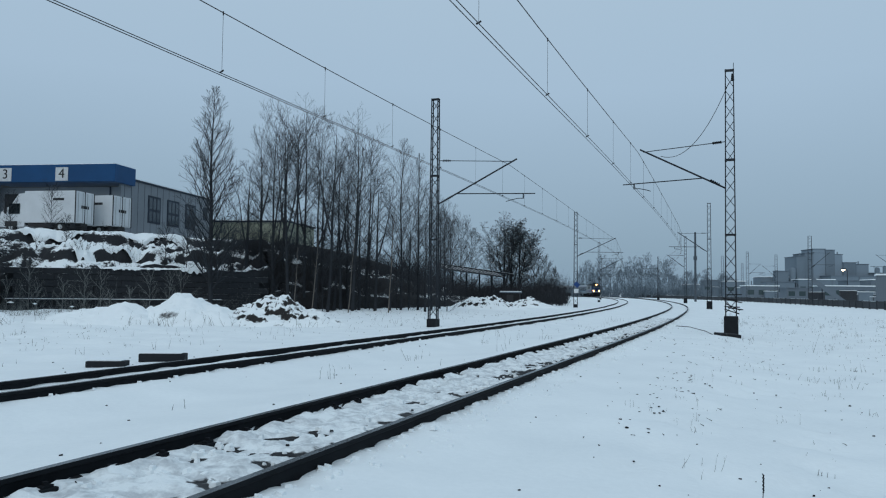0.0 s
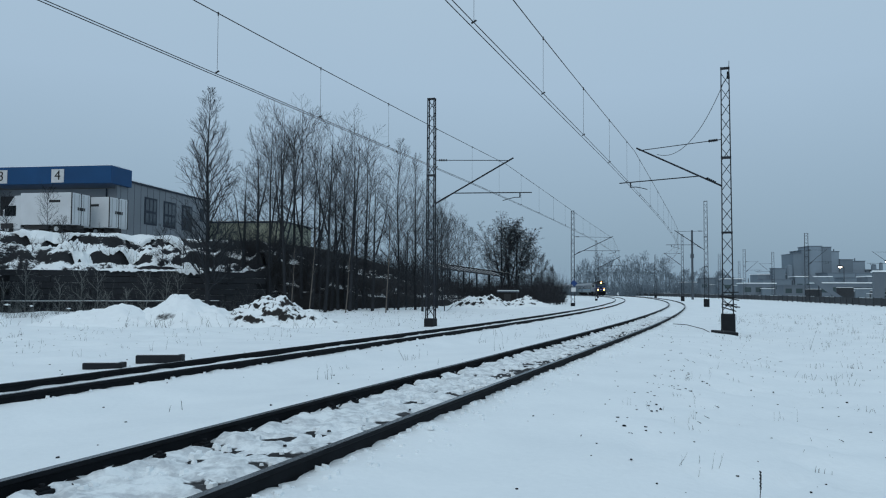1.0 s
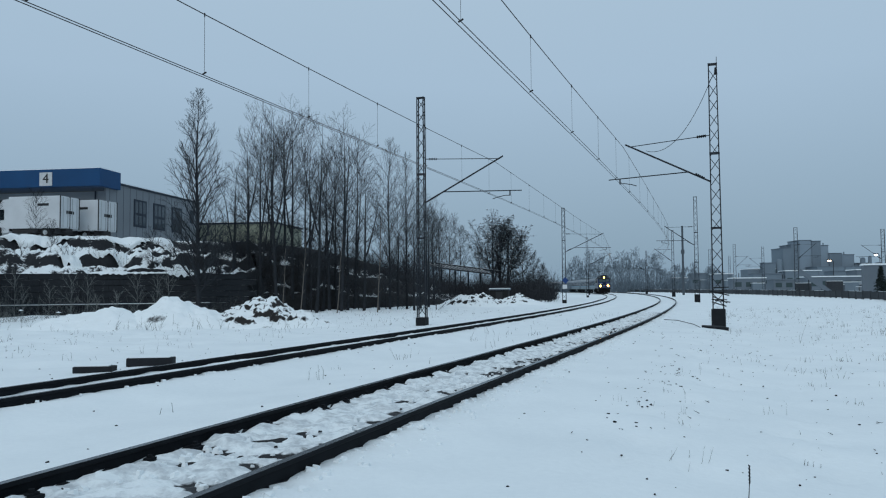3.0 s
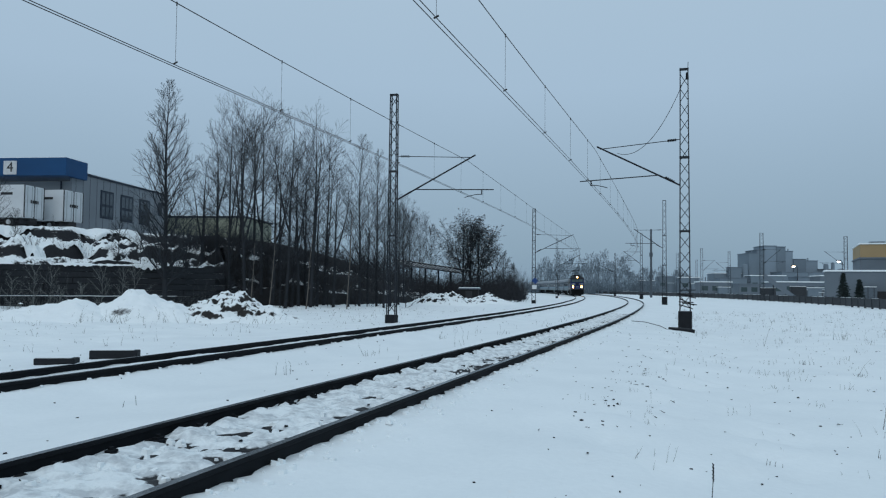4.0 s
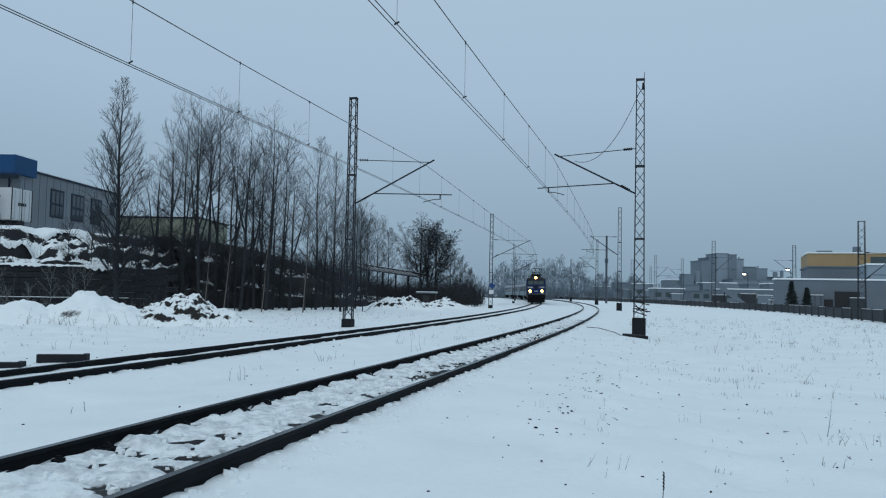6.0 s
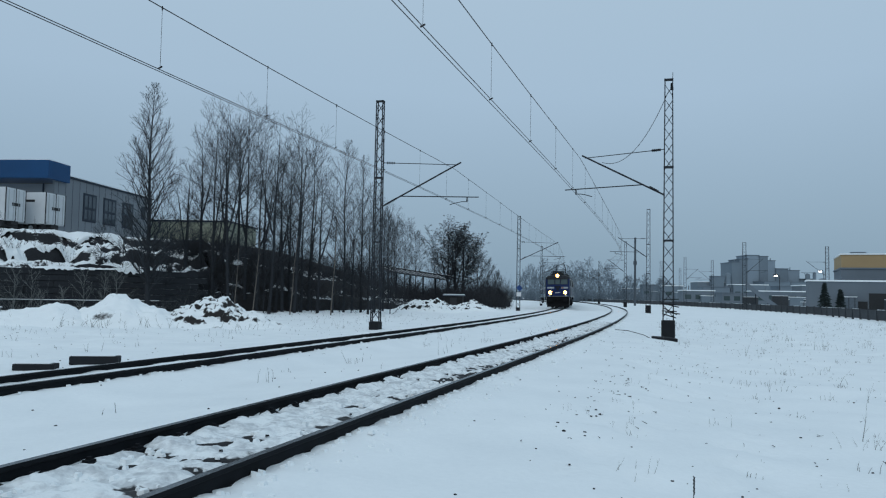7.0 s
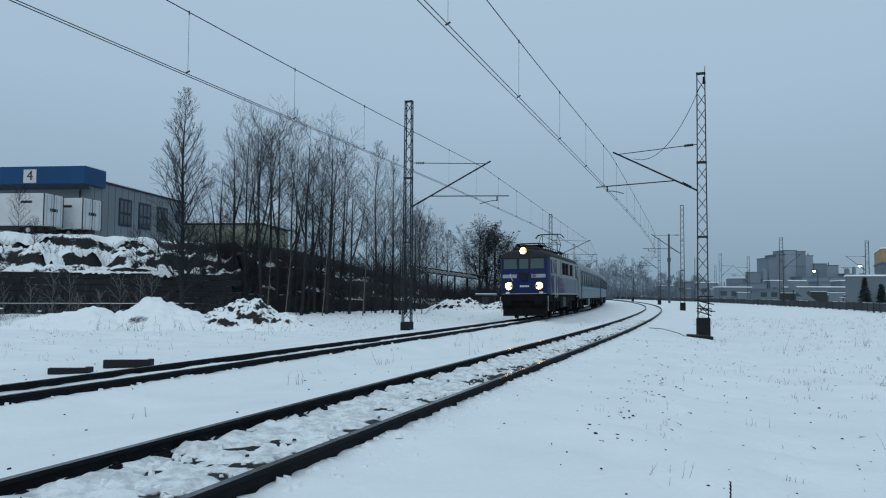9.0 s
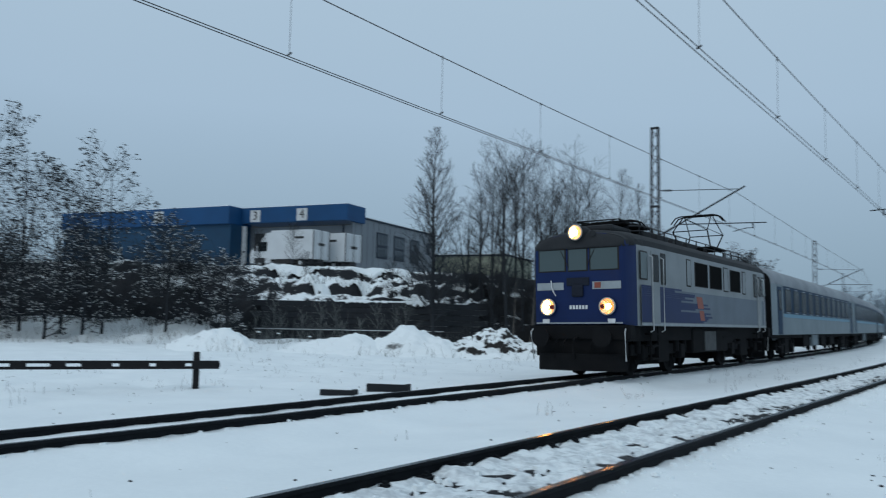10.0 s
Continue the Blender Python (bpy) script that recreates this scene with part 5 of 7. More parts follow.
# ---------------------------------------------------------------- undergrowth
def undergrowth(name, spots, label, mat, seed, stems=14, thick=1.0, snow=0.0):
    rnd = random.Random(seed)
    vs, fs, sv, sf = [], [], [], []
    for x, y, z, h in spots:
        for _ in range(stems):
            o = Vector((x + rnd.uniform(-0.7, 0.7), y + rnd.uniform(-0.7, 0.7), z - 0.15))
            d = Vector((rnd.uniform(-0.6, 0.6), rnd.uniform(-0.6, 0.6), 1)).normalized()
            L = h * rnd.uniform(0.45, 1.0)
            r = 0.011 * thick
            for k in range(3):
                q = o + d * (L / 3)
                stick(vs, fs, o, q, r, r * 0.7, 3)
                for _ in range(2):
                    e = (d + Vector((rnd.uniform(-1, 1), rnd.uniform(-1, 1), rnd.uniform(-0.2, 0.8)))).normalized()
                    s = o.lerp(q, rnd.random())
                    stick(vs, fs, s, s + e * L * 0.28 * rnd.uniform(0.5, 1.2), r * 0.6, r * 0.3, 3)
                    if rnd.random() < snow:
                        tuft(sv, sf, s + e * L * 0.2, rnd.uniform(0.06, 0.19), 0.45, rnd)
                d = (d + Vector((rnd.uniform(-1, 1), rnd.uniform(-1, 1), rnd.uniform(-0.4, 0.3))) * 0.35).normalized()
                o, r = q, r * 0.7
    if sv:
        tagged(from_lists("snow_on_brush", sv, sf, SNOW), "clumps of snow caught in dead brush", "snow", kind="stuff")
    return tagged(from_lists(name, vs, fs, mat), label, "undergrowth", kind="stuff")


rnd = random.Random(77)
spots = []
for _ in range(560):
    d = rnd.uniform(D_WOOD - 3, along(13))
    o, back = soft_foot(d)
    p = rnd.uniform(-0.7, 9.0)
    x, y = o.x + back.x * p, o.y + back.y * p
    spots.append((x, y, bank_height(x, y, p) if p > 0.3 else ground_z(x, y), rnd.uniform(1.2, 3.6) * (0.55 if p < 0.6 else 1.0)))
for _ in range(230):
    y = rnd.uniform(108, 132)
    x = y * rnd.uniform(0.06, 0.152)
    spots.append((x, y, ground_z(x, y), rnd.uniform(2.5, 5.2) * (1.1 - 4 * max(0, x / y - 0.11))))
undergrowth("undergrowth_wooded", spots, "dense dark leafless undergrowth beneath the trees", BRUSH, 1, 12, 1.25)
spots = []
for _ in range(300):
    d = rnd.uniform(along(-60), D_WOOD)
    o, back = soft_foot(d)
    p = rnd.choice((rnd.uniform(-0.9, -0.1), rnd.uniform(0.6, 9), rnd.uniform(2.0, 7.0)))
    x, y = o.x + back.x * p, o.y + back.y * p
    if noise.noise((x * 0.3, y * 0.3, 8.0)) > -0.15:
        spots.append((x, y, bank_height(x, y, p) if p > 0.3 else -0.3, rnd.uniform(0.4, 1.5)))
undergrowth("undergrowth_terraces", spots, "dead brush on the snowy terraces, bent under snow", BRUSH, 2, 8, 1.2)
spots = []
for cx, cy, w in ((-12, 36.2, 3.5), (-15.5, 35.6, 3.5), (-8, 36.6, 2.5), (-22, 35.0, 3), (-9.5, 36.0, 3), (-10.6, 36.4, 1.0), (-18.5, 36, 3)):
    for _ in range(4):
        x, y = cx + rnd.uniform(-w, w), cy + rnd.uniform(-1.2, 0.9)
        spots.append((x, y, -0.25, rnd.uniform(0.3, 0.9)))
undergrowth("undergrowth_mounds", spots, "dry weeds standing round the snow heaps", DRY_GRASS, 12, 5, 0.7)
spots = []
for _ in range(520):
    x = rnd.uniform(-52, -27)
    y = 51.5 + (x + 28) * 0.36 + rnd.uniform(-4.0, 10.0)
    p = past_foot(x, y)
    if -x / y > 0.57:
        spots.append((x, y, max(ground_z(x, y), bank_height(x, y, p)) if p > 0.3 else ground_z(x, y), rnd.uniform(0.8, 3.2)))
undergrowth("undergrowth_bushes", spots, "tangled dead brush with snow at the foot of the bank", BRUSH, 3, 9, 1.3, 0.012)
spots = []
for _ in range(150):
    x = rnd.uniform(-48, -20)
    y = 46.5 + (x + 28) * 0.36 + rnd.uniform(-9, 2.5) * smooth(-18, -34, x)
    spots.append((x, y, ground_z(x, y), rnd.uniform(0.3, 1.0)))
undergrowth("undergrowth_slope", spots, "pale dry grass and weeds on the snowy slope", DRY_GRASS, 13, 8, 0.9, 0.01)

spots = []
for _ in range(130):
    o, back = soft_foot(rnd.uniform(along(-46), along(-13)))
    p = rnd.uniform(-1.0, -0.3)
    spots.append((o.x + back.x * p, o.y + back.y * p, -0.3, rnd.uniform(0.8, 2.6)))
undergrowth("wall_brush", spots, "pale dead stems standing before the dark wall", DRY_GRASS, 9, 4, 0.75)

# ---------------------------------------------------------------- warehouse, hall and box trucks on the yard
W_GREY = material("grey_sandwich_panel", (0.19, 0.215, 0.24), 0.6, 0, (0.155, 0.175, 0.195), 0.4, 0.7, 10, 0.05, 0.01)
W_BLUE = material("blue_fascia_sheet", (0.004, 0.062, 0.175), 0.6, 0, (0.003, 0.042, 0.12), 0.5, 0.7, 10, 0.05, 0.01)
W_TEAL = material("dark_blue_cladding", (0.006, 0.048, 0.105), 0.6, 0, (0.005, 0.032, 0.07), 0.5, 0.7, 10, 0.05, 0.01)
W_DARK = material("dark_dock_opening", (0.03, 0.033, 0.036), 0.8, 0, bump=0)
W_FRAME = material("dark_window_frame", (0.012, 0.022, 0.040), 0.6, 0, bump=0)
HALL_GLASS = glass_material("grey_hall_glass", (0.05, 0.065, 0.08), 0.12, 0.4)
W_PALE = material("white_sign_board", (0.62, 0.64, 0.65), 0.6, 0, bump=0)
INK = material("black_lettering", (0.02, 0.02, 0.02), 0.7, 0, bump=0)
GREEN_WALL = material("pale_green_wall", (0.30, 0.32, 0.25), 0.8, 0, (0.22, 0.24, 0.19), 0.4, 0.8, 8, 0.1, 0.02)
TRUCK_WHITE = material("white_truck_panel", (0.62, 0.65, 0.67), 0.5, 0, (0.48, 0.5, 0.52), 0.8, 0.7, 12, 0.03, 0.005)
TRUCK_TRIM = material("dark_truck_trim", (0.03, 0.03, 0.032), 0.7, 0, bump=0)


def text_mesh(body, size, m, mat, parent, name="numeral"):
    cu = bpy.data.curves.new(name, "FONT")
    cu.body, cu.size, cu.align_x, cu.align_y, cu.extrude = body, size, "CENTER", "CENTER", 0.01
    tmp = bpy.data.objects.new(name, cu)
    scene.collection.objects.link(tmp)
    dg = bpy.context.evaluated_depsgraph_get()
    me = bpy.data.meshes.new_from_object(tmp.evaluated_get(dg))
    bpy.data.objects.remove(tmp)
    me.materials.clear()
    me.materials.append(mat)
    ob = new(name, me)
    ob.parent = parent
    ob.matrix_basis = m
    return ob


YARD = 5.75
# local x along the front to the right, y into the building, z up from the yard
hall = thing("warehouse", Matrix.Translation((-29.8, 74.0, YARD + 0.61)) @ pose(0, 0, 0, 0, 0, -9), "grey warehouse with a deep blue fascia over numbered loading docks", "warehouse")
part("front_wall", box(bmesh.new(), -36, -0.2, 0, 0.3, -1.6, 4.2), W_GREY, hall)
side_wall = part("side_wall", box(bmesh.new(), -0.2, 0.0, 0, 19.5, -1.6, 5.02), W_GREY, hall, "grey panelled wall with three windows")
for k in range(16):
    part("panel_joint", box(bmesh.new(), 0.0, 0.012, 1.2 * k + 0.6, 1.2 * k + 0.63, -0.6, 5.0), W_FRAME, side_wall)
part("roof", box(bmesh.new(), -36, 0.12, 0.1, 19.6, 5.02, 5.2), W_FRAME, hall, "flat roof with a dark edge")
part("roof_snow", box(bmesh.new(), -35.9, 0.0, 0.2, 19.5, 5.2, 5.3), SNOW, hall, "snow on the roof edge")
part("fascia", box(bmesh.new(), -12.4, 0.35, -1.6, 1.9, 4.5, 6.1, 0.03), W_BLUE, hall, "deep blue fascia box above the docks")
part("fascia_snow", box(bmesh.new(), -12.4, 0.3, -1.55, 1.8, 6.1, 6.16), SNOW, hall)
blk = part("blue_annex", box(bmesh.new(), -36, -12.4, -3.2, 0.0, -1.6, 4.3), W_TEAL, hall, "dark blue clad dock annex")
part("annex_fascia", box(bmesh.new(), -36, -12.35, -3.6, 0.1, 4.3, 6.1, 0.03), W_BLUE, hall, "blue fascia above the annex")
part("annex_snow", box(bmesh.new(), -35.9, -12.45, -3.5, 0.0, 6.1, 6.18), SNOW, hall)
part("dock_opening", box(bmesh.new(), -11.8, -5.0, -0.02, 0.1, -0.3, 3.6), W_DARK, hall, "dark loading dock opening")
part("dock_post", box(bmesh.new(), -12.35, -11.95, -1.4, -1.1, -0.6, 4.25), W_PALE, hall)
part("downpipe", cyl(bmesh.new(), (-1.0, -0.08, 0), (-1.0, -0.08, 4.2), 0.07), W_FRAME, hall)
for x, yy, s in ((-4.9, -1.6, "4"), (-10.6, -1.6, "3"), (-21.6, -3.6, "2")):
    sign = part("number_board", box(bmesh.new(), x - 0.62, x + 0.62, yy - 0.05, yy - 0.01, 4.6, 5.82), W_PALE, hall, "white board with a black dock number")
    text_mesh(s, 1.25, Matrix.Translation((x, yy - 0.062, 5.22)) @ pose(0, 0, 0, 90, 0, 0), INK, sign)
for a, b in ((4.9, 7.3), (8.7, 11.2), (12.7, 15.0), (16.9, 17.9)):
    w = part("window", box(bmesh.new(), -0.02, 0.05, a, b, 1.3 if b < 16 else 2.6, 4.0), W_FRAME, hall, "window with a dark blue frame")
    for k in range(3):
        for r in range(2):
            y0, y1 = a + 0.2 + (b - a - 0.2) / 3 * k, a + (b - a - 0.2) / 3 * (k + 1)
            z0, z1 = ((1.5, 2.45), (2.68, 3.8))[r]
            if b > 16 and r == 0:
                continue
            part("pane", box(bmesh.new(), 0.045, 0.06, y0, y1, z0, z1), HALL_GLASS, w)
green = thing("storage_hall", Matrix.Translation((-27.5, 95, 5.0)) @ pose(0, 0, 0, 0, 0, -9), "low pale green storage hall behind the trees", "building")
part("wall", box(bmesh.new(), 0, 9.4, 0, 10, -1.5, 4.1), GREEN_WALL, green)
part("roof", box(bmesh.new(), -0.2, 9.6, -0.25, 10.2, 4.1, 4.28), W_FRAME, green)
part("roof_snow", box(bmesh.new(), -0.1, 9.5, -0.1, 10.1, 4.28, 4.34), SNOW, green)
for k in range(3):
    part("pilaster", box(bmesh.new(), 1.3 + k * 2.8, 1.6 + k * 2.8, -0.08, 0.0, -1.5, 4.1), GREEN_WALL, green)


def box_truck(m, label, length=5.2):
    """Rear at the origin, cab towards -x."""
    tr = thing("box_truck", m, label, "truck", "box trucks on the yard")
    bm = box(bmesh.new(), -length, 0, -1.25, 1.25, 0.75, 3.35, 0.04)
    body = part("cargo_box", bm, TRUCK_WHITE, tr, "plain white cargo box")
    for y in (-0.61, 0.61):
        d = part("rear_door", box(bmesh.new(), 0.0, 0.04, y - 0.58, y + 0.58, 0.85, 3.25, 0.01), TRUCK_WHITE, body)
        for yy in (-0.3, 0.3):
            part("lock_bar", cyl(bmesh.new(), (0.06, y + yy, 0.85), (0.06, y + yy, 3.25), 0.025, n=6), CHROME, d)
    for y in (-1.25, 0.0, 1.25):
        part("door_frame", box(bmesh.new(), 0.0, 0.055, y - 0.04, y + 0.04, 0.75, 3.35), TRUCK_TRIM, body)
    part("badge", box(bmesh.new(), 0.05, 0.07, -0.5, 0.5, 1.95, 2.2), TRUCK_TRIM, body)
    part("badge", box(bmesh.new(), -2.0, -1.0, -1.265, -1.24, 2.55, 2.75), TRUCK_TRIM, body)
    cab = bmesh.new()
    prof = [(-length - 0.1, 0.45), (-length - 0.1, 3.2), (-length - 0.7, 3.15), (-length - 1.35, 2.25), (-length - 2.25, 1.65), (-length - 2.4, 1.2), (-length - 2.4, 0.45)]
    loft(cab, [[Vector((x, y * k, z)) for x, z in prof] for y, k in ((-1.1, 0.94), (-1.02, 1.0), (1.02, 1.0), (1.1, 0.94))])
    cabin = part("cab", cab, TRUCK_WHITE, tr, "white rounded cab with a roof deflector")
    for sy in (-1, 1):
        part("cab_window", box(bmesh.new(), -length - 1.55, -length - 0.55, sy * 1.06 - 0.03, sy * 1.06 + 0.03, 1.5, 2.35), WINDOW, cabin)
        part("mirror", box(bmesh.new(), -length - 1.75, -length - 1.6, sy * 1.3 - 0.1, sy * 1.3 + 0.1, 1.5, 2.0, 0.03), TRUCK_TRIM, cabin)
    ws = box(bmesh.new(), -0.02, 0.02, -0.85, 0.85, -0.52, 0.45, 0, 0, Matrix.Translation((-length - 1.80, 0, 1.98)) @ pose(0, 0, 0, 0, 56, 0))
    part("windscreen", ws, WINDOW, cabin)
    part("cab_gap", box(bmesh.new(), -length - 0.1, -length, -1.0, 1.0, 0.6, 3.0), TRUCK_TRIM, tr)
    for sy in (-1, 1):
        part("side_skirt", box(bmesh.new(), -length + 0.3, -2.1, sy * 1.1 - 0.04, sy * 1.1 + 0.04, 0.42, 0.78), TRUCK_TRIM, tr)
        part("wheel_arch", box(bmesh.new(), -length - 1.85, -length - 0.75, sy * 1.07 - 0.04, sy * 1.07 + 0.04, 0.45, 0.9, 0.03), TRUCK_TRIM, tr)
    part("chassis", box(bmesh.new(), -length - 2.1, 0, -0.45, 0.45, 0.5, 0.76), TRUCK_TRIM, tr)
    for x in (-1.4, -length - 1.3):
        for sy in (-1, 1):
            wh = part("wheel", cyl(bmesh.new(), (x, sy * 0.82, 0.42), (x, sy * 1.08, 0.42), 0.42, n=20), RUBBER, tr)
            part("hub", cyl(bmesh.new(), (x, sy * 1.08, 0.42), (x, sy * 1.1, 0.42), 0.2, n=12), CHROME, wh)
    part("mudflap", box(bmesh.new(), -0.5, -0.45, -1.1, 1.1, 0.3, 0.75), TRUCK_TRIM, tr)
    return tr


box_truck(Matrix.Translation((-29.6, 66.2, YARD + 0.0)) @ pose(0, 0, 0, 0, 0, -10), "white box truck on the snowy yard, rear doors shut", 4.6)
box_truck(Matrix.Translation((-27.75, 69.3, YARD + 0.0)) @ pose(0, 0, 0, 0, 0, -14), "white box truck parked beside another on the snowy yard")


# ---------------------------------------------------------------- beyond the field: fence, second line, works
def cam_side(px, forward, yaw=0.0):
    """A place by its bearing (offset over distance) and distance along a heading of yaw degrees."""
    a = radians(yaw)
    lat = px * forward
    return Vector((forward * math.sin(a) + lat * math.cos(a), forward * math.cos(a) - lat * math.sin(a), 0))


FENCE = [Vector(p) for p in ((30, 28, 0), (40, 58, 0), (51.5, 92.5, 0), (61.5, 137, 0), (69.5, 190, 0), (74, 250, 0), (75, 330, 0))]


def past_fence(p):
    """True beyond the fence, seen from the tracks."""
    for a, b in zip(FENCE, FENCE[1:]):
        if a.y <= p.y <= b.y:
            return p.x > a.x + (b.x - a.x) * (p.y - a.y) / (b.y - a.y) + 2.0
    return False


fence = thing("concrete_fence", Matrix(), "long low fence of dark grey concrete panels between posts", "fence", kind="structure")
bm = box(bmesh.new(), -1.42, 1.42, -0.05, 0.05, 0.0, 0.80, 0.01)
box(bm, -1.42, 1.42, -0.075, 0.075, 0.80, 0.90, 0.01)
panel_data = bpy.data.meshes.new("panel")
bm.to_mesh(panel_data)
bm.free()
panel_data.materials.append(PALE_WALL)
bm = box(bmesh.new(), -0.09, 0.09, -0.1, 0.1, -0.2, 0.98, 0.015)
post_data = bpy.data.meshes.new("post")
bm.to_mesh(post_data)
bm.free()
post_data.materials.append(PALE_WALL)
bm = box(bmesh.new(), -1.4, 1.4, -0.07, 0.07, 0.905, 0.94, 0.012)
cap_data = bpy.data.meshes.new("cap_snow")
bm.to_mesh(cap_data)
bm.free()
cap_data.materials.append(SNOW)
rnd = random.Random(4)
for a, b in zip(FENCE, FENCE[1:]):
    t = (b - a).normalized()
    ang = math.degrees(math.atan2(t.y, t.x))
    n = int((b - a).length / 3.0)
    for k in range(n):
        o = a + (b - a) * ((k + 0.5) / n)
        q = a + (b - a) * (k / n)
        for data, place, dz in ((panel_data, o, rnd.uniform(-0.03, 0.03)), (post_data, q, 0.0), (cap_data, o, 0.0)):
            if data is cap_data and rnd.random() < 0.35:
                continue
            ob = new(data.name, data)
            ob.parent = fence
            ob.matrix_basis = Matrix.Translation((place.x, place.y, -0.28 + dz)) @ pose(0, 0, 0, 0, 0, ang)

# masts of the second line
for px, fw, yaw, h, arm in ((0.4545, 128, 0, 11.0, 3.2), (0.4125, 190, 0, 11.0, -3.0), (0.377, 178, 0, 11.0, 3.0), (0.346, 190, 0, 10.5, 0), (0.3705, 232, 0, 10.5, 0), (0.437, 140, 5.82, 11.0, -3.4),
                            (0.521, 68.5, 5.82, 8.4, 3.6)):
    p = cam_side(px, fw, yaw)
    lattice_mast((p.x, p.y, -0.3), h, -15, foot=0.0, w0=0.62, w1=0.5, group="masts of the second line", label="dark lattice mast of the line beyond the fence")
    if arm:
        cantilever((p.x, p.y), (p.x + arm, p.y + 0.3), 0.0, "", h - 5.2, h - 3.0)
# wall colour with distance haze mixed in
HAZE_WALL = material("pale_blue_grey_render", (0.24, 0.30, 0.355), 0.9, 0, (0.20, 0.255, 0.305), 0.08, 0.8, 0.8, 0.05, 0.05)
POLE_GREY = material("weathered_pole_concrete", (0.08, 0.098, 0.115), 0.9, 0, (0.06, 0.074, 0.088), 0.5, 0.8, 5, 0.1, 0.02)
p = cam_side(0.3124, 165)
pole = thing("light_mast", Matrix.Translation((p.x, p.y, -0.3)), "tall grey concrete lighting mast", "light mast")
part("shaft", cyl(bmesh.new(), (0, 0, 0), (0, 0, 14.2), 0.24, 0.2, 12), POLE_GREY, pole)
for z in (4.0, 8.5):
    part("collar", cyl(bmesh.new(), (0, 0, z), (0, 0, z + 0.8), 0.36, 0.36, 12), POLE_GREY, pole)

SHED_WALL = material("grey_shed_sheeting", (0.15, 0.185, 0.22), 0.8, 0, (0.115, 0.145, 0.175), 0.2, 0.8, 2, 0.05, 0.05)
OCHRE = material("ochre_cladding", (0.37, 0.265, 0.14), 0.7, 0, (0.31, 0.22, 0.12), 0.3, 0.7, 3, 0.03, 0.03)
GREY_HALL = material("grey_hall_sheeting", (0.14, 0.17, 0.20), 0.75, 0, (0.11, 0.135, 0.16), 0.2, 0.8, 3, 0.03, 0.03)
LAMP_GLOW = lamp_material("lit_street_lamp", (1.0, 0.80, 0.55), 9.0)
COLD_GLOW = lamp_material("lit_cold_lamp", (0.95, 0.97, 1.0), 6.0)
WARM_WINDOW = lamp_material("lit_office_window", (1.0, 0.72, 0.40), 1.0)


def block(owner, x0, x1, y0, y1, h, mat, name="wing", roof=True, rows=0, cols=0, z0=-1.0):
    w = part(name, box(bmesh.new(), x0, x1, y0, y1, z0, h), mat, owner)
    part("roof", box(bmesh.new(), x0 - 0.2, x1 + 0.2, y0 - 0.2, y1 + 0.2, h, h + 0.25), SNOW if roof else SHED_WALL, w, "snow-covered roof" if roof else "flat grey roof")
    for r in range(rows):
        for c in range(cols):
            cx = x0 + (x1 - x0) * (c + 0.5) / cols
            cz = h * (r + 0.55) / rows
            part("window", box(bmesh.new(), cx - (x1 - x0) / cols * 0.3, cx + (x1 - x0) / cols * 0.3, y0 - 0.06, y0 + 0.02, cz - 0.6, cz + 0.6), CAB_GLASS, w)
    return w


# stepped works far behind, the thick air's paleness mixed into the wall colours
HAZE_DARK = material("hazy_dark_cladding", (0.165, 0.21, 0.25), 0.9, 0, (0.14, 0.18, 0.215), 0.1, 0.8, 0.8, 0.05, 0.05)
p = cam_side(0.438, 335)
works = thing("factory_block", Matrix.Translation((p.x, p.y, 0)) @ pose(0, 0, 0, 0, 0, -4), "stepped factory block with tanks and pipes, coloured pale for distance haze", "factory")
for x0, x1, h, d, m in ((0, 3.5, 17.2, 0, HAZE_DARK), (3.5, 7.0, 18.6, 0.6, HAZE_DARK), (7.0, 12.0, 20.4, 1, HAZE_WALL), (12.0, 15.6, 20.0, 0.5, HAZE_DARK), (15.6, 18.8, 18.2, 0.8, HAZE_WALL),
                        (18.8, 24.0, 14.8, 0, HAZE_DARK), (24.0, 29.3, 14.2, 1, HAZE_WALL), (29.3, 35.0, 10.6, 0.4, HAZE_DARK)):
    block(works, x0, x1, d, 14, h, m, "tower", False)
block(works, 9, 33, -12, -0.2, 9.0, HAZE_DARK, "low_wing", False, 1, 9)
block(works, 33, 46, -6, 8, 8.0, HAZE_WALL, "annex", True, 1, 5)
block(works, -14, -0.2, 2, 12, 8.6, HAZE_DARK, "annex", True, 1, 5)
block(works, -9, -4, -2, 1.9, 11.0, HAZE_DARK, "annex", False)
for x, r, h in ((-2.2, 1.2, 12.0), (31.6, 1.0, 12.4), (34.5, 0.7, 13.0), (38.0, 1.6, 10.4)):
    part("tank", lathe(bmesh.new(), (x, -1.5, 0), (0, 0, 1), [(r, -0.5), (r, h), (r * 0.7, h + 0.5), (0.05, h + 0.7)], 16), HAZE_DARK, works, smooth=True)
for x, h in ((2.2, 18.4), (17.6, 19.4), (26.0, 15.6)):
    part("flue", cyl(bmesh.new(), (x, 3, 8), (x, 3, h), 0.28, 0.24, 8), HAZE_DARK, works)
part("pipe_bridge", cyl(bmesh.new(), (30, -2, 9.4), (52, -4, 8.6), 0.45, n=8), HAZE_DARK, works)
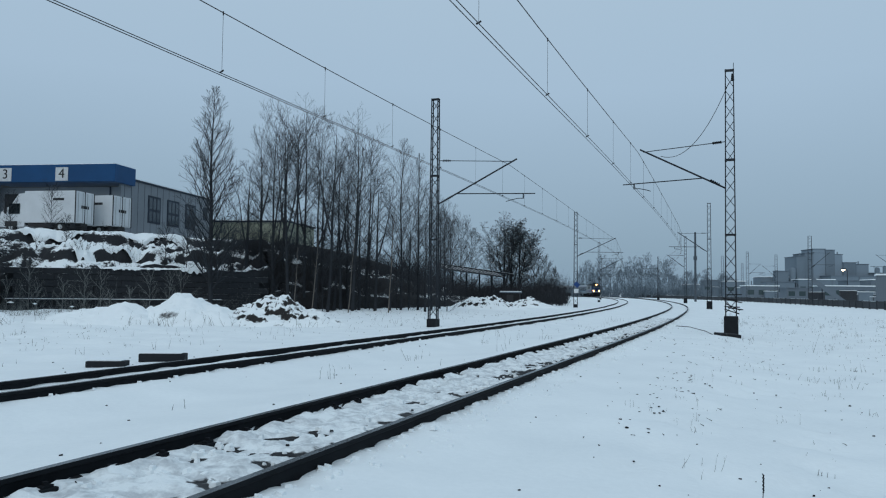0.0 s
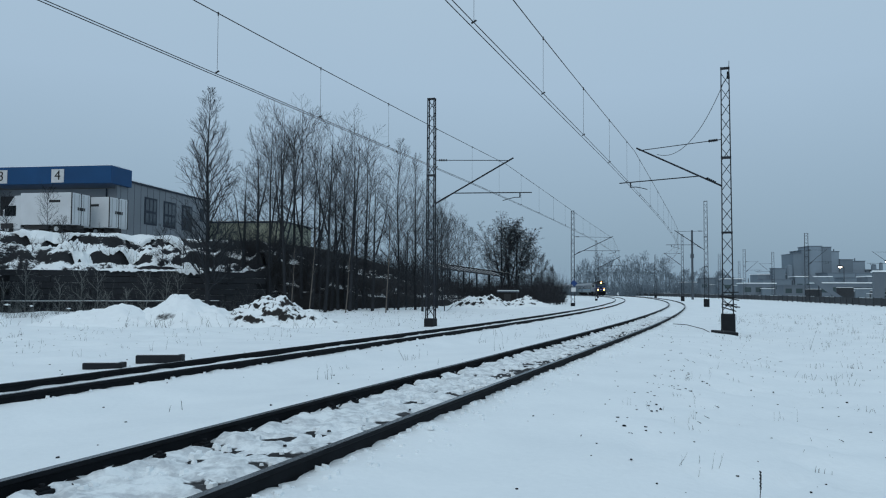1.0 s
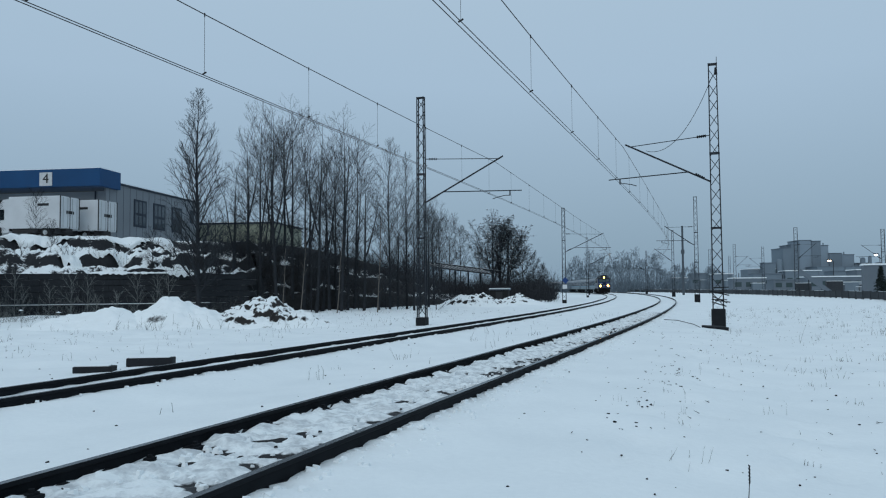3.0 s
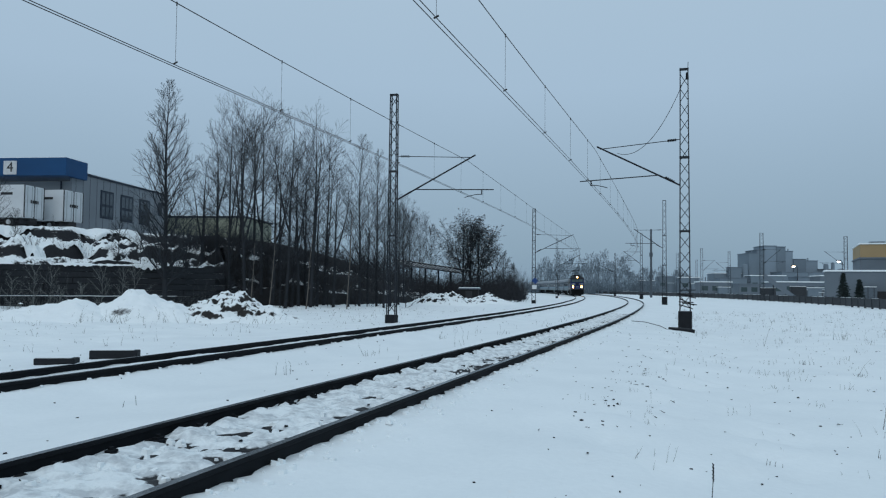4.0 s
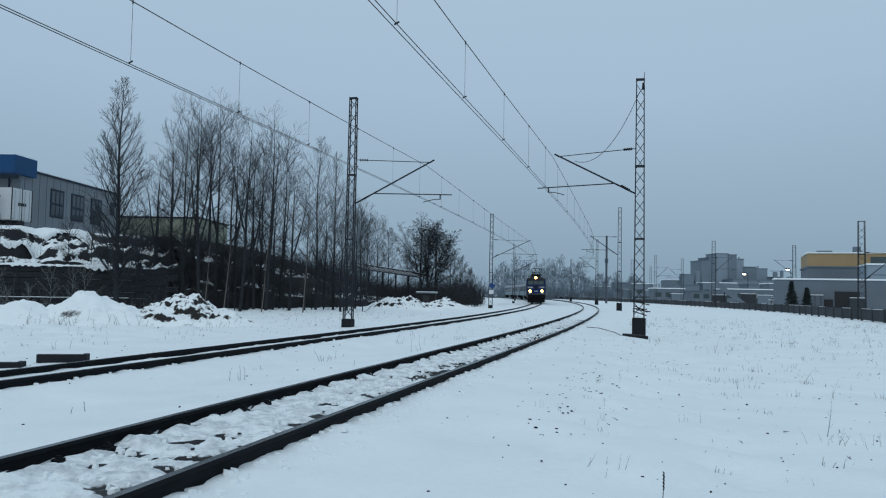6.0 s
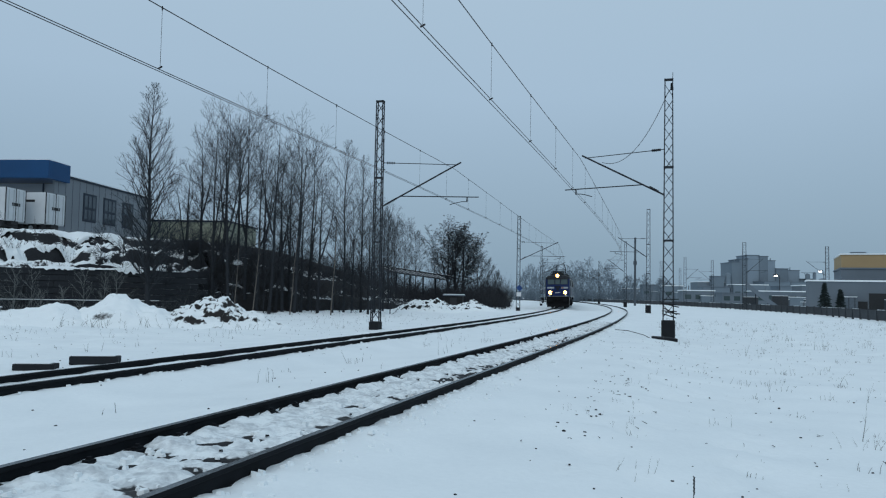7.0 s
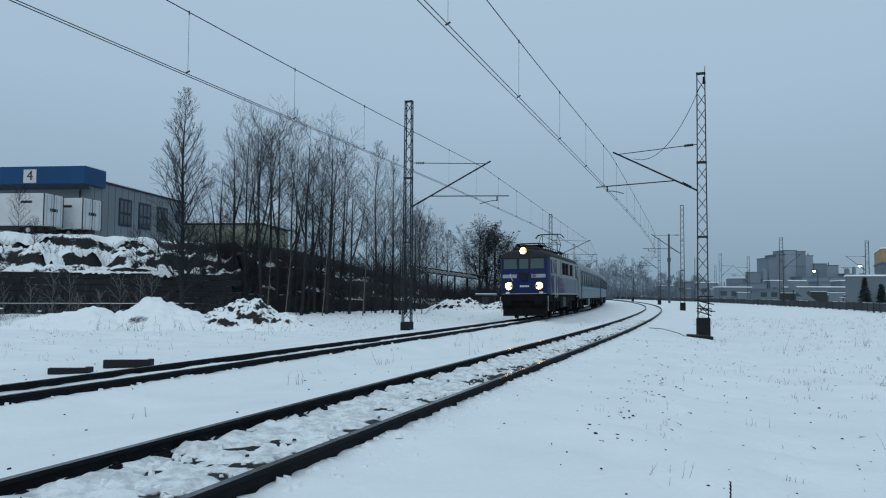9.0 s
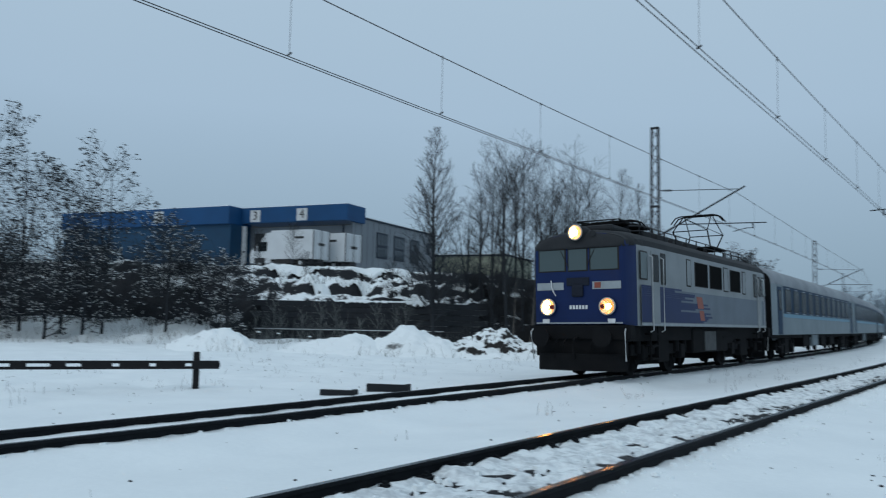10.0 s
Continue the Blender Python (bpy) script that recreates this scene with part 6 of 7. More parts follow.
# sheds with white roofs
random.seed(21)
for px, fw, w, h, d, lab in ((0.374, 205, 8, 3.4, 8, "low shed with a snow-covered roof"), (0.425, 212, 13, 3.0, 9, "long low shed with a snow-covered roof"), (0.400, 240, 8, 5.0, 9, "grey shed with a white roof"),
                             (0.470, 188, 12, 3.4, 9, "works shed with a snowy roof"), (0.350, 260, 6, 5.4, 8, "grey shed with a white roof"), (0.500, 240, 18, 5.6, 10, "wide grey works hall with snow on its roof"),
                             (0.322, 300, 6, 6.2, 9, "distant shed with a white roof"), (0.440, 238, 10, 5.8, 9, "grey shed with a white roof"), (0.298, 325, 6, 5.0, 9, "distant shed with a white roof"), (0.53, 200, 16, 5.2, 9, "grey works hall with snow on its roof")):
    p = cam_side(px, fw)
    shed = thing("shed", Matrix.Translation((p.x, p.y, 0)) @ pose(0, 0, 0, 0, 0, -12), lab, "shed", "sheds of the works")
    # walls from 230 m out take the darker colour with haze mixed in
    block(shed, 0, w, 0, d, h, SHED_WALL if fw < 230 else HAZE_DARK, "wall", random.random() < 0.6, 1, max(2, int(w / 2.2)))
    part("lean_to", box(bmesh.new(), w * 0.55, w * 0.9, -2.2, -0.03, -0.5, h * 0.62), HAZE_DARK, shed)
    part("lean_to_snow", box(bmesh.new(), w * 0.53, w * 0.92, -2.4, -0.03, h * 0.62, h * 0.62 + 0.15), SNOW, shed)
    part("vent_pipe", cyl(bmesh.new(), (w * 0.25, d * 0.4, h), (w * 0.25, d * 0.4, h + 1.4), 0.16, n=8), SHED_WALL, shed)
# ochre and grey hall
p = cam_side(0.4538, 150, 5.82)
ochre = thing("ochre_hall", Matrix.Translation((p.x, p.y, 0)) @ pose(0, 0, 0, 0, 0, -26), "grey and ochre works building with lamps along its front", "factory")
block(ochre, 0, 26, 0, 18, 7.3, GREY_HALL, "wall", False)
part("ochre_storey", box(bmesh.new(), 0.0, 26, -0.1, 17.8, 7.3, 9.9), OCHRE, ochre, "ochre upper storey")
part("roof", box(bmesh.new(), -0.2, 26.2, -0.3, 18, 9.9, 10.15), SNOW, ochre, "snowy flat roof")
part("vent", box(bmesh.new(), 2.0, 4.6, 5, 7, 10.1, 10.7), SHED_WALL, ochre)
part("vent", box(bmesh.new(), 8.2, 9.4, 4, 6, 10.1, 11.4), SHED_WALL, ochre)
part("window", box(bmesh.new(), 10.4, 13.4, -0.16, -0.05, 7.5, 9.3), CAB_GLASS, ochre)
part("front_lamp", box(bmesh.new(), 13.4, 15.4, -0.7, -0.35, 7.1, 7.6, 0.1), COLD_GLOW, ochre, "lit white lamp")
for k in range(5):
    part("wall_lamp", box(bmesh.new(), 14 + k * 2.0, 14.7 + k * 2.0, -0.22, -0.1, 8.6 + 0.25 * (k % 3), 9.0 + 0.25 * (k % 3)), WARM_WINDOW, ochre, "warm wall lamp")
for k in range(6):
    part("awning", box(bmesh.new(), 5 + k * 3.2, 7.4 + k * 3.2, -1.6, -0.02, 3.9, 4.3, 0, 0, None), SHED_WALL, ochre)
p = cam_side(0.413, 132, 5.82)
low = thing("works_wall", Matrix.Translation((p.x, p.y, 0)) @ pose(0, 0, 0, 0, 0, -26), "long grey sheet-clad works hall behind the fence", "factory")
block(low, 0, 17, 0, 6, 4.5, GREY_HALL, "wall", True)
for x0, x1, h in ((4.3, 6.1, 1.6), (6.5, 8.6, 1.4), (8.8, 12.4, 2.7)):
    part("loading_door", box(bmesh.new(), x0, x1, -0.07, 0.0, -0.5, h), W_DARK, low, "dark loading door")
p = cam_side(0.528, 128, 5.82)
white = thing("office_block", Matrix.Translation((p.x, p.y, 0)) @ pose(0, 0, 0, 0, 0, -26), "pale office building with lit windows", "office")
block(white, 0, 14, 0, 10, 7.0, HAZE_WALL, "wall", True)
for k in range(4):
    part("window", box(bmesh.new(), 1.0 + k * 2.2, 2.9 + k * 2.2, -0.06, 0.0, 2.3, 4.3), WARM_WINDOW if k % 2 else CAB_GLASS, white, "lit window" if k % 2 else "")


def street_lamp(at, h, glow, label):
    lampp = thing("street_lamp", Matrix.Translation(at), label, "street lamp", "lamps beyond the fence")
    part("pole", cyl(bmesh.new(), (0, 0, 0), (0, 0, h), 0.11, 0.07, 8), STEEL, lampp)
    part("bracket", tube(bmesh.new(), [(0, 0, h - 0.1), (-0.4, -0.3, h + 0.2), (-1.1, -0.8, h + 0.3)], 0.05), STEEL, lampp)
    part("lantern", box(bmesh.new(), -2.0, -0.9, -1.2, -0.6, h + 0.18, h + 0.45, 0.08), STEEL, lampp)
    bm = bmesh.new()
    bmesh.ops.create_uvsphere(bm, u_segments=12, v_segments=8, radius=0.34)
    for v in bm.verts:
        v.co = Vector((v.co.x * 1.3 - 1.45, v.co.y * 0.9 - 0.9, v.co.z * 0.75 + h + 0.05))
    part("lit_bowl", bm, glow, lampp, "lit lamp bowl")


for px, fw, yaw, z, g in ((0.4958, 205, 0, 7.9, LAMP_GLOW), (0.4285, 210, 5.82, 9.1, COLD_GLOW)):
    p = cam_side(px, fw, yaw)
    street_lamp((p.x + 1.45, p.y + 0.9, -0.2), z, g, "tall street lamp, lit, beyond the fence")


def conifer(at, h, seed):
    rnd = random.Random(seed)
    t = thing("conifer", Matrix.Translation(at), "small dark snow-dusted fir behind the fence", "tree", "firs behind the fence")
    part("trunk", cyl(bmesh.new(), (0, 0, 0), (0, 0, h * 0.95), 0.1, 0.02, 7), BARK, t)
    vs, fs = [], []
    for k in range(240):
        u = rnd.random() ** 0.8
        z = h * (0.08 + 0.9 * u)
        r = (1 - u) * h * 0.28 + 0.08
        a = rnd.uniform(0, math.tau)
        o = Vector((0, 0, z))
        e = Vector((math.cos(a) * r, math.sin(a) * r, z - r * 0.3))
        stick(vs, fs, o, e, 0.05, 0.03, 3)
        for _ in range(5):
            m = o.lerp(e, rnd.uniform(0.35, 1))
            stick(vs, fs, m, m + Vector((rnd.uniform(-1, 1), rnd.uniform(-1, 1), rnd.uniform(-0.8, 0.2))) * 0.28, 0.05, 0.015, 3)
    from_lists("needles", vs, fs, FIR, t)


FIR = material("dark_fir_needles", (0.02, 0.032, 0.03), 0.9, 0, (0.012, 0.02, 0.02), 2, 0.8, 10, 0)
for px, fw, h, sd in ((0.4335, 118, 4.4, 1), (0.4525, 120, 3.5, 2)):
    p = cam_side(px, fw, 5.82)
    conifer((p.x, p.y, -0.3), h, sd)

# trees across the far end of the line, haze put into their twig colour
rnd = random.Random(8)
for k in range(46):
    px = 0.166 + 0.20 * (k + rnd.random() * 0.8) / 46
    fw = rnd.uniform(285, 360)
    p = cam_side(px, fw)
    h = rnd.uniform(8.0, 14.0) * (1.0 if px < 0.28 else 0.7)
    bare_tree((p.x, p.y, -0.3), h, 100 + k, spread=0.36, upright=0.7, trunk_r=0.2, mat=FAR_TWIG, twig=FAR_TWIG, first=0.06, n_limbs=22, kids=(5, 4), thick=6.5, label="distant tree beyond the bend, coloured pale for haze", group="distant trees beyond the bend")
spots = []
for k in range(300):
    p = cam_side(rnd.uniform(0.155, 0.42), rnd.uniform(285, 350))
    spots.append((p.x, p.y, -0.3, rnd.uniform(3.0, 7.5)))
undergrowth("far_thicket", spots, "low distant thicket, coloured pale for haze", FAR_TWIG, 6, 9, 6.5)

# raised pipe run along the back of the thicket, and a small hut
p0, p1 = cam_side(-0.012, 96), cam_side(0.085, 112)
pipe = thing("pipe_run", Matrix(), "raised pipe with a line of snow on thin trestles", "pipe")
part("pipe_tube", cyl(bmesh.new(), (p0.x, p0.y, 4.6), (p1.x, p1.y, 3.7), 0.12, n=10), STEEL, pipe)
part("pipe_snow", cyl(bmesh.new(), (p0.x, p0.y, 4.7), (p1.x, p1.y, 3.8), 0.03, n=8), SNOW, pipe)
for k in range(6):
    q = p0.lerp(p1, (k + 0.3) / 6)
    part("trestle", box(bmesh.new(), q.x - 0.1, q.x + 0.1, q.y - 0.1, q.y + 0.1, -0.5, 4.45 - 0.15 * k), STEEL, pipe)
along_run = (p1 - p0).normalized()
out_run = Vector((along_run.y, -along_run.x, 0))
part("canopy_roof", loft(bmesh.new(), [[q + Vector((0, 0, 4.55 - 0.9 * u)) , q + out_run * 1.3 + Vector((0, 0, 3.95 - 0.9 * u)), q + out_run * 1.3 + Vector((0, 0, 3.85 - 0.9 * u)), q + Vector((0, 0, 4.45 - 0.9 * u))] for u, q in ((0.0, p0), (0.78, p0.lerp(p1, 0.78)))]), STEEL, pipe, "dark sloping canopy sheet")
for k in range(11):
    u = 0.06 + k * 0.065
    q = p0.lerp(p1, u)
    a, b = q + Vector((0, 0, 4.60 - 0.9 * u)), q + out_run * 1.25 + along_run * 0.8 + Vector((0, 0, 4.02 - 0.9 * (u + 0.045)))
    part("snow_strip", cyl(bmesh.new(), a, b, 0.024, 0.014, 6), SNOW, pipe)
rnd = random.Random(88)
spots = []
for _ in range(190):
    q = cam_side(rnd.uniform(-0.05, 0.150), rnd.uniform(99, 124))
    spots.append((q.x, q.y, ground_z(q.x, q.y), rnd.uniform(1.8, 4.6)))
undergrowth("back_thicket", spots, "dense dark leafless thicket behind the far track", BRUSH, 21, 12, 2.2)
p = cam_side(0.084, 98)
HUT_WALL = material("dark_hut_boards", (0.016, 0.0165, 0.018), 0.9, 0, (0.010, 0.0103, 0.011), 2.0, 0.8, 12, 0.3, 0.01)
hut = thing("relay_hut", Matrix.Translation((p.x, p.y, -0.95)) @ pose(0, 0, 0, 0, 0, -12), "small dark lineside hut with a snowy flat roof", "hut")
part("hut_wall", box(bmesh.new(), -1.1, 1.1, -0.8, 0.8, 0, 2.1, 0.03), HUT_WALL, hut)
part("hut_roof", box(bmesh.new(), -1.25, 1.25, -0.95, 0.95, 2.1, 2.25, 0.02), SHED_WALL, hut)
part("hut_snow", box(bmesh.new(), -1.2, 1.2, -0.9, 0.9, 2.25, 2.33, 0.02), SNOW, hut)
part("hut_door", box(bmesh.new(), -0.4, 0.4, -0.83, -0.8, 0.05, 1.9), W_DARK, hut)

# yard clutter behind the fence: a sloping conveyor, stacked crates and parked vans
p = cam_side(0.497, 150)
conv = thing("conveyor", Matrix.Translation((p.x, p.y, -0.3)) @ pose(0, 0, 0, 0, 0, -20), "sloping dark conveyor frame on props", "conveyor")
part("belt_frame", box(bmesh.new(), -0.4, 0.4, -0.4, 0.4, 0, 7.0, 0, 0, Matrix.Translation((0, 0, 0.3)) @ pose(0, 0, 0, 0, -52, 0)), SHED_WALL, conv)
for x, h in ((-1.6, 1.6), (-3.8, 3.2)):
    part("prop", cyl(bmesh.new(), (x, 0, -0.2), (x, 0, h), 0.09, n=6), STEEL, conv)
rnd = random.Random(61)
CRATE = [material("crate_blue_grey", (0.10, 0.125, 0.15), 0.8), material("crate_dark", (0.045, 0.052, 0.06), 0.8), material("crate_pale", (0.24, 0.28, 0.31), 0.8)]
for k in range(22):
    fw = rnd.uniform(108, 175)
    p = cam_side(rnd.uniform(0.36, 0.62), fw, rnd.choice((0.0, 3.0)))
    if past_fence(p):
        w, h = rnd.uniform(1.2, 3.4), rnd.uniform(1.3, 2.7)
        c = thing("crate", Matrix.Translation((p.x, p.y, -0.3)) @ pose(0, 0, 0, 0, 0, rnd.uniform(-40, 10)), "large storage crate with snow on its lid", "crate", "crates behind the fence")
        part("crate_body", box(bmesh.new(), -w / 2, w / 2, -0.9, 0.9, 0, h, 0.04), CRATE[k % 3], c)
        part("lid_snow", box(bmesh.new(), -w / 2 + 0.05, w / 2 - 0.05, -0.85, 0.85, h, h + 0.1, 0.03), SNOW, c)
        for j in range(3):
            part("batten", box(bmesh.new(), -w / 2 + w * (j + 0.5) / 3 - 0.05, -w / 2 + w * (j + 0.5) / 3 + 0.05, -0.94, -0.9, 0.05, h - 0.05), CRATE[1], c)


# ---------------------------------------------------------------- small things beside the tracks
CONCRETE = material("old_concrete", (0.019, 0.0215, 0.026), 0.9, 0, (0.0095, 0.011, 0.0135), 2.5, 0.8, 25, 0.4, 0.01)
OLD_WOOD = material("old_dark_timber", (0.014, 0.0143, 0.016), 0.9, 0, (0.008, 0.008, 0.009), 4, 0.8, 40, 0.4, 0.01)
for x, y, L, turn, lab in ((-6.15, 17.9, 0.98, 6, "dark concrete cable trough cover lying in the snow"), (-6.9, 16.75, 0.78, 4, "half-buried concrete cable trough cover")):
    t = thing("cable_trough", Matrix.Translation((x, y, ground_z(x, y) - 0.07)) @ pose(0, 0, 0, 0, 0, turn), lab, "cable trough", "troughs beside the far track")
    part("lid", box(bmesh.new(), -L / 2, L / 2, -0.18, 0.18, 0.06, 0.24 if L > 0.9 else 0.19, 0.015), CONCRETE, t)
    part("base", box(bmesh.new(), -L / 2 + 0.04, L / 2 - 0.04, -0.15, 0.15, -0.1, 0.06), CONCRETE, t)
    part("lid_snow", box(bmesh.new(), -L / 2 + 0.05, L / 2 - 0.08, -0.14, 0.14, 0.24 if L > 0.9 else 0.19, 0.255 if L > 0.9 else 0.21, 0.006), SNOW, t)

bar = thing("barrier", Matrix.Translation((-10.55, 16.87, -0.36)) @ pose(0, 0, 0, 0, 0, 38), "old dark barrier of two thin beams on timber posts", "barrier")
for x in (0.0, -6.2):
    part("post", box(bmesh.new(), x - 0.07, x + 0.07, -0.07, 0.07, -0.5, 0.86, 0.012), OLD_WOOD, bar)
part("beam", box(bmesh.new(), -8.8, 0.5, -0.16, -0.07, 0.60, 0.66, 0.008), OLD_WOOD, bar)
part("beam", box(bmesh.new(), -8.8, 0.5, -0.16, -0.07, 0.47, 0.53, 0.008), OLD_WOOD, bar)
for k in range(12):
    x = 0.2 - k * 0.78
    w = 0.32 if k < 4 else 0.16
    part("spacer", box(bmesh.new(), x - w, x + w, -0.155, -0.075, 0.52, 0.61), OLD_WOOD, bar)

# at the foot of the near mast: slab, loose cable, crossed lath guard
slab = thing("concrete_slab", Matrix.Translation((10.75, 30.6, ground_z(10.75, 30.6) - 0.02)) @ pose(0, 0, 0, 4, 3, 10), "broken dark concrete slab beside a mast footing", "slab")
part("slab_body", box(bmesh.new(), -0.42, 0.42, -0.28, 0.28, -0.12, 0.17, 0.03), BLACK_BASE, slab)
cable = thing("loose_cable", Matrix(), "stiff loose cable end rising from the snow", "cable")
part("cable_run", tube(bmesh.new(), [(10.5, 30.8, -0.35), (10.1, 31.1, -0.12), (9.6, 31.5, 0.02), (9.1, 31.6, 0.05)], 0.014), WIRE, cable)
guard = thing("lath_guard", Matrix.Translation((11.4, 32.0, 0.62)), "bundle of crossed laths tied round the mast's foot", "laths")
random.seed(3)
for k in range(7):
    z, a = random.uniform(0, 0.8), random.uniform(-25, 25)
    part("lath", box(bmesh.new(), -0.30, 0.30, -0.2, -0.17, -0.02, 0.02, 0, 0, Matrix.Translation((random.uniform(-0.1, 0.1), -0.02 * k, z)) @ pose(0, 0, 0, 0, a, 0)), OLD_WOOD, guard)

# earthing cable hanging from the near mast to the bracket
p, left = on_track(29.5, 0, False)
mast_top, tip = Vector((11.35, 31.95, 9.75)), Vector((p.x + 0.7, p.y - 0.2, 7.2))
pts = []
for k in range(17):
    u = k / 16
    q = mast_top.lerp(tip, u)
    pts.append(q - Vector((0, 0, 0.95 * 4 * u * (1 - u))))
feeder = thing("hanging_cable", Matrix(), "slack cable from the mast top to the wire", "cable")
part("cable_run", tube(bmesh.new(), pts, 0.012), WIRE, feeder)
horn = thing("mast_spike", Matrix.Translation((11.55, 32.0, 10.15)), "thin spike and insulator at the mast's top", "insulator")
part("spike", cyl(bmesh.new(), (0, 0, 0), (0.02, 0, 0.45), 0.012, n=5), WIRE, horn)
part("cap", cyl(bmesh.new(), (-0.02, 0, -0.28), (-0.02, 0, 0.0), 0.07, 0.05, 8), BLACK_BASE, horn)

# plate on the second far mast
PLATE_W, PLATE_B = WHITE_BAR, material("blue_plate", (0.02, 0.06, 0.2), 0.5, 0, bump=0)
plate = thing("mast_plate", Matrix.Translation((14.7, 89.45, 2.0)), "small blue and white plate on a mast", "sign")
part("blue_face", box(bmesh.new(), -0.28, 0.28, -0.26, -0.24, 0.2, 0.7, 0.0, 0, pose(0, 0, 0.1, 0, 45, 0) @ Matrix.Translation((0, 0, -0.35))), PLATE_B, plate)
part("white_face", box(bmesh.new(), -0.25, 0.25, -0.26, -0.24, -0.75, -0.3), PLATE_W, plate)


# weeds and stalks that stand out of the snow
def stalks(name, spots, label, seed, mat, r=0.004):
    rnd = random.Random(seed)
    vs, fs = [], []
    for x, y, h, n, wide in spots:
        for _ in range(n):
            ox, oy = x + rnd.gauss(0, wide), y + rnd.gauss(0, wide)
            o = Vector((ox, oy, ground_z(ox, oy) - 0.03))
            d = Vector((rnd.gauss(0, 0.22), rnd.gauss(0, 0.22), 1)).normalized()
            L = h * rnd.uniform(0.35, 1.1)
            for k in range(3):
                q = o + d * (L / 3)
                stick(vs, fs, o, q, r * (1 - k * 0.25), r * (1 - (k + 1) * 0.25), 3)
                if rnd.random() < 0.35:
                    e = (d + Vector((rnd.uniform(-1, 1), rnd.uniform(-1, 1), 0.2)) * 0.7).normalized()
                    stick(vs, fs, q, q + e * L * 0.25, r * 0.5, r * 0.3, 3)
                d = (d + Vector((rnd.gauss(0, 0.12), rnd.gauss(0, 0.12), 0))).normalized()
                o = q
    return tagged(from_lists(name, vs, fs, mat), label, "weeds", kind="stuff")


def beside(s_lo, s_hi, a, b, n, rnd, far=False):
    out_ = []
    for _ in range(n):
        p, _l = on_track(rnd.uniform(s_lo, s_hi), rnd.uniform(a, b), far)
        out_.append((p.x, p.y))
    return out_


rnd = random.Random(14)
field = []
for x, y in beside(-4, 60, -3.2, -30, 1250, rnd):
    if y > 14 and noise.noise((x * 0.18, y * 0.18, 3)) > -0.25 or y > 4 and rnd.random() < 0.22:
        field.append((x, y, rnd.uniform(0.04, 0.20) * (1 + 0.6 * (y > 25)), rnd.choice((1, 2, 4, 7)), 0.10))
stalks("field_weeds", field, "thin dry weed stalks standing in snow", 1, DRY_GRASS, 0.0055)
tall = [(x, y, rnd.uniform(0.3, 0.7), rnd.choice((1, 2, 4)), 0.14) for x, y in beside(6, 70, -5, -30, 34, rnd)]
stalks("tall_weeds", tall, "taller dry weeds in the snowy field", 2, DRY_GRASS, 0.006)
mid = [(x, y, rnd.uniform(0.12, 0.4), rnd.choice((1, 1, 2, 4)), 0.1) for x, y in beside(0, 40, 1.2, 4.0, 34, rnd)]
mid += [(x, y, rnd.uniform(0.1, 0.34), rnd.choice((1, 2, 3)), 0.15) for x, y in beside(-5, 55, 4.5, 17, 300, rnd, True)]
stalks("verge_weeds", mid, "dry stalks in the snow between and beside the tracks", 3, BRUSH, 0.005)
front = [(2.2, 7.35, 0.24, 3, 0.10), (2.45, 7.4, 0.28, 3, 0.10), (6.15, 10.1, 0.75, 2, 0.05), (6.0, 9.6, 0.22, 9, 0.16), (6.35, 9.6, 0.25, 9, 0.2), (4.65, 11.1, 0.16, 6, 0.12),
         (3.0, 9.9, 0.14, 8, 0.16), (3.9, 8.6, 0.12, 3, 0.1), (4.4, 7.6, 0.14, 3, 0.15), (-3.7, 4.9, 0.28, 5, 0.08), (-3.1, 4.8, 0.16, 3, 0.05)]
for k in range(13):
    u = rnd.random()
    front.append((1.6 + 4.8 * u + rnd.gauss(0.25, 0.3), 7.6 + 12.2 * u, rnd.uniform(0.06, 0.18), rnd.choice((3, 5, 8)), 0.10))
stalks("near_weeds", front, "dry branching weeds close to the path", 4, DRY_GRASS, 0.003)
spike = thing("seed_stalk", Matrix.Translation((2.45, 6.25, ground_z(2.45, 6.25))), "single dry seed stalk standing in snow", "weed")
bm = cyl(bmesh.new(), (0, 0, -0.05), (0.02, 0, 0.24), 0.004, 0.003, 5)
part("stem", bm, BRUSH, spike)
bm = bmesh.new()
for k in range(10):
    cyl(bm, (0.006 * (k % 2) + 0.012, 0, 0.13 + k * 0.014), (0.02 - 0.012 * (k % 2), 0.004, 0.145 + k * 0.014), 0.008, 0.003, 5)
part("seed_head", bm, BRUSH, spike)


# stones, clods and twigs on the snow
def specks(name, spots, label, seed, mat, lo, hi, flat=0.5):
    rnd = random.Random(seed)
    vs, fs = [], []
    for x, y, z in spots:
        s = rnd.uniform(lo, hi)
        i = len(vs)
        ring = [Vector((math.cos(k * math.tau / 5) * s * rnd.uniform(0.6, 1.3), math.sin(k * math.tau / 5) * s * rnd.uniform(0.6, 1.3), 0)) for k in range(5)]
        o = Vector((x, y, z))
        vs.extend(o + r - Vector((0, 0, s * 0.4)) for r in ring)
        vs.extend(o + r * 0.75 + Vector((0, 0, s * flat * rnd.uniform(0.4, 1))) for r in ring)
        fs.extend((i + k, i + (k + 1) % 5, i + 5 + (k + 1) % 5, i + 5 + k) for k in range(5))
        fs.append(tuple(i + 5 + k for k in range(5)))
    return tagged(from_lists(name, vs, fs, mat), label, "debris", kind="stuff")


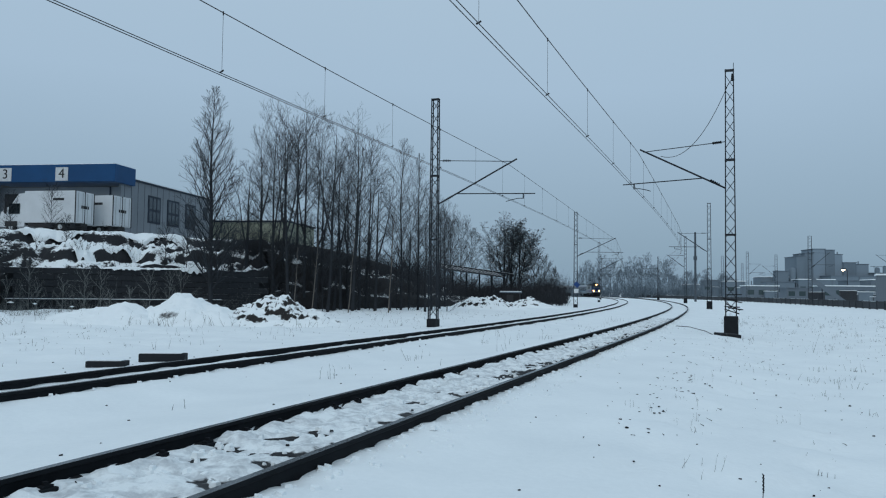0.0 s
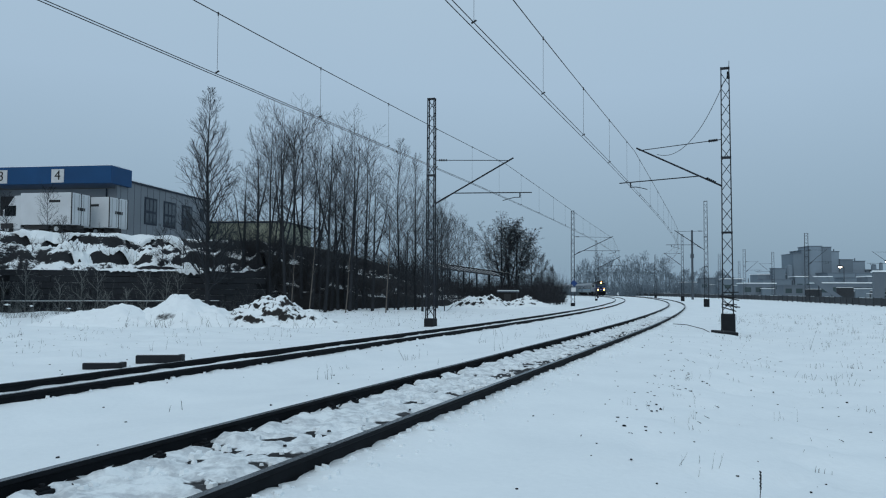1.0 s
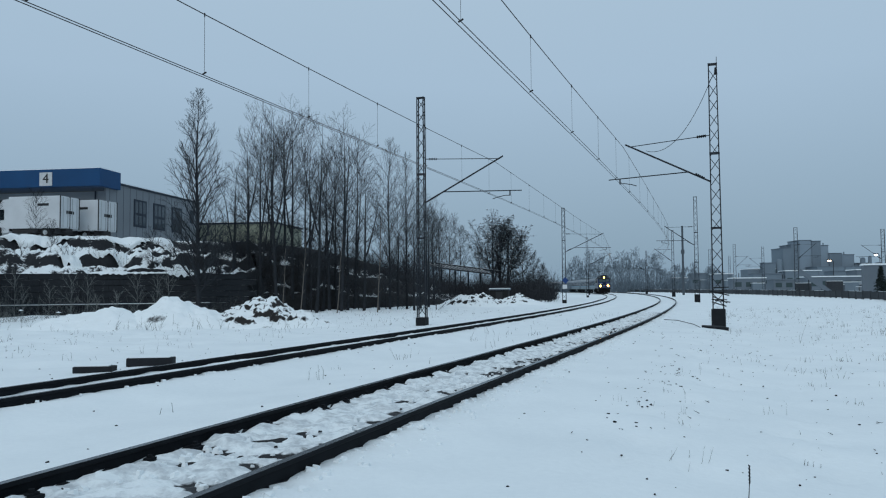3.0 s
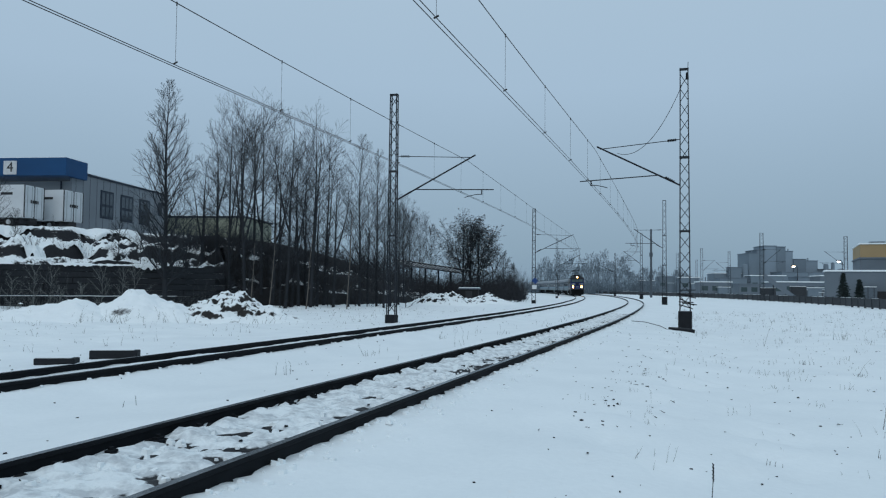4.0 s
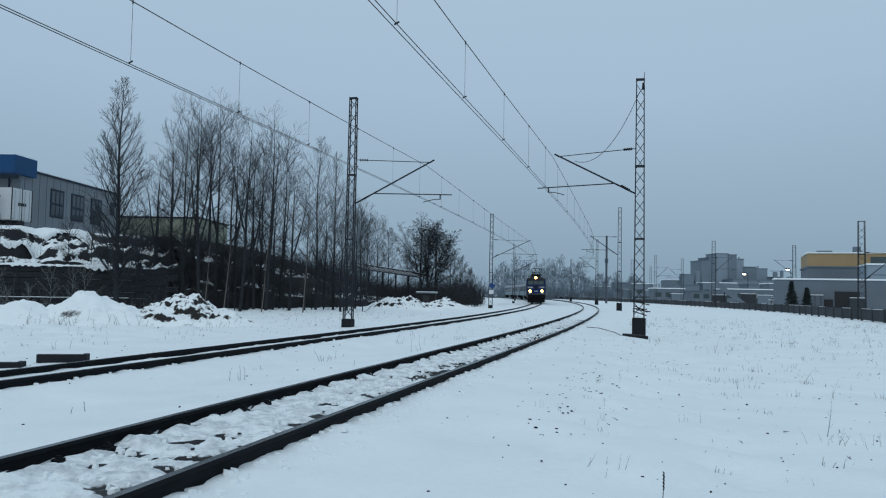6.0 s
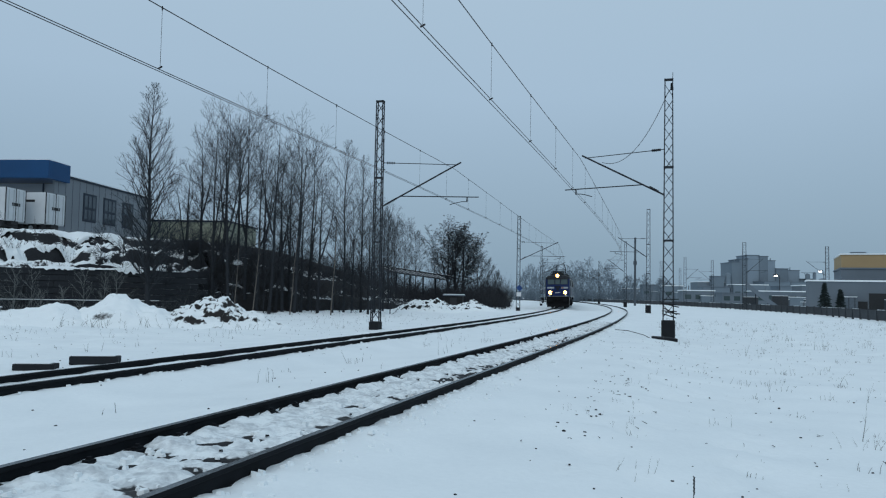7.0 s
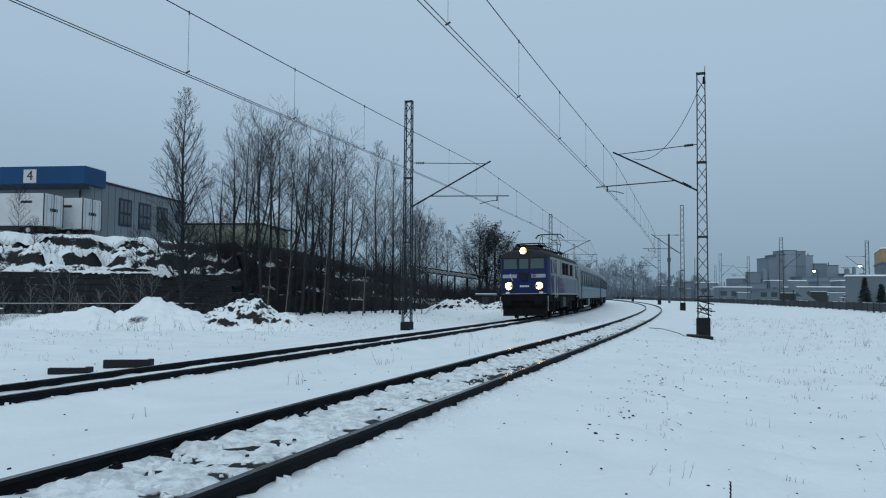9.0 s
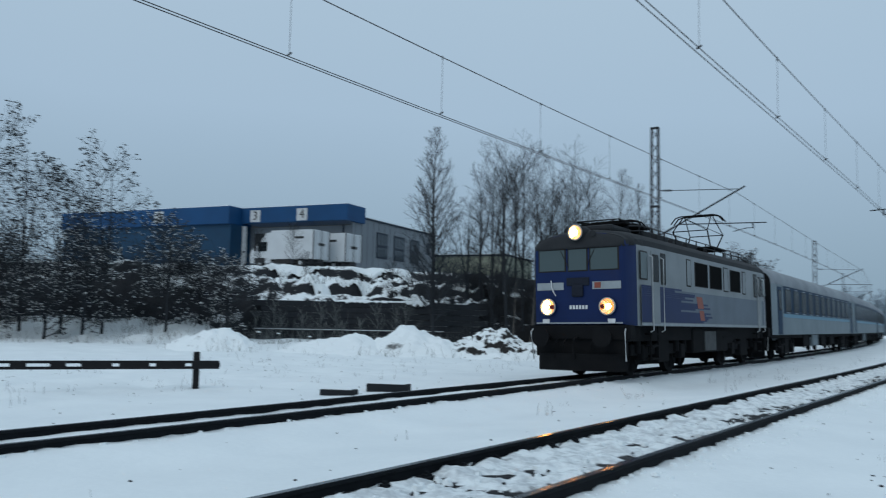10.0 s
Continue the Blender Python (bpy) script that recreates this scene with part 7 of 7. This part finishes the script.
rnd = random.Random(31)
G3 = lambda pts, up=0.0: [(x, y, ground_z(x, y) + up) for x, y in pts]
specks("field_debris", G3(beside(-3, 60, -2.4, -26, 420, rnd)), "dark leaves and clods on the snow", 1, SOIL, 0.008, 0.028, 0.7)
vs, fs = [], []
for x, y in beside(-2, 50, -3.0, -22, 170, rnd) + beside(0, 50, 3.5, 16, 120, rnd, True) + [(2.2 + 5.5 * u + rnd.gauss(0, 0.5), 7.6 + 20 * u) for u in (rnd.random() for _ in range(30))]:
    o = Vector((x, y, ground_z(x, y) + 0.006))
    a, L = rnd.uniform(0, math.tau), rnd.uniform(0.02, 0.07) * (1 + 0.02 * y)
    e = o + Vector((math.cos(a) * L, math.sin(a) * L, rnd.uniform(0.0, 0.5) * L))
    stick(vs, fs, o, e, 0.004 + 0.0002 * y, 0.002, 4)
    if rnd.random() < 0.5:
        stick(vs, fs, o.lerp(e, 0.5), o.lerp(e, 0.5) + Vector((math.sin(a), math.cos(a), 0.3)) * L * 0.5, 0.003, 0.002, 3)
tagged(from_lists("twig_litter", vs, fs, SOIL), "short dark twigs and straw lying on the snow", "debris", kind="stuff")
path_line = []
for k in range(14):
    u = rnd.random()
    p = Vector((1.6 + 4.8 * u + rnd.gauss(0, 0.22), 7.6 + 12.2 * u, 0))
    for _ in range(rnd.choice((2, 3, 5, 8))):
        path_line.append((p.x + rnd.gauss(0, 0.16), p.y + rnd.gauss(0, 0.28)))
specks("path_debris", G3(path_line), "dark clods and leaves along the trodden line", 8, SOIL, 0.006, 0.026, 0.5)
specks("fine_debris", G3(beside(-3, 30, -1.3, -14, 520, rnd)), "fine dark bits scattered over the snow", 9, SOIL, 0.005, 0.016, 0.8)
lumps = beside(-4, 40, -0.60, 0.62, 900, rnd)
specks("trough_lumps", [(x, y, -0.135) for x, y in lumps], "small snow lumps between the rails", 10, SNOW, 0.015, 0.055, 0.8)
specks("verge_debris", G3(beside(-3, 40, 0.9, 4.6, 70, rnd) + beside(0, 60, 1.0, 16, 420, rnd, True)), "dark stones and clods on the snow", 2, SOIL, 0.008, 0.024, 0.8)
specks("ballast_stones", G3(beside(-3, 26, -0.66, -0.25, 60, rnd) + beside(-3, 26, -0.6, 0.66, 20, rnd), 0.04), "dark ballast stones showing through trodden snow", 3, SOIL, 0.010, 0.032, 0.5)
edge = []
for s in np.arange(-3, 45, 0.16):
    for o in (0.85, 0.64, -0.64, -0.86, -0.95 - 0.5 * rnd.random() ** 2):
        p, _l = on_track(s + rnd.uniform(-0.1, 0.1), o + rnd.uniform(-0.04, 0.04))
        edge.append((p.x, p.y))
    if s < 40 and rnd.random() < 0.6:
        for o in (0.86, -0.86):
            p, _l = on_track(s * 1.1 + rnd.uniform(-0.1, 0.1), o + rnd.uniform(-0.04, 0.04), True)
            edge.append((p.x, p.y))
specks("snow_lumps", G3(edge, 0.0), "small snow lumps thrown up along the rails", 4, SNOW, 0.015, 0.055, 0.6)

# ---------------------------------------------------------------- sleepers and rail fastenings
bm = box(bmesh.new(), -1.3, 1.3, -0.13, 0.13, -0.15, 0.0, 0.012)
sleeper_data = bpy.data.meshes.new("sleeper")
bm.to_mesh(sleeper_data)
bm.free()
sleeper_data.materials.append(SLEEPER)
bm = box(bmesh.new(), -0.05, 0.05, -0.08, 0.08, -0.02, 0.03, 0.008)
cyl(bm, (0, 0, 0.03), (0, 0, 0.075), 0.022, n=6)
box(bm, -0.03, 0.03, -0.05, 0.05, 0.03, 0.05)
clip_data = bpy.data.meshes.new("rail_clip")
bm.to_mesh(clip_data)
bm.free()
clip_data.materials.append(RAIL_SIDE)
for track, far, s0, n in ((near_track, False, -4, 110), (far_track, True, -2, 80)):
    for k in range(n):
        s = s0 + k * 0.62
        p, left = on_track(s, 0, far)
        ang = math.degrees(math.atan2(left.y, left.x))
        ob = new("sleeper", sleeper_data)
        ob.parent = track
        ob.matrix_basis = Matrix.Translation(p + Vector((0, 0, -0.175))) @ pose(0, 0, 0, 0, math.degrees(math.atan(CANT)) if far else 0, ang)
        if not far and k < 72:
            for o in (0.7525 + 0.105, 0.7525 - 0.105, -0.7525 + 0.105, -0.7525 - 0.105):
                if o < -0.7525 or (o > 0.7525 and random.random() < 0.6):
                    continue
                q, _l = on_track(s, o, far)
                ob = new("rail_clip", clip_data)
                ob.parent = track
                ob.matrix_basis = Matrix.Translation(q + Vector((0, 0, -0.145))) @ pose(0, 0, 0, 0, 0, ang)


motions()
